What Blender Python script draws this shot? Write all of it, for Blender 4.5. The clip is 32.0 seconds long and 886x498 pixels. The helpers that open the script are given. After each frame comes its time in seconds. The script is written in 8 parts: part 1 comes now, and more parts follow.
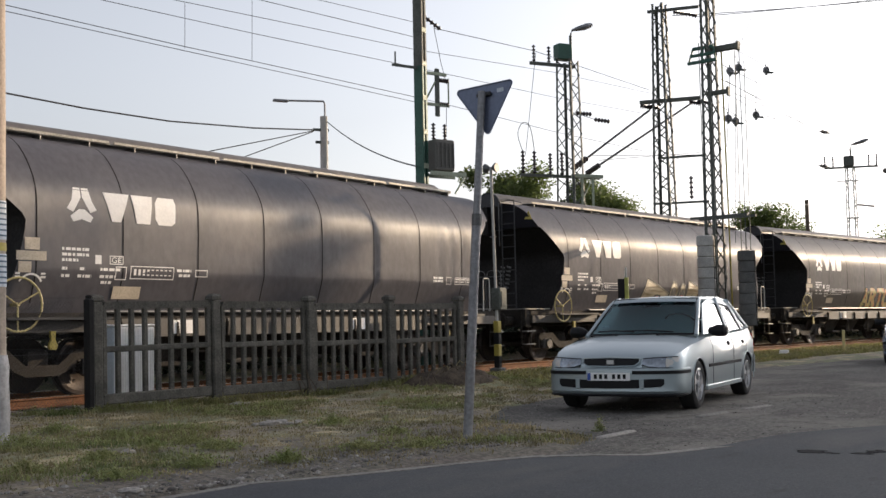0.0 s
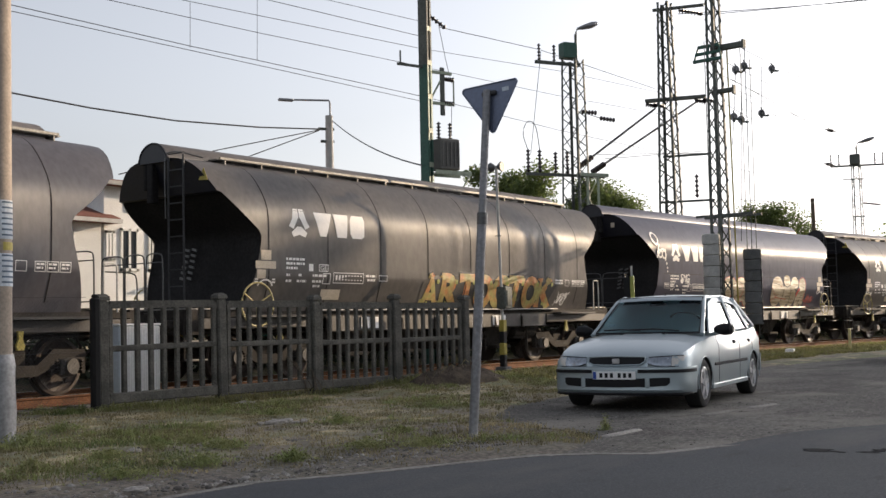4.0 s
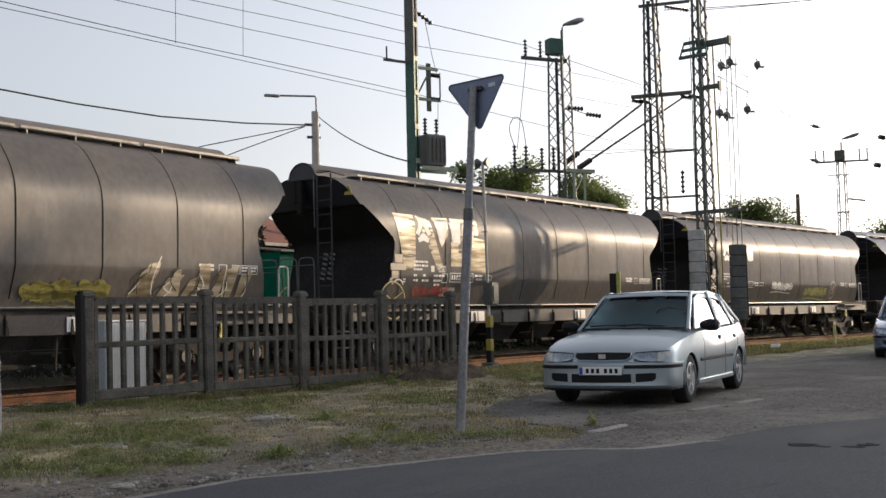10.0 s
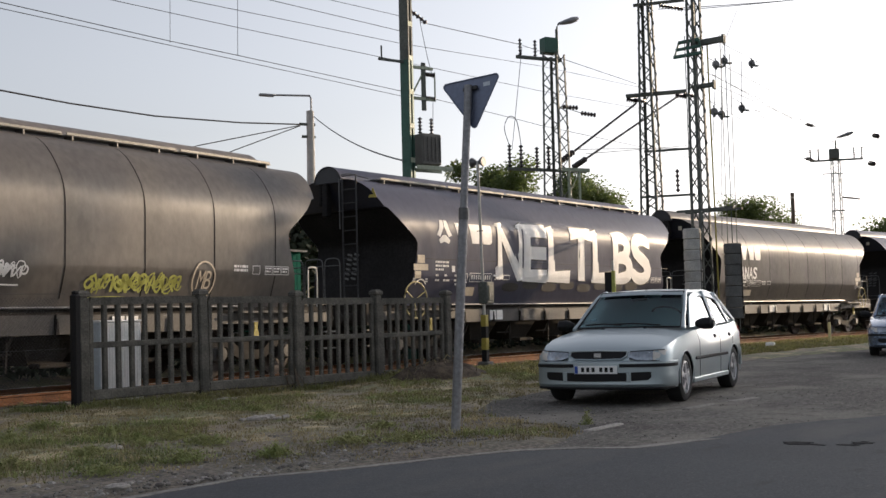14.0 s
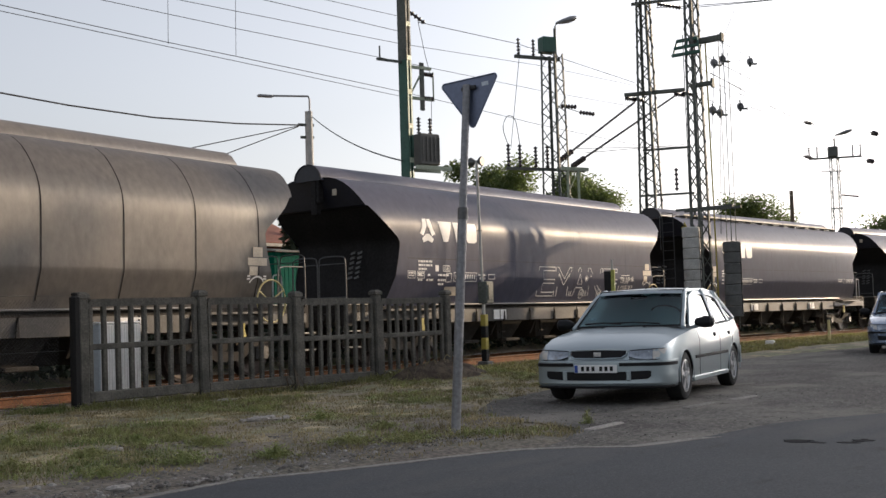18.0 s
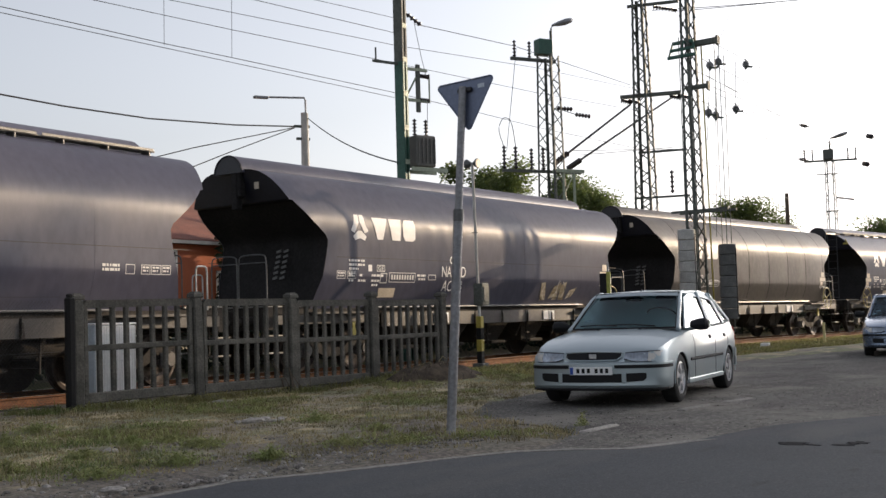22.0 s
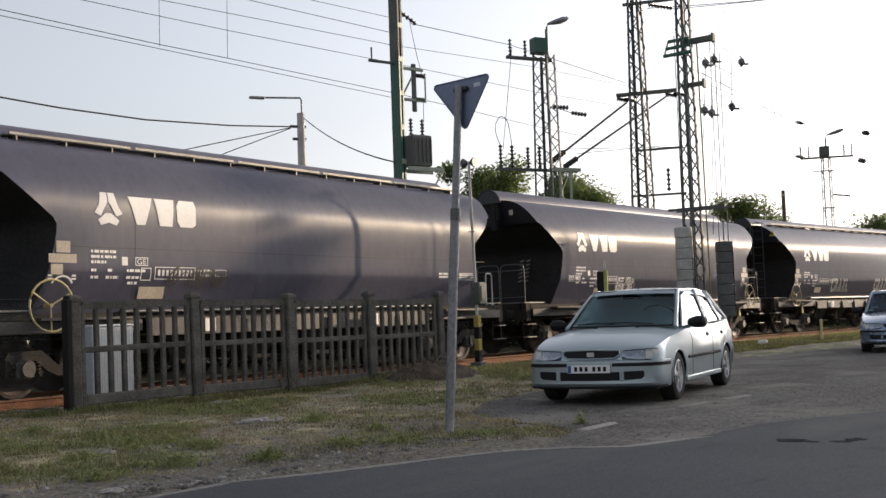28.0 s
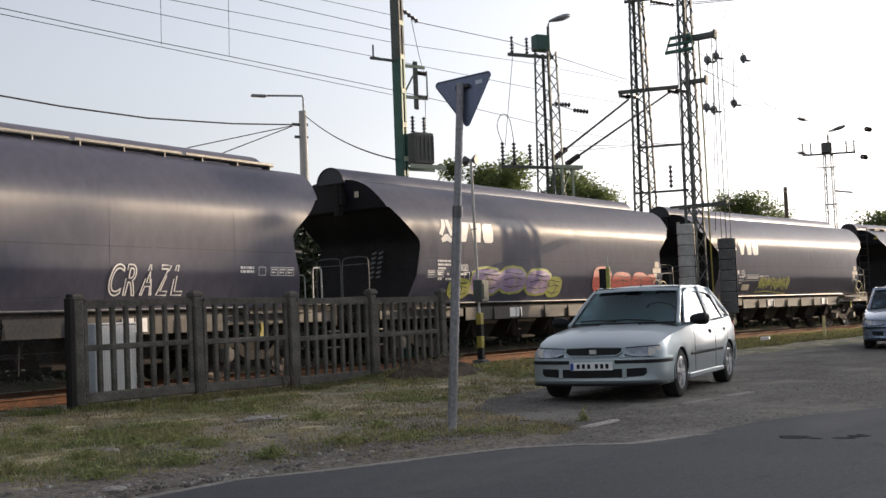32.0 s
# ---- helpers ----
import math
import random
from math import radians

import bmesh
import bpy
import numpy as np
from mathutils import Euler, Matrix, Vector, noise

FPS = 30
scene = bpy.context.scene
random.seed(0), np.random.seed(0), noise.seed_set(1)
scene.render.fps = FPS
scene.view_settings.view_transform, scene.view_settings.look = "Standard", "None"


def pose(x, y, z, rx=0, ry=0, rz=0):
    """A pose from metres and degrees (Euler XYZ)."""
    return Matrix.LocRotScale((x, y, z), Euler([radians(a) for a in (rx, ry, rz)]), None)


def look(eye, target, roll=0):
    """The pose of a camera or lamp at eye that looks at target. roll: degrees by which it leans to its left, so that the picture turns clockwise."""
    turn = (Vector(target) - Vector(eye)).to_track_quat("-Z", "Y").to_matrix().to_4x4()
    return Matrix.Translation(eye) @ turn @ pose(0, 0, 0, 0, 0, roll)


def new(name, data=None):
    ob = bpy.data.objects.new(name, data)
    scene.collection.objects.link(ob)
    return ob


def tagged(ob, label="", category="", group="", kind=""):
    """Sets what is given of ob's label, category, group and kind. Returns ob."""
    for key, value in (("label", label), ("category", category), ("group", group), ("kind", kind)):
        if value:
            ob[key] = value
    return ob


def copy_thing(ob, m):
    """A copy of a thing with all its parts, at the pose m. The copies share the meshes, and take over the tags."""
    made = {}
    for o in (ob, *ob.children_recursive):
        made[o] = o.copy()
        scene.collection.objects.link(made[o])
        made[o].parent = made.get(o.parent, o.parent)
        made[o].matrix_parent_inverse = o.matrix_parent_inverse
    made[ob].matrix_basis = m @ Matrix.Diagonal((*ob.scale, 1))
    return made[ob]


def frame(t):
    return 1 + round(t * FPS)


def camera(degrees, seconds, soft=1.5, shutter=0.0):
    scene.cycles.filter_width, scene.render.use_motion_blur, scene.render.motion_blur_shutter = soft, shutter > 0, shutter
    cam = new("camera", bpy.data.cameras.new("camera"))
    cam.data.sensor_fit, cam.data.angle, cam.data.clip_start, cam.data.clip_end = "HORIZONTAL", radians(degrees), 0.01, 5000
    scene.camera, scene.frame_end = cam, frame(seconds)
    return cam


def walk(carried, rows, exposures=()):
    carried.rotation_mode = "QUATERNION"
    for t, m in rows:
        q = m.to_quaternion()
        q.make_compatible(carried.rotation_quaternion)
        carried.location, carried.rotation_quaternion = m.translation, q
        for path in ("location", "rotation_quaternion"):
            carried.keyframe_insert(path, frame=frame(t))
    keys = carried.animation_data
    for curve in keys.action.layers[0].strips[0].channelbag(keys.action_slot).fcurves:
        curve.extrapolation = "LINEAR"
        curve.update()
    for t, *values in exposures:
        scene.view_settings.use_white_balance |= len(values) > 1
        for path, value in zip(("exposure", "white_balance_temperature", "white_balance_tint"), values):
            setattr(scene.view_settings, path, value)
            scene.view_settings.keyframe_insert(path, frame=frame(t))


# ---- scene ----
import functools

cam = camera(41.86, 32.0)
CAMERA_HEIGHT = 1.074
CAMERA_TURNS = [
    (0, 93.708, 1.146, -55.450), (0.5, 93.667, 1.190, -55.363), (1, 93.627, 1.150, -55.367), (1.5, 93.686, 1.006, -55.417),
    (2, 93.672, 1.101, -55.330), (2.5, 93.709, 1.191, -55.234), (3, 93.688, 1.176, -55.170), (3.5, 93.667, 1.239, -55.164),
    (5.5, 93.636, 1.007, -55.277), (6, 93.644, 1.048, -55.322), (6.5, 93.643, 0.980, -55.332), (7, 93.604, 0.932, -55.254),
    (7.5, 93.578, 0.926, -55.271), (8, 93.543, 0.996, -55.352), (8.5, 93.570, 1.042, -55.510), (9, 93.479, 1.324, -55.630),
    (9.5, 93.464, 1.403, -55.739), (10, 93.447, 1.298, -55.843), (10.5, 93.414, 1.149, -55.883), (11, 93.415, 1.163, -55.902),
    (11.5, 93.446, 1.289, -55.944), (12, 93.402, 1.399, -55.946), (12.5, 93.456, 1.322, -56.049), (13, 93.408, 1.405, -56.133),
    (13.5, 93.372, 1.567, -56.081), (14, 93.404, 1.425, -56.073), (14.5, 93.399, 1.303, -56.176), (16.5, 93.455, 1.351, -56.171),
    (17, 93.445, 1.476, -56.188), (17.5, 93.408, 1.634, -56.224), (18, 93.397, 1.736, -56.090), (18.5, 93.410, 1.524, -56.039),
    (19, 93.384, 1.600, -55.982), (19.5, 93.393, 1.697, -55.965), (20, 93.415, 1.656, -56.002), (20.5, 93.440, 1.473, -56.064),
    (21, 93.438, 1.620, -56.064), (21.5, 93.391, 1.695, -56.206), (22, 93.480, 1.627, -56.312), (22.5, 93.493, 1.659, -56.393),
    (23, 93.482, 1.839, -56.372), (23.5, 93.460, 2.071, -56.350), (24, 93.447, 1.963, -56.252), (24.5, 93.430, 2.001, -56.265),
    (25, 93.450, 2.178, -56.286), (25.5, 93.442, 2.115, -56.304), (27.5, 93.416, 2.205, -56.359), (28, 93.441, 2.012, -56.435),
    (28.5, 93.400, 1.951, -56.437), (29, 93.432, 1.996, -56.391), (29.5, 93.418, 2.169, -56.404), (30, 93.401, 2.016, -56.393),
    (30.5, 93.394, 1.901, -56.337), (31, 93.376, 2.056, -56.306), (31.5, 93.348, 2.146, -56.323), (32, 93.324, 2.158, -56.317),
]
walk(cam, [(t, pose(0, 0, CAMERA_HEIGHT, rx, ry, rz)) for t, rx, ry, rz in CAMERA_TURNS],
     exposures=[(0, 1.46, 6250, 14), (13, 1.45, 6250, 14), (14, 1.34, 6250, 14), (15.5, 1.38, 6250, 14), (17, 1.45, 6250, 14), (32, 1.46, 6250, 14)])

# ---- light: a low evening sun beyond the picture's edge, thin haze ----
SUN_AZIMUTH, SUN_HEIGHT = radians(-17.6), radians(12.5)
SUN_WAY = Vector((math.cos(SUN_HEIGHT) * math.cos(SUN_AZIMUTH), math.cos(SUN_HEIGHT) * math.sin(SUN_AZIMUTH), math.sin(SUN_HEIGHT)))
sun_data = bpy.data.lights.new("sun", "SUN")
sun_data.energy, sun_data.angle, sun_data.color = 1.92, radians(0.5), (1.0, 0.765, 0.49)
sun = new("sun", sun_data)
sun.matrix_world = look(SUN_WAY * 100, (0, 0, 0))
world = bpy.data.worlds.new("sky")
scene.world = world
world.use_nodes = True
sky = world.node_tree.nodes.new("ShaderNodeTexSky")
sky.sky_type, sky.sun_disc = "NISHITA", False
sky.sun_elevation, sky.sun_rotation = SUN_HEIGHT, math.pi / 2 - SUN_AZIMUTH
sky.air_density, sky.dust_density, sky.ozone_density = 1.0, 3.0, 1.0
haze = world.node_tree.nodes.new("ShaderNodeHueSaturation")
haze.inputs["Saturation"].default_value = 0.32
world.node_tree.links.new(sky.outputs[0], haze.inputs["Color"])
world.node_tree.links.new(haze.outputs[0], world.node_tree.nodes["Background"].inputs[0])
world.node_tree.nodes["Background"].inputs[1].default_value = 0.086


# ---- materials ----
def material(name, colour, rough=0.7, metal=0.0, spread=0.25, grain=60.0, stain=1.5, bump=0.15, second=None, coat=0.0, randomness=0.0, spec=0.5, stretch=(1, 1, 1), wave=0.0):
    """A surface with fine grain and wide stains; second: the colour of the stains."""
    m = bpy.data.materials.new(name)
    m.use_nodes = True
    n, link = m.node_tree.nodes, m.node_tree.links.new
    p = n["Principled BSDF"]
    where = n.new("ShaderNodeTexCoord")
    place = n.new("ShaderNodeMapping")
    place.inputs["Scale"].default_value = stretch
    link(where.outputs["Object"], place.inputs[0])
    fine, wide = n.new("ShaderNodeTexNoise"), n.new("ShaderNodeTexNoise")
    for node, scale, detail in ((fine, grain, 4), (wide, stain, 6)):
        node.inputs["Scale"].default_value, node.inputs["Detail"].default_value = scale, detail
        link(place.outputs[0], node.inputs["Vector"])
    ramp = n.new("ShaderNodeValToRGB")
    ramp.color_ramp.elements[0].position, ramp.color_ramp.elements[1].position = 0.38, 0.66
    dark = second or [c * (1 - spread) for c in colour]
    ramp.color_ramp.elements[0].color, ramp.color_ramp.elements[1].color = (*dark, 1), (*colour, 1)
    link(wide.outputs["Fac"], ramp.inputs[0])
    shade = n.new("ShaderNodeMixRGB")
    shade.blend_type = "MULTIPLY"
    shade.inputs[0].default_value = 1
    level = n.new("ShaderNodeMapRange")
    level.inputs["From Min"].default_value, level.inputs["From Max"].default_value = 0.3, 0.7
    level.inputs["To Min"].default_value, level.inputs["To Max"].default_value = 1 - spread, 1 + spread * 0.6
    link(fine.outputs["Fac"], level.inputs[0])
    link(ramp.outputs[0], shade.inputs[1])
    link(level.outputs[0], shade.inputs[2])
    out = shade
    if randomness:
        info, each, vary = n.new("ShaderNodeObjectInfo"), n.new("ShaderNodeMapRange"), n.new("ShaderNodeMixRGB")
        each.inputs["To Min"].default_value, each.inputs["To Max"].default_value = 1 - randomness, 1 + randomness
        link(info.outputs["Random"], each.inputs[0])
        vary.blend_type = "MULTIPLY"
        vary.inputs[0].default_value = 1
        link(shade.outputs[0], vary.inputs[1])
        link(each.outputs[0], vary.inputs[2])
        out = vary
    link(out.outputs[0], p.inputs["Base Color"])
    gloss = n.new("ShaderNodeMapRange")
    gloss.inputs["To Min"].default_value, gloss.inputs["To Max"].default_value = max(0.02, rough - 0.12), min(1, rough + 0.12)
    link(wide.outputs["Fac"], gloss.inputs[0])
    link(gloss.outputs[0], p.inputs["Roughness"])
    p.inputs["Metallic"].default_value = metal
    p.inputs["Specular IOR Level"].default_value = spec
    p.inputs["Coat Weight"].default_value = coat
    p.inputs["Coat Roughness"].default_value = 0.05
    if bump:
        relief = n.new("ShaderNodeBump")
        relief.inputs["Strength"].default_value, relief.inputs["Distance"].default_value = bump, 0.01
        link(fine.outputs["Fac"], relief.inputs["Height"])
        link(relief.outputs[0], p.inputs["Normal"])
        if wave:
            dents = n.new("ShaderNodeBump")
            dents.inputs["Strength"].default_value, dents.inputs["Distance"].default_value = 1.0, wave
            link(wide.outputs["Fac"], dents.inputs["Height"])
            link(dents.outputs[0], relief.inputs["Normal"])
    return m


def glass(name, tint, rough=0.02, ior=1.28):
    m = bpy.data.materials.new(name)
    m.use_nodes = True
    p = m.node_tree.nodes["Principled BSDF"]
    p.inputs["Base Color"].default_value = (*tint, 1)
    p.inputs["Transmission Weight"].default_value = 1
    p.inputs["Roughness"].default_value = rough
    p.inputs["IOR"].default_value = ior
    return m


def long_gloss(m, amount=0.8):
    """Widens the gloss along the wagon, to draw out its highlight band."""
    n = m.node_tree.nodes
    tangent = n.new("ShaderNodeTangent")
    tangent.direction_type, tangent.axis = "RADIAL", "X"
    p = n["Principled BSDF"]
    m.node_tree.links.new(tangent.outputs[0], p.inputs["Tangent"])
    p.inputs["Anisotropic"].default_value = amount
    p.inputs["Anisotropic Rotation"].default_value = 0.25
    return m


def translucent(m, share=0.45):
    """Lets light through thin leaves."""
    n, link = m.node_tree.nodes, m.node_tree.links.new
    p = n["Principled BSDF"]
    thin, mix = n.new("ShaderNodeBsdfTranslucent"), n.new("ShaderNodeMixShader")
    link(p.inputs["Base Color"].links[0].from_socket, thin.inputs["Color"])
    mix.inputs[0].default_value = share
    link(p.outputs[0], mix.inputs[1])
    link(thin.outputs[0], mix.inputs[2])
    link(mix.outputs[0], n["Material Output"].inputs[0])
    return m


def clear_coat(m, weight, rough):
    """A thin glossy lacquer over a duller paint."""
    p = m.node_tree.nodes["Principled BSDF"]
    p.inputs["Coat Weight"].default_value, p.inputs["Coat Roughness"].default_value = weight, rough
    return m


WAGON_PAINT = clear_coat(long_gloss(material("wagon_paint", (0.122, 0.110, 0.098), 0.54, 0.0, 0.20, 9, 0.7, 0.02, second=(0.092, 0.084, 0.080), stretch=(1, 1, 0.6), spec=0.48, wave=0.03), 0.70), 0.08, 0.22)
WAGON_SMOOTH = clear_coat(long_gloss(material("wagon_paint_smooth", (0.086, 0.085, 0.114), 0.50, 0.0, 0.16, 7, 0.6, 0.012, second=(0.068, 0.068, 0.098), stretch=(1, 1, 0.5), spec=0.48, wave=0.010), 0.85), 0.15, 0.16)
WAGON_VIOLET = clear_coat(long_gloss(material("wagon_paint_violet", (0.098, 0.093, 0.101), 0.53, 0.0, 0.20, 9, 0.7, 0.02, second=(0.080, 0.076, 0.086), stretch=(1, 1, 0.6), spec=0.48, wave=0.03), 0.70), 0.10, 0.20)
# wagon paint darkened as in shade, for the end recesses and weld edges
WAGON_SHADE = material("wagon_shade_paint", (0.028, 0.026, 0.026), 0.8, 0.0, 0.35, 20, 1.2, 0.05, spec=0.15)
# blue in this near-black base stands in for reflected sky
HOOD_SKY_TINT = material("hood_sky_tint", (0.016, 0.016, 0.024), 0.45, 0.0, 0.3, 20, 1.2, 0.03, spec=0.4)
UNDERFRAME = material("underframe", (0.048, 0.042, 0.036), 0.85, 0.1, 0.45, 30, 3, 0.3, second=(0.026, 0.022, 0.019), spec=0.25)
SILL_PAINT = material("sill_paint", (0.056, 0.050, 0.045), 0.6, 0.0, 0.3, 25, 2, 0.1)
WALKWAY = material("walkway_steel", (0.30, 0.285, 0.255), 0.5, 0.4, 0.3, 30, 3, 0.2)
LADDER_STEEL = material("ladder_steel", (0.05, 0.05, 0.052), 0.6, 0.2, 0.3, 30, 3, 0.1)
HANDRAIL = material("handrail_steel", (0.15, 0.15, 0.148), 0.45, 0.4, 0.3, 30, 3, 0.1)
# lighter copy of the handrail steel, for a rail that reads as lit
LIT_RAIL = material("lit_rail_paint", (0.62, 0.61, 0.58), 0.5, 0.1, 0.2, 30, 3, 0.1)
AXLE_STEEL = material("axle_box_steel", (0.10, 0.093, 0.086), 0.6, 0.3, 0.35, 30, 4, 0.2)
WHEEL_STEEL = material("wheel_steel", (0.065, 0.048, 0.04), 0.6, 0.5, 0.4, 30, 5, 0.2)
TREAD_STEEL = material("tread_steel", (0.5, 0.48, 0.45), 0.3, 0.9, 0.2, 30, 5, 0.05)
WHITE_MARK = material("white_marking", (0.82, 0.80, 0.77), 0.5, 0.0, 0.07, 25, 2, 0.03)
PALE_PLACARD = material("pale_placard", (0.55, 0.47, 0.36), 0.55, 0.0, 0.2, 40, 3, 0.03)
YELLOW_WHEEL = material("yellow_paint", (0.60, 0.50, 0.22), 0.5, 0.0, 0.2, 40, 4, 0.05)
CHROME_SPRAY = material("silver_spray", (0.66, 0.60, 0.48), 0.34, 0.6, 0.18, 5, 1.4, 0.04, second=(0.25, 0.20, 0.12), stretch=(0.8, 1, 7))
ORANGE_SPRAY = material("orange_spray", (0.62, 0.20, 0.06), 0.5, 0.0, 0.3, 10, 3.2, 0.02, second=(0.46, 0.40, 0.13))
RED_SPRAY = material("red_spray", (0.55, 0.06, 0.04), 0.5, 0.0, 0.25, 10, 1.5, 0.02)
PURPLE_SPRAY = material("purple_spray", (0.34, 0.24, 0.42), 0.5, 0.0, 0.25, 10, 1.5, 0.02, second=(0.50, 0.38, 0.48))
DULL_YELLOW = material("dull_yellow_spray", (0.27, 0.24, 0.05), 0.5, 0.0, 0.3, 10, 1.5, 0.02)
LIME_SPRAY = material("lime_spray", (0.45, 0.46, 0.10), 0.5, 0.0, 0.25, 10, 1.5, 0.02)
BLACK_SPRAY = material("black_spray", (0.02, 0.02, 0.02), 0.55, 0.0, 0.2, 10, 1.5, 0.02)
CONCRETE = material("fence_concrete", (0.125, 0.117, 0.100), 0.94, 0.0, 0.4, 45, 4, 0.5, second=(0.064, 0.061, 0.052), randomness=0.12)
PALE_CONCRETE = material("pale_concrete", (0.50, 0.49, 0.46), 0.9, 0.0, 0.25, 40, 3, 0.4, randomness=0.12)
DARK_CONCRETE = material("dark_concrete", (0.14, 0.14, 0.135), 0.9, 0.0, 0.3, 40, 3, 0.4, randomness=0.15)
GALVANISED = material("galvanised_steel", (0.30, 0.30, 0.31), 0.55, 0.6, 0.25, 30, 4, 0.1)
SIGN_BACK = material("sign_back", (0.15, 0.175, 0.25), 0.45, 0.4, 0.12, 30, 3, 0.03)
MAST_STEEL = material("mast_steel", (0.125, 0.135, 0.120), 0.65, 0.1, 0.3, 20, 2, 0.2, spec=0.3)
# mast green lightened so that members read as sunlit
LIT_GREEN = material("lit_green_paint", (0.40, 0.45, 0.34), 0.6, 0.1, 0.25, 20, 2, 0.1)
MAST_GREEN = material("mast_green", (0.035, 0.105, 0.078), 0.5, 0.2, 0.25, 20, 2, 0.1)
TANK_PAINT = material("tank_paint", (0.15, 0.145, 0.13), 0.6, 0.1, 0.2, 20, 2, 0.1)
EMERALD = material("emerald_sheet", (0.002, 0.085, 0.058), 0.8, 0.0, 0.15, 20, 2, 0.05, spec=0.05)
INSULATOR = material("insulator", (0.05, 0.04, 0.04), 0.25, 0.0, 0.2, 30, 3, 0.02)
WIRE = material("wire", (0.06, 0.06, 0.06), 0.5, 0.5, 0.2, 30, 3, 0.0)
RAIL_RUST = material("rail_rust", (0.26, 0.115, 0.05), 0.85, 0.2, 0.35, 30, 3, 0.4)
SLEEPER = material("sleeper", (0.30, 0.26, 0.21), 0.9, 0.0, 0.3, 30, 3, 0.4, randomness=0.2)
BALLAST = material("ballast", (0.20, 0.175, 0.15), 0.95, 0.0, 0.45, 25, 2.5, 0.9, second=(0.12, 0.09, 0.07))
def layered(m, layers):
    """Lays patches of other colours over a surface: scale, from, to, colour, detail, stretch, share."""
    n, link = m.node_tree.nodes, m.node_tree.links.new
    p = n["Principled BSDF"]
    base = p.inputs["Base Color"].links[0].from_socket
    where = n.new("ShaderNodeTexCoord")
    for scale, lo, hi, colour, detail, stretch, share in layers:
        place = n.new("ShaderNodeMapping")
        place.inputs["Scale"].default_value = stretch
        link(where.outputs["Object"], place.inputs[0])
        cloud = n.new("ShaderNodeTexNoise")
        cloud.inputs["Scale"].default_value, cloud.inputs["Detail"].default_value, cloud.inputs["Roughness"].default_value = scale, detail, 0.65
        link(place.outputs[0], cloud.inputs["Vector"])
        edge = n.new("ShaderNodeMapRange")
        edge.inputs["From Min"].default_value, edge.inputs["From Max"].default_value = lo, hi
        edge.inputs["To Max"].default_value = share
        link(cloud.outputs["Fac"], edge.inputs[0])
        mix = n.new("ShaderNodeMixRGB")
        link(edge.outputs[0], mix.inputs[0])
        link(base, mix.inputs[1])
        mix.inputs[2].default_value = (*colour, 1)
        base = mix.outputs[0]
    link(base, p.inputs["Base Color"])
    return m


ASPHALT = layered(material("asphalt", (0.066, 0.072, 0.080), 0.9, 0.0, 0.30, 55, 0.45, 0.35, second=(0.050, 0.054, 0.061), spec=0.25),
                  [(0.35, 0.50, 0.66, (0.088, 0.087, 0.086), 6, (0.5, 1.6, 1), 0.7), (2.2, 0.58, 0.70, (0.036, 0.036, 0.038), 8, (0.6, 1.4, 1), 0.7), (45, 0.60, 0.72, (0.14, 0.135, 0.13), 3, (1, 1, 1), 0.6)])
OLD_ASPHALT = layered(material("worn_asphalt", (0.155, 0.146, 0.132), 0.95, 0.0, 0.55, 17, 0.5, 1.0, second=(0.105, 0.098, 0.088), spec=0.10),
                      [(0.45, 0.50, 0.60, (0.205, 0.19, 0.165), 9, (1, 1, 1), 0.85), (0.8, 0.53, 0.62, (0.068, 0.062, 0.056), 9, (0.7, 1.3, 1), 0.8), (3.5, 0.56, 0.64, (0.075, 0.066, 0.057), 8, (1, 1, 1), 0.85), (11, 0.58, 0.66, (0.26, 0.24, 0.21), 5, (1, 1, 1), 0.6), (32, 0.56, 0.64, (0.28, 0.26, 0.235), 4, (1, 1, 1), 0.8)])
WORN_STONE = material("worn_edging", (0.33, 0.31, 0.28), 0.95, 0.0, 0.4, 30, 3, 0.5, randomness=0.25)
FRESH_TAR = material("tar_patch", (0.034, 0.034, 0.036), 0.95, 0.0, 0.35, 40, 1.2, 0.5, spec=0.05)
CAR_PAINT = material("silver_car_paint", (0.37, 0.43, 0.452), 0.36, 0.50, 0.06, 300, 2, 0.0, coat=0.35)
CAR_BLUE = material("blue_car_paint", (0.22, 0.28, 0.38), 0.25, 0.7, 0.06, 300, 2, 0.0, coat=0.8)
BLACK_PLASTIC = material("black_plastic", (0.014, 0.014, 0.015), 0.6, 0.0, 0.2, 120, 4, 0.05, spec=0.2)
RUBBER = material("rubber", (0.016, 0.016, 0.016), 0.85, 0.0, 0.3, 80, 4, 0.2)
ALLOY = material("alloy", (0.62, 0.62, 0.63), 0.35, 0.8, 0.15, 60, 4, 0.02)
WINDSCREEN = glass("windscreen_glass", (0.52, 0.74, 0.78), ior=1.27)
SIDE_GLASS = glass("side_glass", (0.52, 0.62, 0.64), ior=1.27)
HEADLAMP = material("headlamp_glass", (0.34, 0.38, 0.43), 0.15, 0.5, 0.35, 25, 9, 0.15, coat=1.0)
INDICATOR = material("indicator_lens", (0.60, 0.57, 0.52), 0.15, 0.0, 0.1, 50, 4, 0.0)
SEAT_FABRIC = material("seat_fabric", (0.03, 0.03, 0.035), 0.9, 0.0, 0.3, 90, 5, 0.2)
PLATE_WHITE = material("plate_white", (0.80, 0.80, 0.78), 0.4, 0.0, 0.05, 60, 4, 0.0)
PLATE_BLUE = material("plate_blue", (0.03, 0.08, 0.35), 0.4, 0.0, 0.05, 60, 4, 0.0)
# the white cabinet's unlit side, its shade put into a blue-grey
CABINET_SHADE = material("cabinet_shade_grey", (0.46, 0.51, 0.55), 0.5, 0.1, 0.12, 30, 2, 0.05)
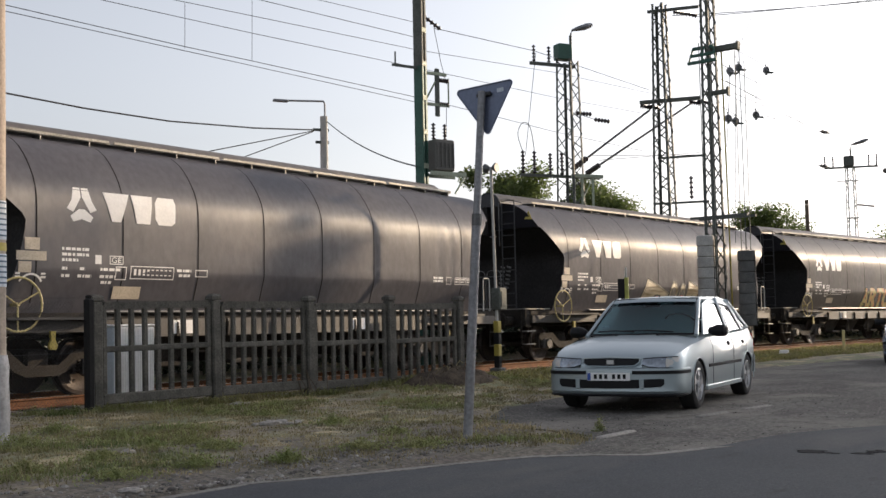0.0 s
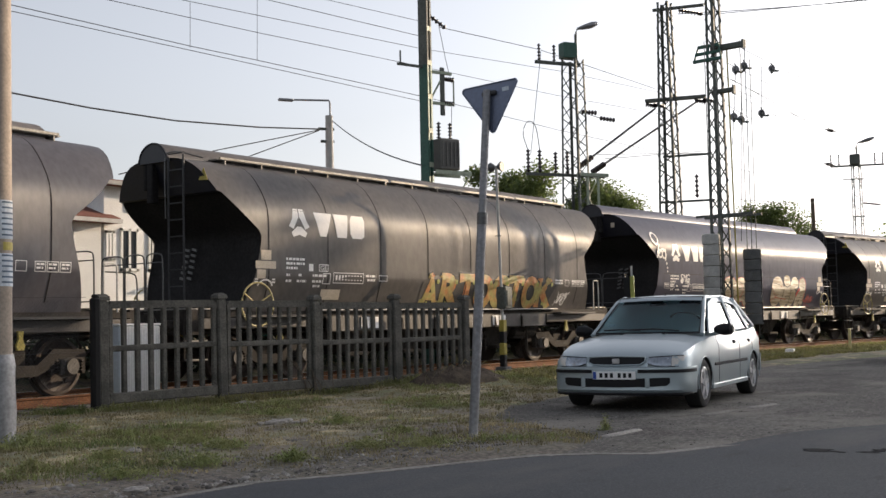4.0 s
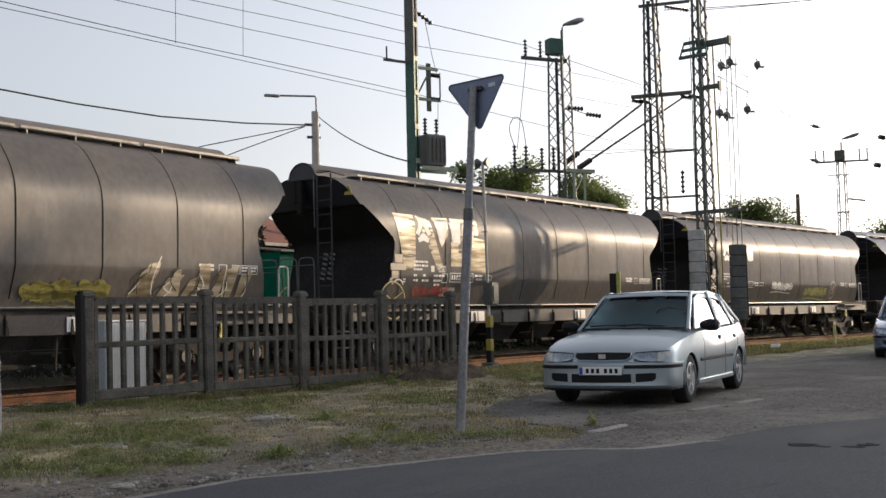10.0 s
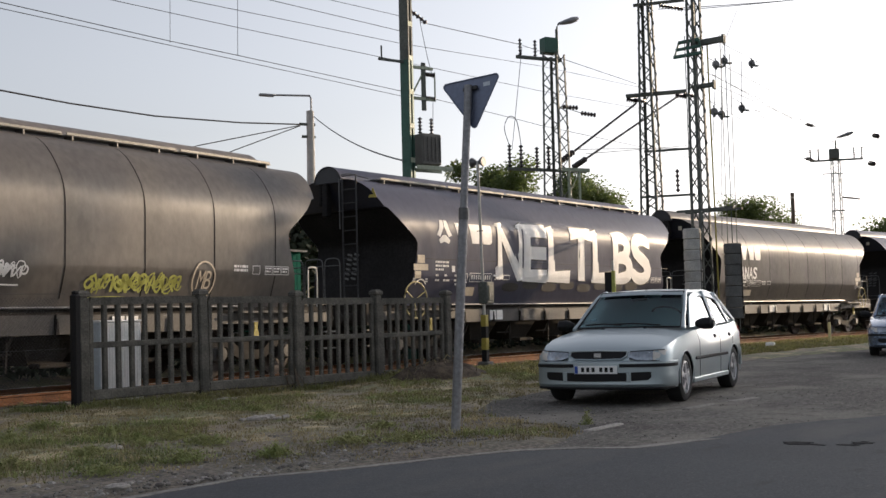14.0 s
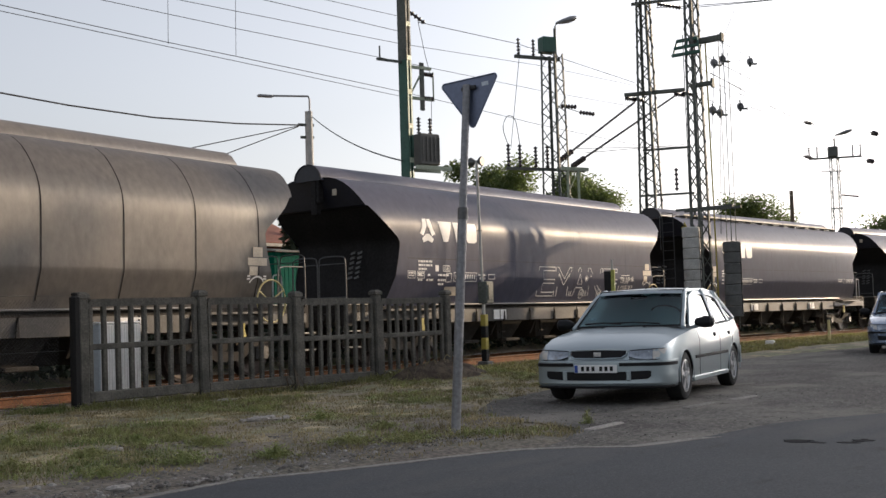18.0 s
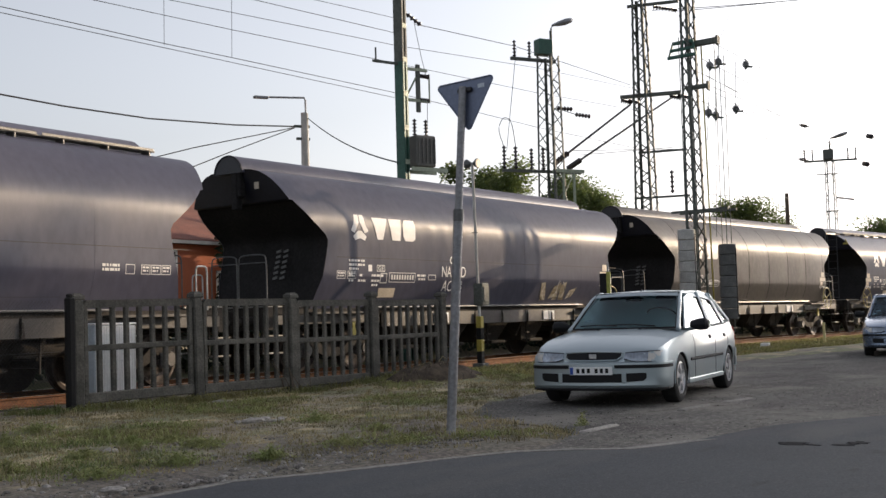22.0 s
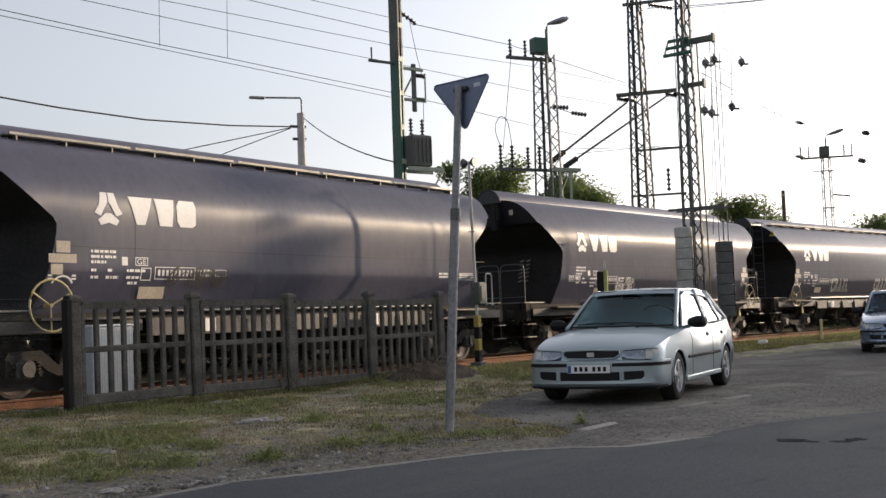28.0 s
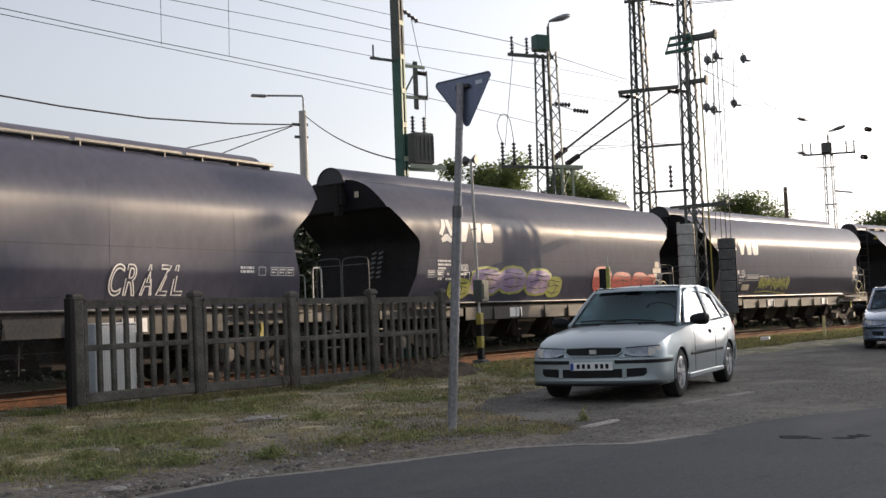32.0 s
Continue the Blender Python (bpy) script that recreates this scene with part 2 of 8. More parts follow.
CABINET_WHITE = material("cabinet_white", (0.88, 0.88, 0.87), 0.45, 0.1, 0.1, 30, 2, 0.05)
YELLOW_BAND = material("yellow_band", (0.42, 0.34, 0.06), 0.6, 0.0, 0.2, 30, 3, 0.1)
PAPER = material("poster_paper", (0.62, 0.68, 0.74), 0.85, 0.0, 0.2, 30, 5, 0.1)
POLE_CONCRETE = material("pole_concrete", (0.36, 0.30, 0.245), 0.9, 0.0, 0.2, 35, 3, 0.3)
# leaf green darkened for shade, and kept opaque for the shadow casters
SHADE_LEAF = material("shade_dark_leaf", (0.035, 0.05, 0.022), 0.7, 0.0, 0.4, 3, 0.5, 0.0)
LEAF = translucent(material("leaf", (0.145, 0.19, 0.055), 0.6, 0.0, 0.35, 3, 0.5, 0.0, second=(0.09, 0.125, 0.038)), 0.5)
WEED = translucent(material("weed_leaf", (0.22, 0.27, 0.085), 0.7, 0.0, 0.35, 20, 3, 0.0, second=(0.31, 0.31, 0.12)), 0.3)
BARK = material("bark", (0.12, 0.095, 0.07), 0.95, 0.0, 0.35, 25, 3, 0.6)
GRASS_GREEN = translucent(material("grass_green", (0.15, 0.185, 0.06), 0.8, 0.0, 0.4, 6, 0.8, 0.0, second=(0.24, 0.21, 0.09)), 0.3)
STRIP_GRASS = translucent(material("grass_yellow_green", (0.26, 0.27, 0.085), 0.8, 0.0, 0.4, 6, 0.8, 0.0, second=(0.32, 0.28, 0.11)), 0.45)
GRASS_DRY = material("grass_dry", (0.45, 0.365, 0.195), 0.9, 0.0, 0.35, 6, 0.9, 0.0, second=(0.16, 0.14, 0.07))
ROOF_TILE = material("roof_tile", (0.20, 0.068, 0.045), 0.85, 0.0, 0.3, 20, 1.5, 0.4)
RED_WALL = material("red_render", (0.45, 0.13, 0.06), 0.9, 0.0, 0.15, 30, 1.2, 0.2)
CREAM_WALL = material("cream_render", (0.70, 0.70, 0.67), 0.9, 0.0, 0.12, 30, 1.2, 0.2)
WHITE_WALL = material("white_render", (0.78, 0.78, 0.75), 0.9, 0.0, 0.12, 30, 1.2, 0.2)
DARK_PANE = material("dark_pane", (0.04, 0.045, 0.05), 0.12, 0.0, 0.2, 20, 2, 0.0)
GRAVEL = material("gravel_stone", (0.36, 0.34, 0.31), 0.95, 0.0, 0.5, 9, 6, 0.4, second=(0.11, 0.10, 0.09))
HEAP_SOIL = material("heap_soil", (0.105, 0.082, 0.060), 0.98, 0.0, 0.5, 40, 6, 1.0, second=(0.050, 0.040, 0.031), spec=0.1)
STONE = material("rubble", (0.42, 0.39, 0.35), 0.95, 0.0, 0.3, 40, 4, 0.5)


# ---- mesh building ----
class Shape:
    """Collects corners and faces for one mesh."""

    def __init__(self):
        self.v, self.f = [], []

    def add(self, verts, faces, m=None):
        k = len(self.v)
        self.v += [tuple(m @ Vector(p)) for p in verts] if m is not None else [tuple(p) for p in verts]
        self.f += [tuple(i + k for i in face) for face in faces]
        return self

    def box(self, x0, x1, y0, y1, z0, z1, m=None, bevel=0.0):
        """A block, its upright and level edges cut off by bevel."""
        if bevel <= 0:
            v = [(x, y, z) for z in (z0, z1) for y in (y0, y1) for x in (x0, x1)]
            return self.add(v, [(0, 2, 3, 1), (4, 5, 7, 6), (0, 1, 5, 4), (2, 6, 7, 3), (0, 4, 6, 2), (1, 3, 7, 5)], m)
        b = min(bevel, (x1 - x0) * 0.45, (y1 - y0) * 0.45, (z1 - z0) * 0.45)
        rings = []
        for z, inset in ((z0, b), (z0 + b, 0), (z1 - b, 0), (z1, b)):
            c = b
            rings.append([(x0 + inset + c, y0 + inset, z), (x1 - inset - c, y0 + inset, z), (x1 - inset, y0 + inset + c, z), (x1 - inset, y1 - inset - c, z),
                          (x1 - inset - c, y1 - inset, z), (x0 + inset + c, y1 - inset, z), (x0 + inset, y1 - inset - c, z), (x0 + inset, y0 + inset + c, z)])
        return self.loft(rings, m=m)

    def loft(self, rings, m=None, closed=True, caps=True):
        """Joins rings of equally many corners."""
        n = len(rings[0])
        v = [p for ring in rings for p in ring]
        f = []
        for i in range(len(rings) - 1):
            for j in range(n if closed else n - 1):
                a, b = i * n + j, i * n + (j + 1) % n
                f.append((a, b, b + n, a + n))
        if caps and closed:
            f.append(tuple(reversed(range(n))))
            f.append(tuple(range((len(rings) - 1) * n, len(rings) * n)))
        return self.add(v, f, m)

    def rod(self, a, b, r, r2=None, n=8, m=None, caps=True):
        """A round bar from a to b."""
        a, b = Vector(a), Vector(b)
        way = (b - a).normalized()
        side = way.cross(Vector((0, 0, 1) if abs(way.z) < 0.9 else (1, 0, 0))).normalized()
        up = side.cross(way)
        rings = []
        for p, q in ((a, r), (b, r if r2 is None else r2)):
            rings.append([p + (side * math.cos(k * math.tau / n) + up * math.sin(k * math.tau / n)) * q for k in range(n)])
        return self.loft(rings, m=m, caps=caps)

    def tube(self, points, r, n=6, m=None):
        """A round bar along a line of points."""
        pts = [Vector(p) for p in points]
        rings = []
        for i, p in enumerate(pts):
            way = (pts[min(i + 1, len(pts) - 1)] - pts[max(i - 1, 0)]).normalized()
            side = way.cross(Vector((0, 0, 1) if abs(way.z) < 0.95 else (1, 0, 0))).normalized()
            up = side.cross(way)
            rings.append([p + (side * math.cos(k * math.tau / n) + up * math.sin(k * math.tau / n)) * r for k in range(n)])
        return self.loft(rings, m=m)

    def lathe(self, profile, axis="z", n=16, m=None):
        """Turns (radius, height) pairs about an axis."""
        rings = []
        for r, h in profile:
            ring = []
            for k in range(n):
                c, s = r * math.cos(k * math.tau / n), r * math.sin(k * math.tau / n)
                ring.append({"z": (c, s, h), "y": (c, h, -s), "x": (h, c, s)}[axis])
            rings.append(ring)
        return self.loft(rings, m=m)

    def prism(self, outline, y0, y1, m=None):
        """Pushes an outline of (x, z) from y0 to y1."""
        return self.loft([[(x, y0, z) for x, z in outline], [(x, y1, z) for x, z in outline]], m=m)

    def angle_bar(self, a, b, w=0.06, m=None):
        """A slim square bar, for lattice work."""
        return self.rod(a, b, w * 0.6, n=4, m=m)

    def mesh(self, name, smooth=False):
        me = bpy.data.meshes.new(name)
        me.from_pydata(self.v, [], self.f)
        me.validate()
        b = bmesh.new()
        b.from_mesh(me)
        bmesh.ops.recalc_face_normals(b, faces=b.faces)
        b.to_mesh(me)
        b.free()
        if smooth:
            me.polygons.foreach_set("use_smooth", [True] * len(me.polygons))
            me.set_sharp_from_angle(angle=radians(38))
        return me


def part(name, shape, mat, parent, label="", smooth=False, m=None):
    """Links a shape as one mesh under a thing or a part."""
    me = shape if isinstance(shape, bpy.types.Mesh) else shape.mesh(name, smooth)
    if not me.materials:
        me.materials.append(mat)
    ob = new(name, me)
    ob.parent = parent
    if m is not None:
        ob.matrix_local = m
    if label:
        ob["label"] = label
    return ob


def thing(name, label, category, group="", m=None, kind=""):
    """An Empty that carries the parts of one thing."""
    ob = new(name)
    ob.empty_display_size = 0.2
    if m is not None:
        ob.matrix_world = m
    return tagged(ob, label, category, group, kind)


def solid(name, shape, mat, label, category, group="", kind="", smooth=False, m=None):
    """A thing or piece of the setting that is one mesh."""
    me = shape.mesh(name, smooth)
    me.materials.append(mat)
    ob = new(name, me)
    if m is not None:
        ob.matrix_world = m
    return tagged(ob, label, category, group, kind)


# ---- the line of the track: straight, a wide bend, straight ----
RAIL_TOP, TRACK_Y, BEND = 0.063, 16.205, -0.0022


def track_y(x):
    u = x - 15
    c = max(-22.0, min(48.0, u))
    return TRACK_Y + BEND * c * c + 2 * BEND * c * (u - c)


def track_turn(x):
    return math.atan(2 * BEND * max(-22.0, min(48.0, x - 15)))


_xs = np.arange(-420.0, 420.0, 0.5)
_ys = np.array([track_y(x) for x in _xs])
_arc = np.concatenate([[0], np.cumsum(np.hypot(np.diff(_xs), np.diff(_ys)))])
_arc -= np.interp(15.0, _xs, _arc)


def on_track(arc, y=0.0, z=0.0):
    """The pose at a length along the track, counted from x = 15."""
    x = float(np.interp(arc, _arc, _xs))
    return pose(x, track_y(x), RAIL_TOP, 0, 0, math.degrees(track_turn(x))) @ Matrix.Translation((0, y, z))


# ---- ground, road, yard, track ----
def inside(poly, x, y):
    hit = False
    for (ax, ay), (bx, by) in zip(poly, poly[1:] + poly[:1]):
        if (ay > y) != (by > y) and x < (bx - ax) * (y - ay) / (by - ay) + ax:
            hit = not hit
    return hit


ROAD = [(-300, 6.2), (0, 5.85), (3.5, 5.80), (5.05, 5.72), (5.86, 5.70), (6.4, 5.40), (7.04, 5.17), (7.4, 5.01), (8.02, 4.77), (8.3, 4.41), (8.5, 4.0), (9.4, 3.65), (10.57, 3.50), (11.2, 3.2), (12.2, 2.6), (14, 1.4), (18, -0.6), (30, -5.5), (300, -100), (300, -300), (-300, -300)]
YARD = [(8.25, 4.6), (8.9, 4.75), (9.5, 4.95), (9.9, 5.3), (10.2, 5.9), (10.4, 6.4), (11.4, 7.2), (12.6, 7.75), (13.9, 7.9), (16.5, 8.3), (20, 8.7), (24.6, 8.45), (28, 8.0), (31.3, 7.35), (36, 6.3), (45, 4.2), (60, 0.3), (120, -14), (120, -44), (30, -5.5), (18, -0.6), (14, 1.4), (12.2, 2.6), (11.2, 3.2), (10.57, 3.50), (9.4, 3.65), (8.5, 4.0), (8.3, 4.41)]


def ground_height(x, y):
    off = y - track_y(x)
    h = 0.03 * noise.noise((x * 0.7, y * 0.7, 3.1)) + 0.015 * noise.noise((x * 2.3, y * 2.3, 8.7))
    mound = 0.16 * math.exp(-((x - 16.3) / 1.5) ** 2 - ((y - 11.2) / 0.7) ** 2)
    bed = min(1.0, max(0.0, (off + 3.4) / 1.2))
    h = (h + mound) * (1 - bed) - 0.14 * bed
    h += 0.9 * min(1.0, max(0.0, (off - 3.5) / 1.1))
    if inside(ROAD, x, y) or inside(YARD, x, y):
        h = -0.02
    elif bed < 0.5 and off < 0:
        h += 0.018
    return h


xs = np.concatenate([[-2500, -600, -150, -60, -30, -15], np.arange(-8, 30, 0.3), np.arange(30, 66, 1.0), [75, 90, 130, 250, 700, 2500]])
ys = np.concatenate([[-2500, -600, -150, -50, -20, -6], np.arange(0, 20, 0.3), [24, 30, 45, 80, 150, 400, 1000, 2500]])
shape = Shape()
shape.v = [(x, y, ground_height(x, y)) for y in ys for x in xs]
nx = len(xs)
shape.f = [(j * nx + i, j * nx + i + 1, (j + 1) * nx + i + 1, (j + 1) * nx + i) for j in range(len(ys) - 1) for i in range(nx - 1)]


def turf():
    """Bare soil, dead grass and green growth mixed at several scales, worn to soil towards the road."""
    m = material("dry_turf", (0.325, 0.27, 0.175), 0.95, 0.0, 0.5, 30, 1.1, 1.0, second=(0.195, 0.16, 0.115))
    layered(m, [(0.55, 0.47, 0.57, (0.125, 0.140, 0.055), 9, (1, 1, 1), 0.8), (1.2, 0.53, 0.60, (0.42, 0.345, 0.20), 8, (1, 1, 1), 0.9), (2.1, 0.55, 0.61, (0.095, 0.075, 0.058), 8, (1, 1, 1), 0.9), (4.5, 0.57, 0.64, (0.13, 0.155, 0.055), 6, (1, 1, 1), 0.85), (12.0, 0.58, 0.66, (0.075, 0.060, 0.048), 5, (1, 1, 1), 0.85), (26, 0.60, 0.68, (0.46, 0.41, 0.31), 4, (1, 1, 1), 0.7)])
    n, link = m.node_tree.nodes, m.node_tree.links.new
    p = n["Principled BSDF"]
    where, split = n.new("ShaderNodeTexCoord"), n.new("ShaderNodeSeparateXYZ")
    link(where.outputs["Object"], split.inputs[0])
    cloud, both, edge, mix, soil = n.new("ShaderNodeTexNoise"), n.new("ShaderNodeMath"), n.new("ShaderNodeMapRange"), n.new("ShaderNodeMixRGB"), n.new("ShaderNodeTexNoise")
    cloud.inputs["Scale"].default_value, cloud.inputs["Detail"].default_value = 1.6, 8
    soil.inputs["Scale"].default_value, soil.inputs["Detail"].default_value = 22, 6
    link(where.outputs["Object"], cloud.inputs["Vector"])
    link(where.outputs["Object"], soil.inputs["Vector"])
    both.operation, both.inputs[2].default_value = "MULTIPLY_ADD", 0
    both.inputs[1].default_value = 2.6
    link(cloud.outputs["Fac"], both.inputs[0])
    link(split.outputs[1], both.inputs[2])
    edge.inputs["From Min"].default_value, edge.inputs["From Max"].default_value = 8.9, 7.8
    edge.inputs["To Min"].default_value, edge.inputs["To Max"].default_value = 0.0, 0.85
    link(both.outputs[0], edge.inputs[0])
    ramp = n.new("ShaderNodeValToRGB")
    ramp.color_ramp.elements[0].position, ramp.color_ramp.elements[1].position = 0.42, 0.62
    ramp.color_ramp.elements[0].color, ramp.color_ramp.elements[1].color = (0.054, 0.044, 0.036, 1), (0.165, 0.140, 0.115, 1)
    link(soil.outputs["Fac"], ramp.inputs[0])
    link(edge.outputs[0], mix.inputs[0])
    link(p.inputs["Base Color"].links[0].from_socket, mix.inputs[1])
    link(ramp.outputs[0], mix.inputs[2])
    link(mix.outputs[0], p.inputs["Base Color"])
    return m


GROUND = turf()
solid("ground", shape, GROUND, "dry patchy grass and bare earth", "ground", kind="structure", smooth=True)


def slab(outline, top, depth=0.1):
    return Shape().loft([[(x, y, top - depth) for x, y in outline], [(x, y, top) for x, y in outline]])


solid("road", slab(ROAD, 0.012), ASPHALT, "dark grey patched asphalt road", "road", kind="structure")
solid("pavement", slab(YARD, 0.006), OLD_ASPHALT, "worn grey asphalt yard with gravel", "pavement", kind="structure")

# pale worn rim where the road's asphalt thins out
rim_line = ROAD[1:12]
outer = [(x + 0.02 * math.sin(7 * x), y - 0.02) for x, y in rim_line]
inner = [(x - 0.04, y - 0.11 - 0.035 * math.sin(5 * x + y)) for x, y in reversed(rim_line)]
fine_line = lambda pts: [(a[0] + (b[0] - a[0]) * k / 6, a[1] + (b[1] - a[1]) * k / 6 + 0.012 * noise.noise((a[0] + k, a[1], 2.0))) for a, b in zip(pts, pts[1:]) for k in range(6)]
solid("road_edge", slab(fine_line(outer) + fine_line(inner), 0.016, 0.02), WORN_STONE, "pale crumbling rim of the asphalt road", "road edge", kind="structure")

# pale worn edging stones along the yard's front
edging = tagged(new("edging"), "pale worn edging stones sunk in the asphalt", "edging", kind="structure")
random.seed(4)
line = [(9.40, 4.88), (10.45, 4.92), (11.71, 4.92), (12.99, 4.85), (14.1, 4.78)]
stone = Shape().box(-0.36, 0.36, -0.05, 0.05, -0.06, 0.0, bevel=0.012).mesh("edging_stone")
for (ax, ay), (bx, by) in zip(line, line[1:]):
    steps = int(math.hypot(bx - ax, by - ay) / 0.78)
    for k in range(steps):
        if random.random() < 0.12:
            continue
        f = (k + 0.5) / steps
        part("edging_stone", stone, WORN_STONE, edging, m=pose(ax + (bx - ax) * f, ay + (by - ay) * f + random.uniform(-0.02, 0.02), 0.023 + random.uniform(-0.006, 0.006), 0, 0, math.degrees(math.atan2(by - ay, bx - ax)) + random.uniform(-1.5, 1.5)))

# darker repair patches and a pothole rim on the road
patches = tagged(new("road_patch"), "darker tar repair patches in the road", "patch", kind="structure")
for cx, cy, a, b, seed in ((9.22, 2.72, 0.05, 0.10, 1), (9.38, 2.46, 0.06, 0.08, 2)):
    random.seed(seed)
    for _ in range(4):
        px, py, r = cx + random.gauss(0, a), cy + random.gauss(0, b), random.uniform(0.02, 0.09)
        ring = [(px + r * math.cos(k * math.tau / 11) * random.uniform(0.6, 1.2), py + 1.5 * r * math.sin(k * math.tau / 11) * random.uniform(0.6, 1.2)) for k in range(11)]
        part("patch", slab(ring, 0.015, 0.02), FRESH_TAR, patches)

# track
track = tagged(new("railway_track"), "rusty rails on wooden sleepers in earthy ballast", "railway track", kind="structure")
path = [(x, track_y(x), track_turn(x)) for x in np.arange(-70, 132, 2.0)]


def along(outline, offset):
    """An outline of (sideways, height) drawn along the track."""
    rings = []
    for x, y, a in path:
        rings.append([(x - math.sin(a) * (offset + s), y + math.cos(a) * (offset + s), RAIL_TOP + h) for s, h in outline])
    return Shape().loft(rings)


RAIL_OUTLINE = [(-0.07, -0.16), (0.07, -0.16), (0.07, -0.145), (0.012, -0.12), (0.012, -0.045), (0.035, -0.03), (0.035, -0.004), (0.028, 0), (-0.028, 0), (-0.035, -0.004), (-0.035, -0.03), (-0.012, -0.045), (-0.012, -0.12), (-0.07, -0.145)]
for off in (-0.755, 0.755):
    part("rail", along(RAIL_OUTLINE, off), RAIL_RUST, track, smooth=False)
    part("running_surface", along([(-0.03, 0.0005), (0.03, 0.0005), (0.03, 0.003), (-0.03, 0.003)], off), TREAD_STEEL, track, "polished running surface")
random.seed(7)
wood = Shape().box(-0.13, 0.13, -1.3, 1.3, -0.16, 0.0, bevel=0.015).mesh("sleeper")
for k in range(96):
    part("sleeper", wood, SLEEPER, track, m=on_track(-14 + k * 0.6, random.uniform(-0.05, 0.05), -0.158) @ pose(0, 0, 0, 0, 0, random.uniform(-1, 1)))
bed = Shape()
random.seed(8)
cols = [-1.75, -1.5, -1.3, -1.0, -0.75, -0.4, 0, 0.4, 0.75, 1.0, 1.3, 1.75]
grid = []
for x in np.arange(-70, 132, 0.35):
    a = track_turn(x)
    grid.append([(x - math.sin(a) * s, track_y(x) + math.cos(a) * s, RAIL_TOP - 0.215 - (0.06 if abs(s) > 1.6 else 0) + random.uniform(-0.03, 0.035)) for s in cols])
bed.loft(grid, closed=False)
part("ballast", bed, BALLAST, track)


# grass in tufts
def tufts(seed, count, where, tall, mat, name, label, dense=10, width=0.0045):
    """Blades of grass in loose tufts, one mesh."""
    rng = random.Random(seed)
    s = Shape()
    made = 0
    while made < count:
        x, y, ok = where(rng)
        if not ok:
            continue
        made += 1
        z = ground_height(x, y)
        h0 = tall * rng.uniform(0.4, 1.3)
        for _ in range(dense):
            bx, by = x + rng.gauss(0, 0.05), y + rng.gauss(0, 0.05)
            a, lean, h = rng.uniform(0, math.tau), rng.uniform(0.4, 1.7), h0 * rng.uniform(0.5, 1.1)
            w = width
            dx, dy = math.cos(a), math.sin(a)
            k = len(s.v)
            s.v += [(bx - dy * w, by + dx * w, z - 0.02), (bx + dy * w, by - dx * w, z - 0.02),
                    (bx + dx * h * lean * 0.4 + dy * w, by + dy * h * lean * 0.4 - dx * w, z + h * 0.55), (bx + dx * h * lean * 0.4 - dy * w, by + dy * h * lean * 0.4 + dx * w, z + h * 0.55),
                    (bx + dx * h * lean, by + dy * h * lean, z + h * max(0.35, 1 - 0.35 * lean))]
            s.f += [(k, k + 1, k + 2, k + 3), (k + 3, k + 2, k + 4)]
    me = bpy.data.meshes.new(name)
    me.from_pydata(s.v, [], s.f)
    me.materials.append(mat)
    return tagged(new(name, me), label, "grass", kind="stuff")


def on_verge(rng):
    x = rng.uniform(1.5, 20)
    y = rng.uniform(4.4, 14.2)
    ok = not inside(ROAD, x, y) and not inside(YARD, x, y) and noise.noise((x * 0.9, y * 0.9, 1.0)) + min(0.25, y - 7.25 + 0.55 * max(0, x - 5.2)) > rng.uniform(-0.6, 0.45)
    return x, y, ok


def on_green_verge(rng):
    x, y = rng.uniform(1.5, 18), rng.uniform(4.4, 13)
    ok = not inside(ROAD, x, y) and not inside(YARD, x, y) and noise.noise((x * 0.6, y * 0.6, 5.0)) + min(0.0, y - 7.35 + 0.5 * max(0, x - 5.2)) > rng.uniform(0.0, 0.4)
    return x, y, ok


def by_fence(rng):
    f = rng.random()
    return 9.0 + 8.5 * f, 12.25 - 0.75 * f + rng.gauss(-0.05, 0.12), True


def on_strip(rng):
    x = rng.uniform(18, 58)
    y = track_y(x) - rng.uniform(1.9, 6.4)
    return x, y, not inside(YARD, x, y)


tufts(11, 8800, on_verge, 0.035, GRASS_DRY, "dry_grass", "short dry yellowed grass on the verge", 9, 0.0035)
tufts(12, 4600, on_green_verge, 0.05, GRASS_GREEN, "green_grass", "patches of low green weeds in the verge", 9, 0.0038)
tufts(13, 650, by_fence, 0.15, GRASS_GREEN, "fence_grass", "taller grass along the foot of the fence", 9)
tufts(16, 620, on_verge, 0.10, GRASS_DRY, "tall_dry_grass", "loose clumps of taller dry grass", 16, 0.0030)
tufts(17, 420, on_green_verge, 0.11, WEED, "tall_green_grass", "loose clumps of taller green grass", 16, 0.0036)
tufts(14, 7000, on_strip, 0.12, STRIP_GRASS, "track_grass", "green grass strip beside the track", 8, 0.010)
tufts(15, 3000, on_strip, 0.11, GRASS_DRY, "track_dry_grass", "dry grass in the strip beside the track", 8, 0.008)


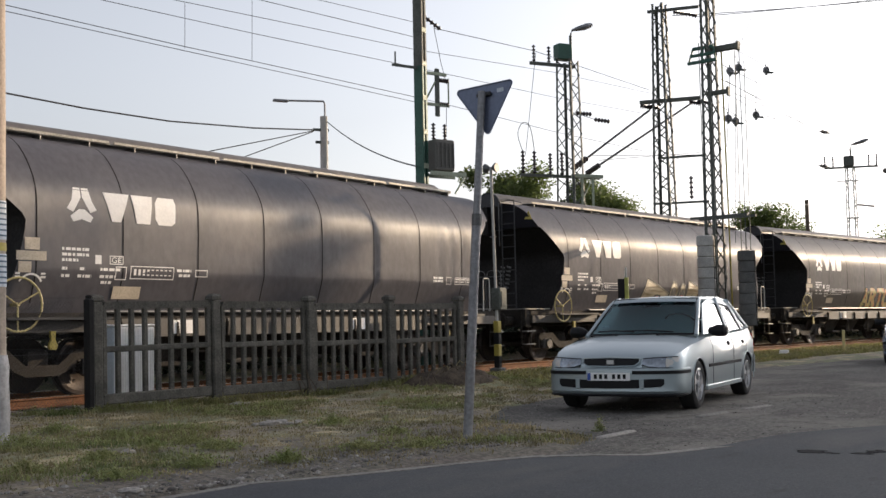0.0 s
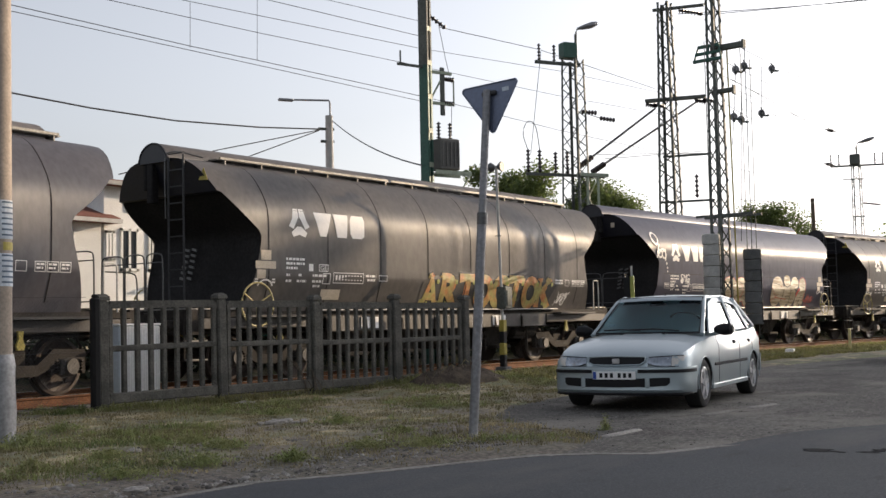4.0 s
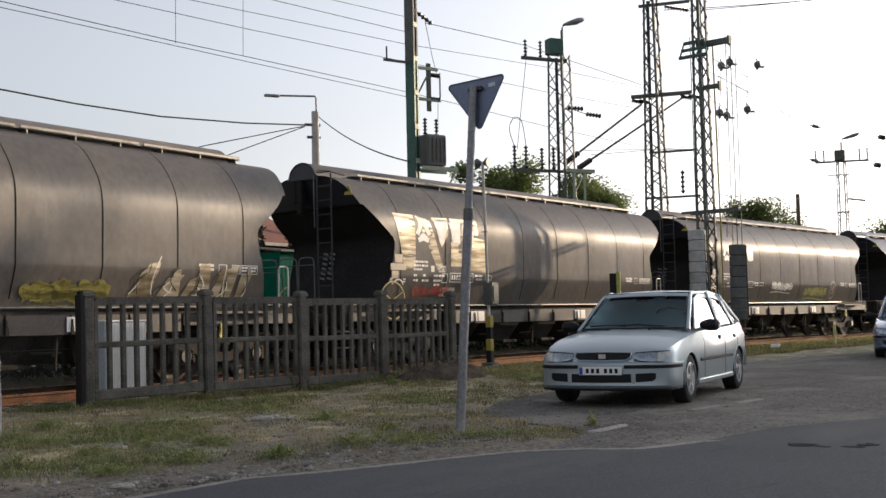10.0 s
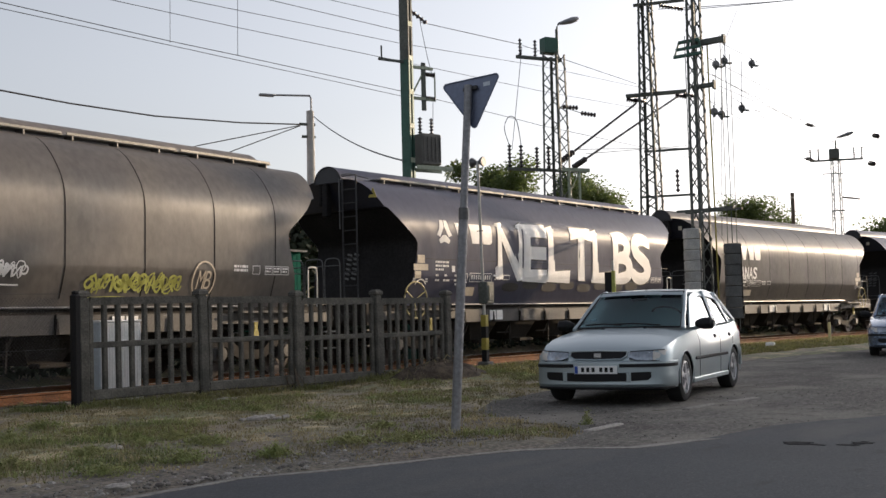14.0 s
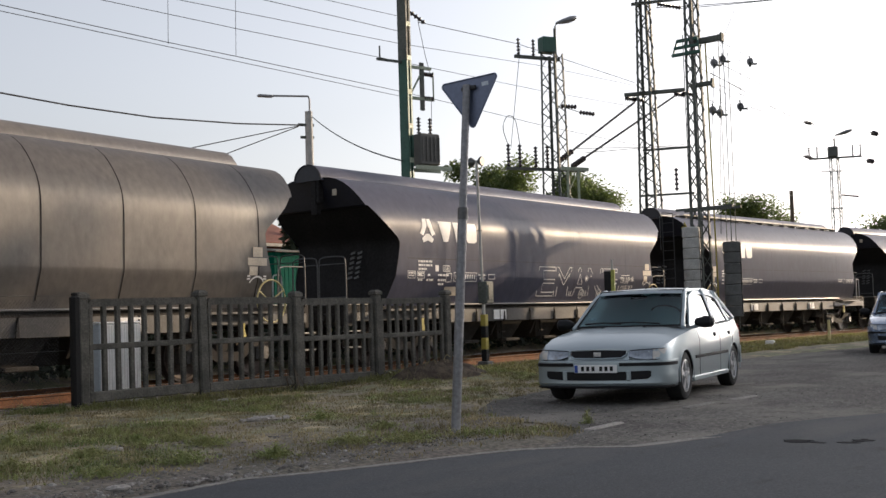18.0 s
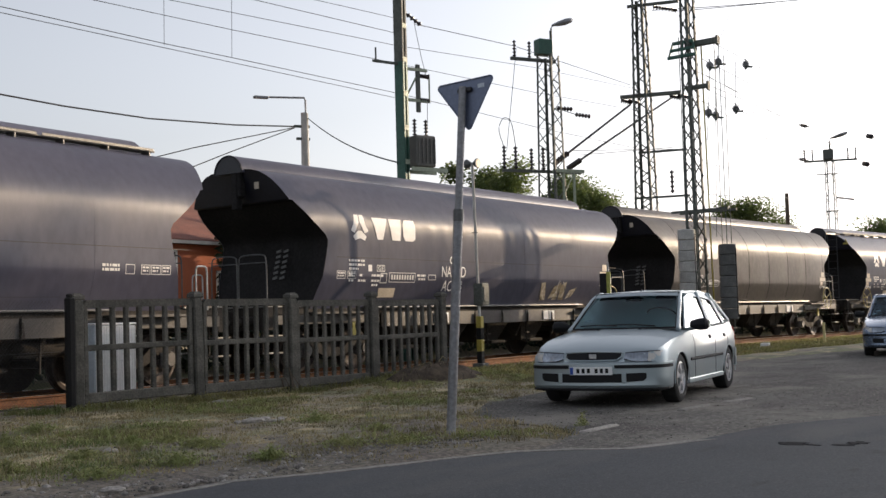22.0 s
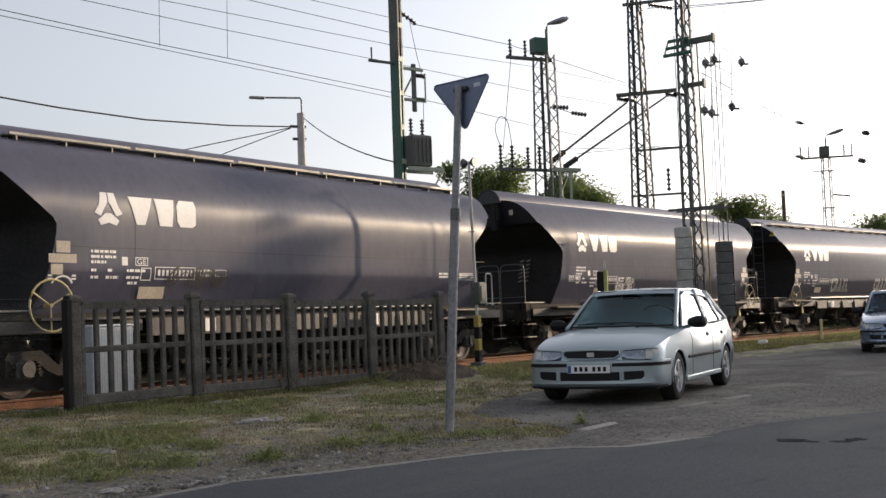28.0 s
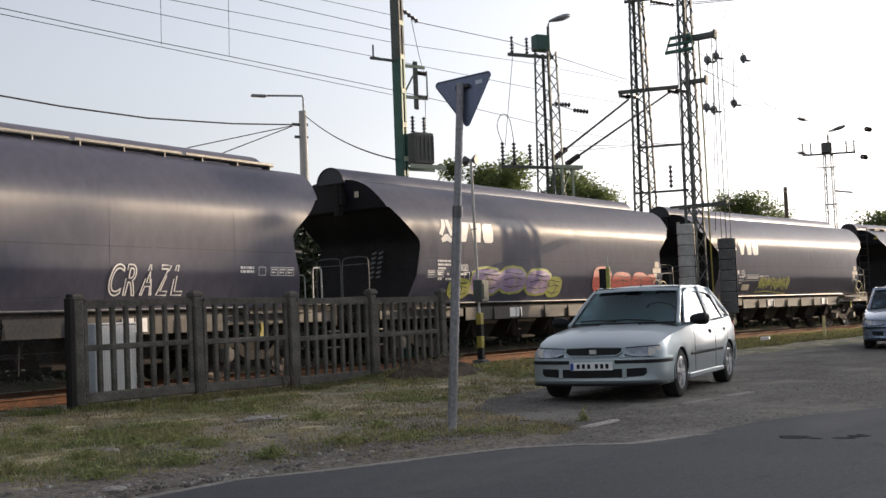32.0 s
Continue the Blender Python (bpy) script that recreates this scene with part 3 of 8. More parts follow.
def weed(s, x, y, r, h, seed, leaves):
    """A low bush of narrow upright leaves on thin stems."""
    rng = random.Random(seed)
    z = ground_height(x, y)
    for _ in range(leaves):
        a, f = rng.uniform(0, math.tau), abs(rng.gauss(0, 0.5))
        bx, by = x + r * f * math.cos(a), y + r * f * math.sin(a)
        hh = h * rng.uniform(0.2, 1.0) * (1.15 - 0.7 * min(1, f))
        for _ in range(3):
            b = rng.uniform(0, math.tau)
            c, q = math.cos(b), math.sin(b)
            w, l, up = rng.uniform(0.004, 0.009), rng.uniform(0.015, 0.045), hh * rng.uniform(0.3, 1.0)
            s.add([(bx, by, z + up), (bx + c * l * 0.5 - q * w, by + q * l * 0.5 + c * w, z + up + l * 0.4), (bx + c * l, by + q * l, z + up + l * rng.uniform(0, 0.7)), (bx + c * l * 0.5 + q * w, by + q * l * 0.5 - c * w, z + up + l * 0.4)], [(0, 1, 2, 3)])
        s.add([(bx - 0.002, by, z - 0.02), (bx + 0.002, by, z - 0.02), (bx, by + 0.001, z + hh)], [(0, 1, 2)])


s = Shape()
for k, ((x, y), r, h) in enumerate((((6.33, 6.71), 0.24, 0.13), ((6.26, 7.71), 0.2, 0.12), ((6.85, 9.58), 0.32, 0.2), ((5.50, 7.66), 0.15, 0.14), ((9.66, 8.11), 0.26, 0.17), ((10.38, 9.77), 0.22, 0.11), ((7.28, 7.43), 0.22, 0.13), ((6.92, 6.28), 0.14, 0.16), ((7.81, 6.25), 0.2, 0.12), ((7.75, 10.26), 0.22, 0.15), ((7.02, 8.01), 0.12, 0.15), ((6.86, 7.75), 0.09, 0.14), ((5.60, 6.74), 0.3, 0.1), ((7.51, 8.06), 0.16, 0.1), ((9.15, 6.89), 0.2, 0.09), ((8.02, 5.80), 0.22, 0.1), ((10.17, 5.18), 0.06, 0.26), ((10.83, 12.93), 0.3, 0.16), ((9.46, 13.00), 0.3, 0.16), ((10.37, 10.53), 0.2, 0.1), ((13.14, 12.25), 0.3, 0.1))):
    weed(s, x, y, r * 1.35, h * 0.72, 50 + k, 60 if r < 0.1 else 230)
me = bpy.data.meshes.new("weeds")
me.from_pydata(s.v, [], s.f)
me.materials.append(WEED)
tagged(new("weeds", me), "low clumps of green weeds in the dry verge", "weeds", kind="stuff")


# small stones and litter on the verge's edge
random.seed(21)
s = Shape()
for _ in range(1500):
    x = random.uniform(2.5, 9)
    y = 5.66 + abs(random.gauss(0, 0.48)) - max(0, x - 5.3) * 0.12
    r = random.uniform(0.004, 0.012) if random.random() < 0.78 else random.uniform(0.012, 0.026)
    z = ground_height(x, y)
    s.loft([[(x + r * math.cos(k * math.tau / 5) * q * random.uniform(0.7, 1.2), y + r * math.sin(k * math.tau / 5) * q * random.uniform(0.7, 1.2), z + r * h) for k in range(5)] for q, h in ((0.8, -0.3), (1, 0.2), (0.4, 0.7))])
for _ in range(900):
    x, y = random.uniform(3.2, 8.5), 5.6 + abs(random.gauss(0, 1.1))
    if inside(ROAD, x, y) or noise.noise((x * 1.1, y * 1.1, 6.0)) < random.uniform(-0.2, 0.4):
        continue
    r, z = random.choice((0.008, 0.011, 0.014, 0.018, 0.028)) * random.uniform(0.8, 1.2), ground_height(x, y)
    s.loft([[(x + r * math.cos(k * math.tau / 6) * q * random.uniform(0.6, 1.3), y + r * math.sin(k * math.tau / 6) * q * random.uniform(0.6, 1.3), z + r * h) for k in range(6)] for q, h in ((0.8, -0.3), (1, 0.15), (0.5, 0.55))])
for _ in range(1400):
    x, y = random.uniform(8.6, 17), random.uniform(3.2, 7.8)
    if not inside(YARD, x, y) or noise.noise((x * 0.8, y * 0.8, 4.0)) < random.uniform(-0.4, 0.5):
        continue
    r = random.uniform(0.005, 0.014)
    s.loft([[(x + r * math.cos(k * math.tau / 5) * q * random.uniform(0.7, 1.2), y + r * math.sin(k * math.tau / 5) * q * random.uniform(0.7, 1.2), 0.008 + r * h) for k in range(5)] for q, h in ((0.8, -0.3), (1, 0.2), (0.4, 0.6))])
solid("gravel", s, GRAVEL, "loose pale gravel at the road's edge", "gravel", kind="stuff")
for x, y, r, sx in ((9.2, 8.6, 0.09, 1.7), (9.45, 8.68, 0.08, 1.4), (9.62, 8.58, 0.06, 1.5), (9.34, 8.46, 0.055, 1.8), (9.8, 8.72, 0.05, 1.4), (9.1, 8.72, 0.05, 1.3), (9.95, 8.6, 0.04, 1.6), (5.1, 6.0, 0.06, 1.4), (11.6, 11.4, 0.09, 1.6), (16.2, 11.0, 0.08, 1.2), (6.7, 7.9, 0.06, 2.0)):
    s = Shape()
    rings = []
    for q, h in ((0.7, -0.2), (1.0, 0.1), (0.85, 0.35), (0.4, 0.5)):
        rings.append([(r * sx * q * math.cos(k * math.tau / 9) * random.uniform(0.85, 1.15), r * q * math.sin(k * math.tau / 9) * random.uniform(0.75, 1.25), r * h * random.uniform(0.7, 1.2)) for k in range(9)])
    s.loft(rings)
    solid("stone", s, STONE, "pale lump of stone lying in the grass", "stone", "stones on the verge", m=pose(x, y, ground_height(x, y), 0, 0, random.uniform(0, 180)))


# heap of dark soil and brushwood at the foot of the fence
heap = thing("soil_heap", "low heap of dark soil with twigs against the fence", "soil heap", m=pose(16.1, 10.95, 0, 0, 0, -6))
random.seed(77)
rings = []
for q, h in ((1.0, -0.08), (0.93, 0.05), (0.78, 0.15), (0.55, 0.25), (0.3, 0.31), (0.06, 0.33)):
    rings.append([(1.35 * q * math.cos(k * math.tau / 40) * (1 + 0.16 * noise.noise((k * 0.35, q * 2, 1))), 0.50 * q * math.sin(k * math.tau / 40) * (1 + 0.2 * noise.noise((k * 0.4, q * 2, 9))), h * (1 + 0.35 * noise.noise((k * 0.5, q * 4, 4)))) for k in range(40)])
part("soil", Shape().loft(rings), HEAP_SOIL, heap, "dark crumbly soil", smooth=True)
for k in range(46):
    x, y, a = random.gauss(0, 0.55), random.gauss(0, 0.2), random.uniform(0, math.tau)
    z, l = max(0.05, 0.30 - 0.2 * x * x - 0.7 * y * y), random.uniform(0.12, 0.42)
    bend = Vector((random.gauss(0, 0.05), random.gauss(0, 0.05), random.uniform(0.0, 0.14)))
    a0 = Vector((x, y, z - 0.02))
    end = a0 + Vector((math.cos(a) * l, math.sin(a) * l * 0.6, random.uniform(0.0, 0.15)))
    part("twig", Shape().tube([a0, (a0 + end) / 2 + bend, end], random.uniform(0.003, 0.007), 4), GRASS_DRY if k % 3 == 0 else BARK, heap)


# ---- the grain train ----
# half section of the body: height over the rail, half width, how far the end stands back
SECTION = [(1.28, 1.275, 0.84), (1.42, 1.325, 0.87), (1.60, 1.387, 0.92), (1.85, 1.464, 1.00), (1.93, 1.485, 1.03), (1.985, 1.4905, 1.045), (2.12, 1.492, 1.08), (2.35, 1.496, 1.14), (2.55, 1.50, 1.18), (2.68, 1.5005, 1.19), (2.78, 1.500, 1.13), (2.90, 1.498, 0.97),
           (3.05, 1.489, 0.77), (3.20, 1.463, 0.58), (3.36, 1.403, 0.40), (3.43, 1.366, 0.33), (3.45, 1.355, 0.24), (3.58, 1.275, 0.19), (3.72, 1.17, 0.14), (3.86, 1.04, 0.09), (3.96, 0.905, 0.05), (4.04, 0.75, 0.02), (4.09, 0.56, 0.0), (4.115, 0.33, 0.0)]
HOOD = 7.145
PERIOD = 16.2


def half_width(z):
    return float(np.interp(z, [p[0] for p in SECTION], [p[1] for p in SECTION]))


def set_back(z):
    return float(np.interp(z, [p[0] for p in SECTION], [p[2] for p in SECTION]))


def on_side(x, z, side, proud):
    """A point on the wagon's flank, proud of it. side: -1 towards the road."""
    w0, w1 = half_width(z - 0.02), half_width(z + 0.02)
    ny, nz = 0.04, w0 - w1
    d = math.hypot(ny, nz)
    return (x, side * (half_width(z) + proud * ny / d), z + proud * nz / d)


def patch(shape, outline, side, proud=0.006, flip=None):
    """A convex outline of (x, z) laid on the flank as a thin skin."""
    if side > 0:
        outline = [(-x, z) for x, z in outline]
    zs = sorted({round(z, 4) for _, z in outline})
    levels = [zs[0]]
    for z in zs[1:]:
        n = max(1, int((z - levels[-1]) / 0.07))
        a = levels[-1]
        levels += [a + (z - a) * k / n for k in range(1, n + 1)]
    rows = []
    for z in levels:
        hits = []
        for (ax, az), (bx, bz) in zip(outline, outline[1:] + outline[:1]):
            if abs(az - bz) < 1e-6:
                if abs(az - z) < 1e-4:
                    hits += [ax, bx]
            elif min(az, bz) - 1e-4 <= z <= max(az, bz) + 1e-4:
                hits.append(ax + (bx - ax) * (z - az) / (bz - az))
        rows.append((min(hits), max(hits), z))
    k = len(shape.v)
    for x0, x1, z in rows:
        shape.v += [on_side(x0, z, side, proud), on_side(x1, z, side, proud)]
    shape.f += [(k + 2 * i, k + 2 * i + 1, k + 2 * i + 3, k + 2 * i + 2) for i in range(len(rows) - 1)]


def stroke(shape, points, width, side, proud=0.019):
    """A painted line on the flank, one unbroken strip."""
    if side > 0:
        points = [(-x, z) for x, z in points]
    k = len(shape.v)
    for i, (x, z) in enumerate(points):
        (ax, az), (bx, bz) = points[max(i - 1, 0)], points[min(i + 1, len(points) - 1)]
        d = math.hypot(bx - ax, bz - az) or 1
        px, pz = -(bz - az) / d * width / 2, (bx - ax) / d * width / 2
        shape.v += [on_side(x + px, z + pz, side, proud), on_side(x - px, z - pz, side, proud)]
    shape.f += [(k + 2 * i, k + 2 * i + 1, k + 2 * i + 3, k + 2 * i + 2) for i in range(len(points) - 1)]


def rect(x0, z0, x1, z1):
    return [(x0, z0), (x1, z0), (x1, z1), (x0, z1)]


def body_shell(ribs):
    """The flanks and roof: a lofted skin, drawn in slightly at each weld line."""
    s = Shape()
    stations = [-1 + 2 * k / 72 for k in range(73)]
    full = [(-w, z, b) for z, w, b in SECTION] + [(w, z, b) for z, w, b in reversed(SECTION)]
    rings = []
    for f in stations:
        ring = []
        for y, z, b in full:
            x = f * (HOOD - b)
            swell = 0.0
            if ribs:
                near = min(abs(x - r) for r in ribs)
                swell = 0.008 * min(1.0, near / 0.5) - 0.004
            ring.append((x, y * (1 + swell / 1.5), z))
        rings.append(ring)
    s.loft(rings, closed=True, caps=False)
    return s


def end_wall(sign):
    s = Shape()
    rows = []
    for z, w, b in SECTION:
        rows.append([(sign * (HOOD - b - 0.01 - (0.0 if abs(q) > 0.99 else 0.03)), q * w * 0.995, z) for q in (-1, -0.97, -0.5, 0, 0.5, 0.97, 1)])
    s.loft(rows, closed=False)
    return s


def hood_panel(sign):
    """The flat upper part of the end, proud of the recess below it."""
    s = Shape()
    rows = []
    for z, w, b in SECTION:
        if z >= 3.44:
            rows.append([(sign * (HOOD - b + 0.004), q * w * 0.99, z) for q in (-1, -0.6, -0.2, 0.2, 0.6, 1)])
    rows.insert(0, [(sign * (HOOD - 0.30), p[1], 3.43) for p in rows[0]])
    return s.loft(rows, closed=False)


LEFT = -HOOD + 1.05   # where the flank begins at its widest
RIBS = [LEFT + 0.33 + 1.62 * k for k in range(8)]


def wheelset():
    s = Shape()
    for y in (-0.76, 0.76):
        o = 1 if y > 0 else -1
        s.lathe([(0.02, y + o * 0.07), (0.09, y + o * 0.07), (0.10, y + o * 0.05), (0.20, y + o * 0.02), (0.38, y + o * 0.045), (0.40, y + o * 0.065), (0.455, y + o * 0.06), (0.46, y - o * 0.06), (0.49, y - o * 0.065), (0.48, y - o * 0.085), (0.38, y - o * 0.07), (0.2, y - o * 0.03), (0.09, y - o * 0.05)], "y", 28)
    s.rod((0, -1.02, 0), (0, 1.02, 0), 0.075, n=10)
    for y in (-0.83, 0.83):
        for k in range(3):
            a = k * math.tau / 3
            s.rod((0.27 * math.cos(a), y - 0.012, 0.27 * math.sin(a)), (0.27 * math.cos(a), y + 0.012, 0.27 * math.sin(a)), 0.03, n=6)
    return s


def bogie_side(o):
    """One cast side frame with its pedestals."""
    s = Shape()
    outline = [(-1.25, 0.62), (-1.2, 0.72), (-0.6, 0.74), (-0.45, 0.62), (-0.3, 0.50), (0.3, 0.50), (0.45, 0.62), (0.6, 0.74), (1.2, 0.72), (1.25, 0.62), (1.15, 0.56), (0.7, 0.58), (0.5, 0.42), (0.3, 0.33), (-0.3, 0.33), (-0.5, 0.42), (-0.7, 0.58), (-1.15, 0.56)]
    s.prism(outline, o * 0.98, o * 1.08)
    for x in (-0.9, 0.9):
        s.box(x - 0.33, x - 0.27, o * 1.0 - 0.06, o * 1.0 + 0.06, 0.34, 0.66)
        s.box(x + 0.27, x + 0.33, o * 1.0 - 0.06, o * 1.0 + 0.06, 0.34, 0.66)
    return s


def spring(x, o):
    s = Shape()
    pts = [(x + 0.065 * math.cos(k * 0.9), o * 1.02 + 0.065 * math.sin(k * 0.9), 0.36 + k * 0.0072) for k in range(30)]
    return s.tube(pts, 0.015, 5)


def axle_box(x, o):
    s = Shape()
    s.box(x - 0.16, x + 0.16, o * 1.03 - 0.09, o * 1.03 + 0.09, 0.30, 0.60, bevel=0.04)
    s.lathe([(0.02, 0), (0.11, 0), (0.12, -0.02), (0.12, -0.05)], "y", 14, Matrix.Translation((x, o * 1.13, 0.46)) @ pose(0, 0, 0, 0, 0, 0 if o < 0 else 180))
    return s


def ladder(x, y, z0, z1):
    s = Shape()
    for q in (-0.2, 0.2):
        s.rod((x, y + q, z0), (x, y + q, z1), 0.02, n=6)
    n = int((z1 - z0) / 0.3)
    for k in range(n + 1):
        s.rod((x, y - 0.2, z0 + 0.1 + k * 0.3), (x, y + 0.2, z0 + 0.1 + k * 0.3), 0.014, n=5)
    return s


def hoop(points, r=0.014):
    """A bent bar whose corners are rounded."""
    pts = [Vector(p) for p in points]
    for _ in range(2):
        pts = [pts[0]] + [q for a, b in zip(pts, pts[1:]) for q in (a.lerp(b, 0.22), a.lerp(b, 0.78))][1:-1] + [pts[-1]]
    return Shape().tube(pts, r, 7)


def writing(shape, x, z, rows, side, height=0.045, seed=0):
    """Rows of unreadable lettering as plain bars. rows: (down, start, length)."""
    rng = random.Random(seed)
    for down, start, length in rows:
        u = x + start
        while u < x + start + length:
            w = rng.uniform(0.03, 0.11)
            patch(shape, rect(u, z - down - height, min(u + w, x + start + length), z - down), side, 0.007)
            u += w + rng.uniform(0.012, 0.03)


def frame_box(shape, x0, z0, x1, z1, side, t=0.014):
    for r in (rect(x0, z0, x1, z0 + t), rect(x0, z1 - t, x1, z1), rect(x0, z0, x0 + t, z1), rect(x1 - t, z0, x1, z1)):
        patch(shape, r, side, 0.007)


def emblem(w, cx, cz, side):
    """Three plain bars that leave a gap between them."""
    legs = ([(0.138, 0.265), (0.012, 0.265), (0.012, 0.115), (0.19, 0.065)], [(0.19, 0.065), (0.012, 0.115), (0.09, -0.01), (0.16, -0.12), (0.283, -0.07)])
    foot_ = [(0.214, -0.185), (0.055, -0.07), (0.0, -0.07), (0.0, -0.225), (0.16, -0.27)]
    for groups in ([(1, legs)], [(-1, legs)], [(1, [foot_]), (-1, [foot_])]):
        s = Shape()
        for o, rings in groups:
            for ring in rings:
                patch(s, [(cx + o * x, cz + z) for x, z in ring], side, 0.007)
        part("emblem_bar", s, WHITE_MARK, w, "plain white emblem bar")


def wordmark(w, x, z, side):
    """Three plain white blocks in the place of the lettering."""
    h = 0.46
    for ring in ([(0, h), (0.52, h), (0.34, 0), (0.16, 0)], [(0.56, h), (1.0, h), (0.94, 0), (0.66, 0)], [(1.12, h), (1.46, h), (1.5, h - 0.1), (1.48, 0.05), (1.40, 0), (1.12, 0), (1.05, 0.1), (1.05, h - 0.1)]):
        s = Shape()
        patch(s, [(x + u, z + v) for u, v in ring], side, 0.007)
        part("emblem_block", s, WHITE_MARK, w, "plain white block")


@functools.lru_cache(maxsize=None)
def outlines(text, bold=0.0):
    """Every character as loops of points (closed) and as a filled mesh, in the built-in font, from (0, 0) to (1, 1)."""
    data = bpy.data.curves.new("character", "FONT")
    data.body = text
    data.resolution_u = 4
    data.offset = bold
    ob = new("character", data)
    got = []
    for fill in ("FRONT", "NONE"):
        data.fill_mode = fill
        bpy.context.view_layer.update()
        me = ob.evaluated_get(bpy.context.evaluated_depsgraph_get()).to_mesh()
        got.append(([tuple(v.co[:2]) for v in me.vertices], [tuple(p.vertices) for p in me.polygons], [tuple(e.vertices) for e in me.edges]))
    bpy.data.objects.remove(ob)
    bpy.data.curves.remove(data)
    xs_, ys_ = [p[0] for p in got[0][0]], [p[1] for p in got[0][0]]
    x0, y0, kx, ky = min(xs_), min(ys_), max(xs_) - min(xs_), max(ys_) - min(ys_)
    flat = [((x - x0) / kx, (y - y0) / ky) for x, y in got[0][0]]
    line = [((x - x0) / kx, (y - y0) / ky) for x, y in got[1][0]]
    after = {}
    for a, b in got[1][2]:
        after.setdefault(a, []).append(b)
        after.setdefault(b, []).append(a)
    loops, seen = [], set()
    for first in after:
        if first in seen:
            continue
        loop, at = [first], first
        seen.add(first)
        while True:
            following = [q for q in after[at] if q not in seen]
            if not following:
                break
            at = following[0]
            seen.add(at)
            loop.append(at)
        loops.append([line[q] for q in loop + [first]])
    return flat, got[0][1], loops, kx / ky


def character(ch, x, z, w, h, side, proud=0.015, lean=0.0, bold=0.0):
    """A filled character laid on the flank, cut into level bands so that it follows the curve."""
    flat, faces, _, _ = outlines(ch, bold)
    b = bmesh.new()
    vs = [b.verts.new((u * w + lean * v * h, 0, v * h)) for u, v in flat]
    for f in faces:
        try:
            b.faces.new([vs[i] for i in f])
        except ValueError:
            pass
    for k in range(1, int(h / 0.1) + 1):
        bmesh.ops.bisect_plane(b, geom=b.verts[:] + b.edges[:] + b.faces[:], plane_co=(0, 0, k * 0.1), plane_no=(0, 0, 1))
    b.verts.index_update()
    s = Shape()
    s.v = [on_side((x + v.co.x) * (-1 if side > 0 else 1), z + v.co.z, side, proud) for v in b.verts]
    s.f = [tuple(v.index for v in f.verts) for f in b.faces]
    b.free()
    return s


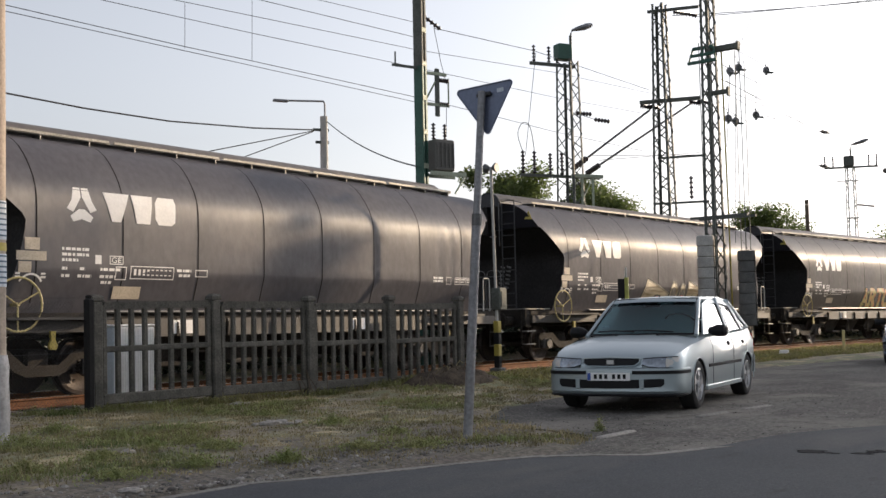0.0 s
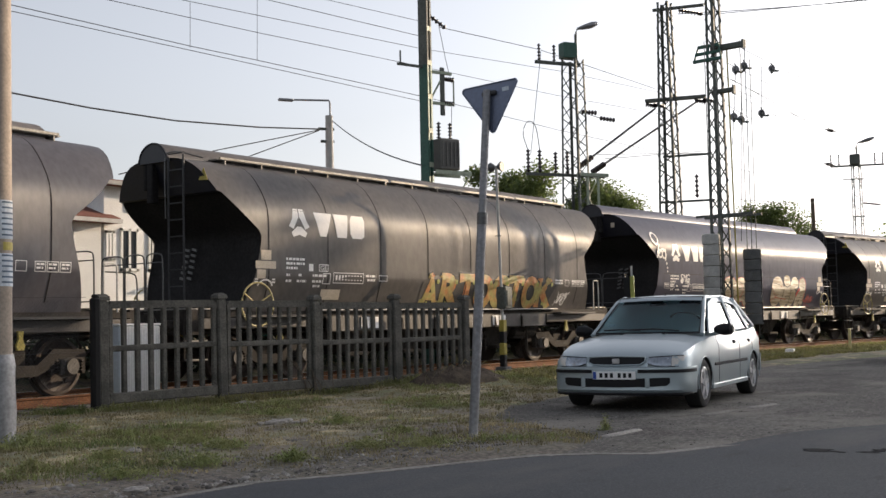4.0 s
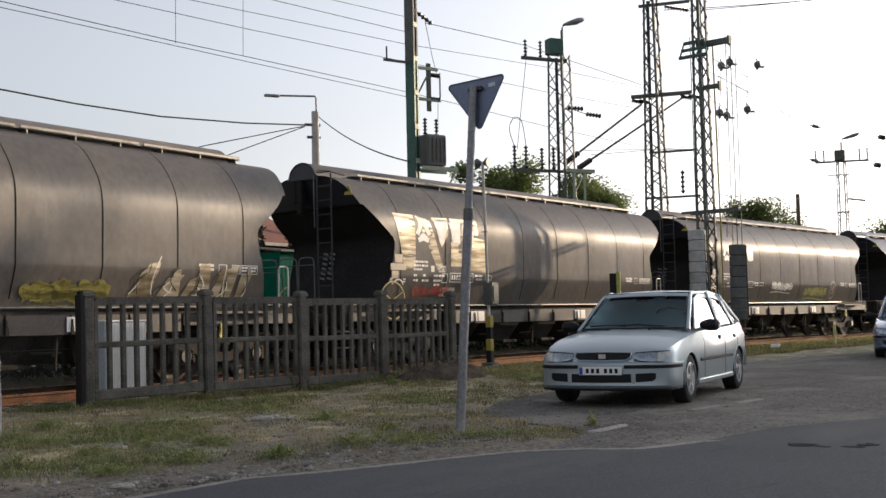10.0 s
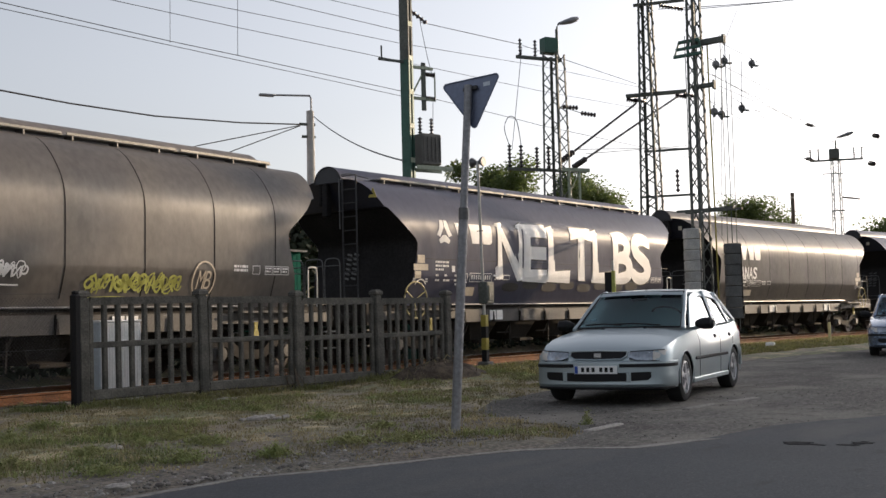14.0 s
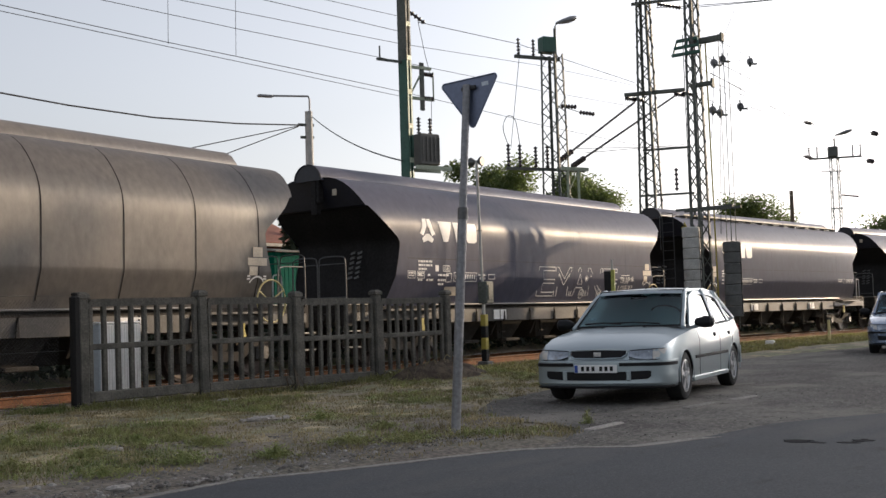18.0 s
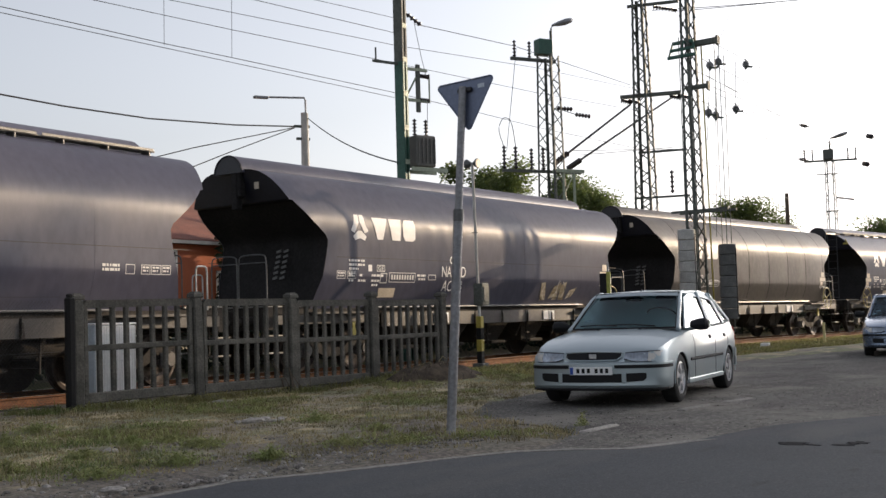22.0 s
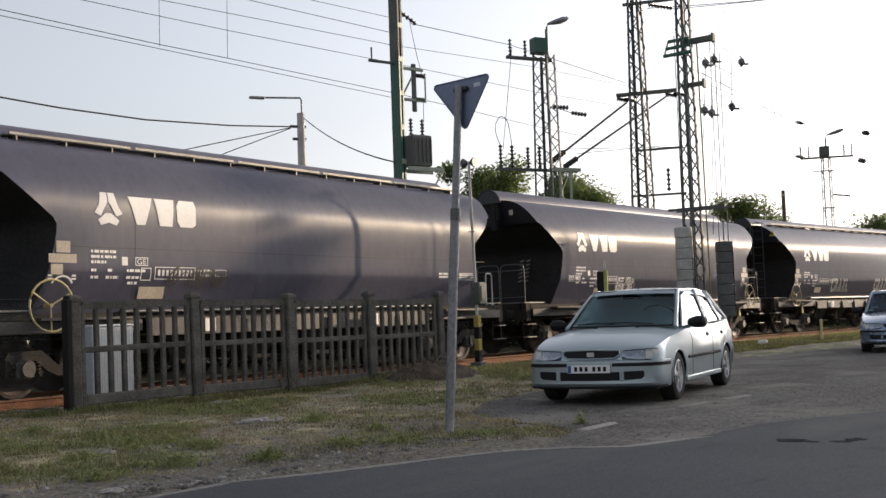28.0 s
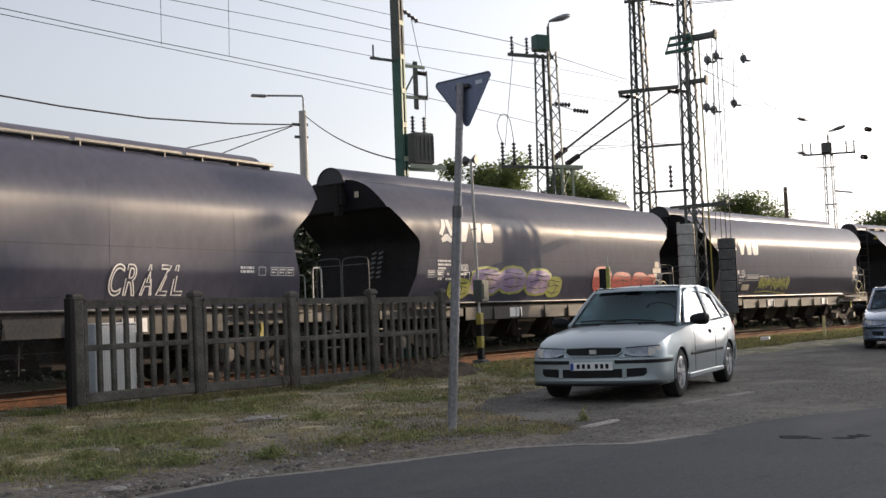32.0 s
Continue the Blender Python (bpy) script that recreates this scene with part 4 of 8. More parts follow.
def build_wagon(ribbed):
    w = thing("grain_wagon", "dark brown ribbed bogie hopper wagon for grain" if ribbed else "dark brown smooth-sided bogie hopper wagon for grain", "freight wagon", "wagons of the grain train")
    paint = WAGON_PAINT if ribbed else WAGON_SMOOTH
    part("shell", body_shell(RIBS if ribbed else []), paint, w, "curved dark brown painted steel shell", smooth=True)
    # the recess's shade is put into the end wall's colour
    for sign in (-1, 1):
        part("end_wall", end_wall(sign), WAGON_SHADE, w, "recessed end wall, darkened for its shade", smooth=True)
        part("hood_panel", hood_panel(sign), HOOD_SKY_TINT, w, "dark hood panel over the recess, tinted with reflected sky", smooth=True)
    # weld bands down the flanks; on ribbed wagons darkened for shadowed edges
    for r in RIBS if ribbed else [-4.4 + 2.9 * k for k in range(4)]:
        for side in (-1, 1):
            s = Shape()
            wdt = 0.012 if ribbed else 0.006
            zs = [1.45 + 0.12 * j for j in range(23)]
            for z in zs:
                for dx, pr in ((-wdt, 0.001), (-wdt * 0.4, 0.004 if ribbed else 0.003), (wdt * 0.4, 0.004 if ribbed else 0.003), (wdt, 0.001)):
                    s.v.append(on_side(r + dx, min(z, 4.05), side, pr))
            s.f += [(4 * i + j, 4 * i + j + 1, 4 * i + j + 5, 4 * i + j + 4) for i in range(len(zs) - 1) for j in range(3)]
            part("weld_band", s, WAGON_SHADE if ribbed else paint, w, smooth=False)
    if not ribbed:
        for side in (-1, 1):
            s = Shape()
            for a, b in ((0.4, 4.6), (4.7, 8.4), (8.5, 12.5)):
                patch(s, rect(LEFT + a, 2.335, LEFT + b, 2.347), side, 0.004)
            part("weld_seam", s, SILL_PAINT, w, "thin level weld seam")
    # walkway along one edge of the roof
    s = Shape().box(-HOOD + 0.9, HOOD - 0.7, -0.64, -0.40, 4.14, 4.16)
    part("walkway", s, WALKWAY, w, "pale steel roof walkway")
    for k in range(5):
        a = -HOOD + 0.9 + k * (2 * HOOD - 1.6) / 5
        part("walkway_lip", Shape().box(a + 0.06, a + (2 * HOOD - 1.6) / 5 - 0.04, -0.665, -0.643, 4.15, 4.20, bevel=0.006), WALKWAY, w)
    for k in range(14):
        x = -HOOD + 1.1 + k * 0.95
        part("bracket", Shape().box(x - 0.012, x + 0.012, -0.66, -0.45, 4.03, 4.145), WALKWAY, w)
    # underframe
    for o in (-1, 1):
        part("side_sill", Shape().box(-7.3, 7.3, o * 1.26 - 0.05, o * 1.26 + 0.05, 1.20, 1.30), UNDERFRAME, w, "dark steel side sill")
    s = Shape()
    for o in (-1, 1):
        s.prism([(-7.5, 1.16), (7.5, 1.16), (7.5, 1.34), (-7.5, 1.34)], o * 1.10, o * 1.22)
    s.box(-7.5, -7.3, -1.3, 1.3, 0.90, 1.34)
    s.box(7.3, 7.5, -1.3, 1.3, 0.90, 1.34)
    s.box(-7.3, 7.3, -0.35, 0.35, 0.95, 1.3)
    part("underframe", s, UNDERFRAME, w, "dark dirty steel underframe")
    for o in (-1, 1):
        for k in range(7):
            a = -4.1 + k * 1.18
            part("side_panel", Shape().box(a + 0.02, a + 1.15, o * 1.36 - 0.012, o * 1.36 + 0.012, 0.90, 1.20), SILL_PAINT, w, "brown sill panel")
            s = Shape().prism([(a - 0.02, 0.90), (a + 0.05, 0.90), (a + 0.02, 1.14), (a, 1.14)], o * 1.38, o * 1.41)
            part("cleat", s, UNDERFRAME, w)
        # round rod added along the drip rail to catch a glint
        part("gutter", Shape().box(-4.6, 4.7, o * 1.30 - 0.06, o * 1.30 + 0.06, 1.30, 1.33).rod((-4.6, o * 1.375, 1.31), (4.7, o * 1.375, 1.31), 0.022, n=8), HANDRAIL, w, "narrow drip rail with a round edge for its glint", smooth=True)
        for a in (-3.05, -2.76, 1.72, 2.01):
            part("plate", Shape().box(a, a + 0.25, o * 1.385 - 0.006, o * 1.385 + 0.006, 0.94, 1.17), WHITE_MARK, w, "white data plate")
        for x0, x1 in ((-6.3, -4.4), (4.6, 6.4)):
            part("footboard", Shape().box(x0, x1, o * 1.44 - 0.12, o * 1.44 + 0.12, 1.19, 1.23), SILL_PAINT, w)
    for o in (-1, 1):
        for x0, x1 in ((-7.28, -4.16), (4.20, 7.28)):
            part("sill_beam", Shape().box(x0, x1, o * 1.33 - 0.03, o * 1.33 + 0.03, 0.99, 1.185, bevel=0.012), SILL_PAINT, w, "dull grey-brown sill beam")
        for x in (-5.4, 5.1):
            s = Shape().prism([(x - 0.05, 1.02), (x + 0.05, 1.02), (x + 0.035, 0.90), (x + 0.08, 0.80), (x + 0.05, 0.74), (x - 0.05, 0.74), (x - 0.08, 0.80), (x - 0.035, 0.90)], o * 1.39 - 0.02, o * 1.39 + 0.02)
            part("brake_lever", s, YELLOW_BAND, w, "yellow change-over lever")
            part("lever_rod", Shape().rod((x - 0.28, o * 1.385, 0.985), (x + 0.28, o * 1.385, 0.985), 0.012, n=6), UNDERFRAME, w)
        part("brake_pipe", Shape().tube([(-7.2, o * 1.05, 0.93), (-3.9, o * 1.05, 0.90), (3.9, o * 1.05, 0.90), (7.2, o * 1.05, 0.93)], 0.022, 6), UNDERFRAME, w, smooth=True)
        for x in (-3.6, -1.8, 0.0, 1.8, 3.6):
            part("strut", Shape().loft([[(x - 0.03, o * 1.30 - 0.02, 1.2), (x + 0.03, o * 1.30 - 0.02, 1.2), (x + 0.03, o * 1.30 + 0.02, 1.2), (x - 0.03, o * 1.30 + 0.02, 1.2)], [(x - 0.03, o * 0.95 - 0.02, 0.55), (x + 0.03, o * 0.95 - 0.02, 0.55), (x + 0.03, o * 0.95 + 0.02, 0.55), (x - 0.03, o * 0.95 + 0.02, 0.55)]]), UNDERFRAME, w)
    part("brake_cylinder", Shape().lathe([(0.02, -0.35), (0.17, -0.33), (0.18, -0.3), (0.18, 0.25), (0.15, 0.3), (0.02, 0.32)], "x", 16, pose(-3.75, -0.85, 0.78, 0, 0, 0)), UNDERFRAME, w, "round brake cylinder", smooth=True)
    part("air_tank", Shape().lathe([(0.02, -0.5), (0.14, -0.47), (0.16, -0.42), (0.16, 0.42), (0.14, 0.47), (0.02, 0.5)], "x", 16, pose(3.7, -0.9, 0.75, 0, 0, 0)), UNDERFRAME, w, "air tank", smooth=True)
    # discharge hoppers
    for k in range(4):
        x = -2.7 + 1.8 * k
        s = Shape().loft([[(x - 0.85, -1.1, 1.3), (x + 0.85, -1.1, 1.3), (x + 0.85, 1.1, 1.3), (x - 0.85, 1.1, 1.3)], [(x - 0.3, -0.75, 0.42), (x + 0.3, -0.75, 0.42), (x + 0.3, 0.75, 0.42), (x - 0.3, 0.75, 0.42)]])
        part("hopper", s, UNDERFRAME, w, "black discharge hopper")
        for o in (-1, 1):
            s = Shape().box(x - 0.32, x + 0.32, o * 0.9 - 0.13, o * 0.9 + 0.13, 0.38, 0.46, bevel=0.02)
            s.rod((x + 0.75, o * 1.2, 0.35), (x + 0.78, o * 1.2, 1.0), 0.022, n=5)
            s.rod((x + 0.85, o * 1.2, 0.62), (x + 0.4, o * 1.05, 0.62), 0.02, n=5)
            part("slide_gate", s, UNDERFRAME, w)
    # bogies
    for bx in (-5.35, 5.35):
        bogie = part("bogie", Shape().box(-0.22, 0.22, -0.95, 0.95, 0.45, 0.75, bevel=0.05).box(-1.0, 1.0, -0.12, 0.12, 0.6, 0.72), UNDERFRAME, w, "cast two-axle bogie", m=Matrix.Translation((bx, 0, 0)))
        for o in (-1, 1):
            part("side_frame", bogie_side(o), UNDERFRAME, bogie)
            for x in (-0.9, 0.9):
                part("axle_box", axle_box(x, o), AXLE_STEEL, bogie, "greasy axle box", smooth=True)
                for dx in (-0.24, 0.24):
                    part("spring", spring(x + dx, o), UNDERFRAME, bogie, smooth=True)
            part("brake_block", Shape().box(-0.42, -0.36, o * 0.76 - 0.06, o * 0.76 + 0.06, 0.3, 0.6), UNDERFRAME, bogie)
            part("brake_block", Shape().box(0.36, 0.42, o * 0.76 - 0.06, o * 0.76 + 0.06, 0.3, 0.6), UNDERFRAME, bogie)
    me = wheelset().mesh("wheelset", True)
    for bx in (-6.25, -4.45, 4.45, 6.25):
        part("wheelset", me, WHEEL_STEEL, w, "worn steel wheelset", m=Matrix.Translation((bx, 0, 0.46)))
    # couplings and buffers
    for e in (-1, 1):
        for y in (-0.875, 0.875):
            s = Shape().lathe([(0.10, 0), (0.11, 0.02), (0.11, 0.3), (0.07, 0.31), (0.07, 0.5), (0.22, 0.54), (0.24, 0.58), (0.2, 0.6), (0.02, 0.605)], "x", 14, pose(e * 7.5, y, 1.06, 0, 0, 0 if e > 0 else 180))
            part("buffer", s, UNDERFRAME, w, smooth=True)
        s = Shape().tube([(e * 7.5, 0, 1.0), (e * 7.75, 0, 1.02), (e * 7.95, 0, 0.95), (e * 8.05, 0, 0.8)], 0.035, 6).tube([(e * 7.5, 0.3, 0.95), (e * 7.75, 0.32, 0.6), (e * 8.0, 0.3, 0.75)], 0.022, 6)
        part("coupling", s, UNDERFRAME, w)
    # ladder end: platform, rails, ladder, hand brake wheels
    part("platform", Shape().box(-7.5, -6.3, -1.25, 1.25, 1.335, 1.365), WALKWAY, w, "steel end platform")
    part("platform", Shape().box(6.5, 7.5, -1.25, 1.25, 1.335, 1.365), WALKWAY, w, "steel end platform")
    part("ladder", ladder(-HOOD - 0.06, -0.62, 1.36, 4.12), LADDER_STEEL, w, "steel end ladder", smooth=True)
    part("handrail", hoop([(-HOOD - 0.06, -0.34, 3.0), (-HOOD - 0.08, -0.34, 4.05), (-HOOD - 0.05, -0.36, 4.2), (-HOOD + 0.15, -0.44, 4.24), (-HOOD + 0.6, -0.6, 4.15)]), HANDRAIL, w, smooth=True)
    for y0, y1 in ((-0.51, -0.05), (-0.01, 0.54)):
        part("handrail", hoop([(-7.42, y0, 1.36), (-7.42, y0, 2.25), (-7.42, y0 + 0.06, 2.36), (-7.42, y1 - 0.06, 2.36), (-7.42, y1, 2.25), (-7.42, y1, 1.36)]), HANDRAIL, w, "bent steel handrail", smooth=True)
    for e, y0, y1 in ((-1, -0.51, -0.05), (-1, -0.01, 0.54), (-1, 0.58, 1.22), (1, -0.30, 0.42), (1, 0.46, 1.22)):
        if y0 > 0.1 or e > 0:
            part("handrail", hoop([(e * 7.42, y0, 1.36), (e * 7.42, y0, 2.25), (e * 7.42, y0 + 0.06, 2.36), (e * 7.42, y1 - 0.06, 2.36), (e * 7.42, y1, 2.25), (e * 7.42, y1, 1.36)]), HANDRAIL, w, "bent steel handrail", smooth=True)
        part("handrail", Shape().rod((e * 7.42, y0, 2.20), (e * 7.42, y1, 2.20), 0.012, n=6), HANDRAIL, w, "level rail across the platform", smooth=True)
        if y0 > -0.4:
            part("handrail", Shape().rod((e * 7.42, y0, 1.50), (e * 7.42, y1, 1.50), 0.012, n=6), HANDRAIL, w, "level rail across the platform", smooth=True)
    # slanted bars added for a pale pattern on the end walls
    for e in (-1, 1):
        for k in range(6):
            z = 1.92 + 0.11 * k
            x = e * (HOOD - set_back(z) + 0.05)
            for y0 in (0.16, 0.36):
                part("foot_rung", Shape().loft([[(x - 0.012, y0, z), (x + 0.012, y0, z), (x + 0.012, y0, z + 0.045), (x - 0.012, y0, z + 0.045)], [(x - 0.012, y0 + 0.13, z + 0.03), (x + 0.012, y0 + 0.13, z + 0.03), (x + 0.012, y0 + 0.13, z + 0.075), (x - 0.012, y0 + 0.13, z + 0.075)]]), HANDRAIL, w)
    part("warning_sign", Shape().prism([(-0.12, 3.66), (0.12, 3.66), (0, 3.88)], -0.004, 0.004, m=pose(-HOOD + 0.14, -0.86, 0, 0, -4, 90)), YELLOW_BAND, w, "small yellow warning triangle")
    for e, y, z in ((1, 0.62, 3.70),):
        part("notice", Shape().box(e * (HOOD - 0.10) - 0.006, e * (HOOD - 0.10) + 0.006, y - 0.06, y + 0.06, z, z + 0.17), PALE_PLACARD, w, "small white notice")
    part("handrail", hoop([(-7.42, 1.2, 2.1), (-6.7, 1.22, 2.1), (-6.6, 1.22, 2.0), (-6.6, 1.22, 1.36)]), HANDRAIL, w, smooth=True)
    for e in (-1, 1):
        for y0, y1, y in ((-1.36, -1.18, -1.2), (1.18, 1.36, 1.2)):
            for z in (0.45, 0.78):
                part("step", Shape().box(e * 7.35 - 0.2, e * 7.35 + 0.2, y0, y1, z, z + 0.025), WALKWAY, w, "pale worn step board")
            for dx in (-0.19, 0.19):
                part("step_hanger", Shape().rod((e * 7.35 + dx, y, 0.45), (e * 7.35 + dx, y, 1.3), 0.018, n=5), UNDERFRAME, w)
        for y in (-1.3,) if e > 0 else ():
            part("handrail", hoop([(e * 6.75, y, 1.3), (e * 6.75, y, 2.0), (e * 6.78, y, 2.08), (e * 7.0, y, 2.08), (e * 7.03, y, 2.0), (e * 7.03, y, 1.3)], 0.017), LIT_RAIL, w, "handrail coloured pale as if lit", smooth=True)
    for o in (-1, 1):
        s = Shape()
        ring = [(LEFT + 0.02 + 0.40 * math.cos(k * math.tau / 24), o * 1.51, 1.42 + 0.40 * math.sin(k * math.tau / 24)) for k in range(25)]
        s.tube(ring, 0.017, 6)
        for k in range(3):
            a = k * math.tau / 3 + 0.5
            s.rod((LEFT + 0.02, o * 1.48, 1.42), (LEFT + 0.02 + 0.39 * math.cos(a), o * 1.51, 1.42 + 0.39 * math.sin(a)), 0.014, n=5)
        s.rod((LEFT + 0.02, o * 0.8, 1.42), (LEFT + 0.02, o * 1.51, 1.42), 0.03, n=8)
        part("brake_wheel", s, YELLOW_WHEEL, w, "yellow hand brake wheel", smooth=True)
    # markings, alike on both flanks
    for side in (-1, 1):
        emblem(w, LEFT + 1.14, 2.97, side)
        wordmark(w, LEFT + 1.56, 2.74, side)
        s = Shape()
        writing(s, LEFT + 0.78, 2.30, [(0.0, 0, 0.5), (0.085, 0, 0.5), (0.17, 0, 0.3), (0.30, 0.0, 0.1), (0.30, 0.33, 0.1), (0.30, 0.72, 0.4), (0.41, 0, 0.15), (0.41, 0.30, 0.26), (0.41, 0.72, 0.3), (0.50, 0.76, 0.2)], side, seed=1)
        part("lettering", s, WHITE_MARK, w, "small white lettering, unreadable")
        for x0, z0, x1, z1 in ((1.68, 2.06, 1.95, 2.20), (1.80, 1.82, 2.02, 2.03), (3.5, 1.90, 3.78, 2.02), (2.1, 1.84, 3.02, 2.05)):
            s = Shape()
            frame_box(s, LEFT + x0, z0, LEFT + x1, z1, side)
            part("stencil_box", s, WHITE_MARK, w, "white stencilled box")
        s = Shape()
        patch(s, rect(LEFT + 1.40, 2.06, LEFT + 1.52, 2.20), side)
        part("stencil_block", s, WHITE_MARK, w, "small white stencilled block")
        s = Shape()
        for k in range(9):
            patch(s, rect(LEFT + 2.17 + k * 0.092, 1.90, LEFT + 2.22 + k * 0.092, 2.0), side)
        part("lettering", s, WHITE_MARK, w, "small white lettering, unreadable")
        s = Shape()
        writing(s, LEFT + 3.08, 2.02, [(0, 0, 0.32), (0.08, 0.05, 0.25)], side, seed=2)
        part("lettering", s, WHITE_MARK, w, "small white lettering, unreadable")
        s = Shape()
        patch(s, rect(LEFT + 1.80, 1.52, LEFT + 2.36, 1.72), side, 0.012)
        part("placard", s, PALE_PLACARD, w, "pale instruction placard")
        x0 = LEFT if side < 0 else -LEFT - 0.62
        for r in (rect(x0 + 0.12, 2.24, x0 + 0.38, 2.42), rect(x0 - 0.02, 2.08, x0 + 0.50, 2.22), rect(x0 + 0.02, 1.90, x0 + 0.24, 2.06)):
            s = Shape()
            patch(s, r, side, 0.012)
            part("placard", s, PALE_PLACARD, w, "pale notice plate")
        s = Shape()
        pts = [(x0 + 0.05 + 0.22 * math.cos(radians(150 - 12 * k)) + 0.2, 1.66 + 0.22 * math.sin(radians(150 - 12 * k))) for k in range(11)]
        stroke(s, pts, 0.03, side)
        for q in (x0 - 0.02, x0 + 0.42):
            writing(s, q, 1.90, [(0, 0, 0.09), (0.05, 0, 0.09)], side, 0.03, 5)
        part("lettering", s, WHITE_MARK, w, "small white brake marking")
        s = Shape()
        xr = HOOD - 1.9 if side < 0 else LEFT + 0.4
        boxes = ((-0.31, -0.11), (0.03, 0.23), (0.25, 0.47), (0.49, 0.70)) if side < 0 else ((0, 0.27), (0.33, 0.60))
        for a, b in boxes:
            s = Shape()
            frame_box(s, xr + a, 1.90, xr + b, 2.06, side, 0.011)
            part("stencil_box", s, WHITE_MARK, w, "white stencilled box")
        s = Shape()
        for a, b in boxes[-3:]:
            writing(s, xr + a + 0.03, 2.03, [(0, 0, b - a - 0.06), (0.055, 0, b - a - 0.08)], side, 0.03, 7)
        if side < 0:
            writing(s, xr - 0.80, 2.06, [(0, 0, 0.36), (0.07, 0, 0.36)], side, 0.045, 9)
        part("lettering", s, WHITE_MARK, w, "small white lettering, unreadable")
        part("lettering", character("GE", LEFT + 1.72, 2.085, 0.19, 0.09, side, 0.007), WHITE_MARK, w, "small white stencilled letters")
    for o in w.children:
        if o.name.startswith("lettering"):
            tagged(o, kind="stuff")
    return w


ribbed_wagon = build_wagon(True)
smooth_wagon = build_wagon(False)
# number along the train: ribbed?, turned end for end?
WAGONS = {-2: (1, 0), -1: (1, 0), 0: (1, 0), 1: (1, 0), 2: (0, 1), 3: (1, 0), 4: (1, 0), 5: (1, 0), 6: (0, 0), 7: (1, 1), 8: (0, 1), 9: (0, 0), 10: (0, 1), 11: (1, 1), 12: (0, 0), 13: (0, 0), 14: (0, 1), 15: (0, 0), 16: (0, 1), 17: (0, 1), 18: (0, 0), 19: (1, 0)}
train = {}
used = set()
for number, (ribbed, turned) in WAGONS.items():
    first = ribbed_wagon if ribbed else smooth_wagon
    if first in used:
        train[number] = copy_thing(first, Matrix())
    else:
        train[number] = first
        used.add(first)


# the first wagons are painted a bluer grey
for number in (-2, -1, 0):
    for o in train[number].children:
        if o.material_slots and o.material_slots[0].material == WAGON_PAINT:
            o.material_slots[0].link = "OBJECT"
            o.material_slots[0].material = WAGON_VIOLET


def roof_cap(way):
    """The long half-round hatch cover; it juts out at one end and tapers off at the other."""
    cap = [(0.40 * math.cos(k * math.pi / 12), 4.04 + 0.37 * math.sin(k * math.pi / 12)) for k in range(13)]
    return Shape().loft([[(way * x, y * f, 4.04 + (z - 4.04) * f) for y, z in cap] for x, f in ((-HOOD - 0.06, 1), (HOOD - 0.75, 1), (HOOD - 0.5, 0.6))])


def cap_face(way):
    """The closed half-round end of the hatch cover with its rolled rim."""
    s = Shape()
    ring = [(0.385 * math.cos(k * math.pi / 14), 4.04 + 0.36 * math.sin(k * math.pi / 14)) for k in range(15)]
    x0, x1 = -HOOD - 0.075, -HOOD - 0.061
    s.loft([[(way * x0, y, z) for y, z in ring], [(way * x1, y, z) for y, z in ring]])
    s.tube([(way * x0, y, z) for y, z in ring], 0.018, 6)
    return s


def stanchion(way):
    a, b = sorted((way * (-HOOD - 0.05), way * (-HOOD + 0.12)))
    return Shape().box(a, b, 0.05, 0.21, 3.30, 4.10, bevel=0.02).box(a, b, 0.22, 0.30, 3.55, 4.10, bevel=0.02)


cap_faces = {w: cap_face(w).mesh("cap_end", True) for w in (-1, 1)}
stanchions = {w: stanchion(w).mesh("stanchion") for w in (-1, 1)}
caps = {(r, w): roof_cap(w).mesh("roof_cap", True) for r in (0, 1) for w in (-1, 1)}
for number, (ribbed, turned) in WAGONS.items():
    way = -1 if turned else 1
    part("roof_cap", caps[ribbed, way], WAGON_PAINT if ribbed else WAGON_SMOOTH, train[number], "long half-round roof hatch cover")
    part("cap_end", cap_faces[way], HOOD_SKY_TINT, train[number], "black half-round cap end")
    part("stanchion", stanchions[way], WAGON_SHADE, train[number], "black upright rib under the cap")


def scrawl(shape, x, z, w, h, side, seed, width=0.03, turns=9):
    """A hurried tag: loops and slashes that run into each other, not to be read."""
    rng = random.Random(seed)
    for line in range(2):
        pts, at = [], 0.0
        while at < w:
            up = len(pts) % 2 == line
            back = rng.uniform(-0.16, 0.30) * h
            at += rng.uniform(0.10, 0.32) * h
            pts.append(Vector((x + at + (0.22 * h if up else 0.0) - back, z + h * (rng.uniform(0.72, 1.1) if up else rng.uniform(-0.08, 0.25)), 0)))
            if rng.random() < 0.45:
                c = Vector((x + at, z + h * rng.uniform(0.3, 0.7), 0))
                r, a0 = h * rng.uniform(0.15, 0.3), rng.uniform(0, 6)
                pts += [c + Vector((r * math.cos(a0 + k * 1.3), r * math.sin(a0 + k * 1.3), 0)) for k in range(5)]
        for _ in range(2):
            pts = [pts[0]] + [q for a, b in zip(pts, pts[1:]) for q in (a.lerp(b, 0.22), a.lerp(b, 0.78))][1:-1] + [pts[-1]]
        stroke(shape, [(p.x, p.y) for p in pts], width * (1.0 if line == 0 else 0.55), side)
    if turns > 9:
        stroke(shape, [(x + w * f, z - 0.12 * h + 0.08 * h * math.sin(5 * f)) for f in [v / 10 for v in range(11)]], width * 0.8, side)


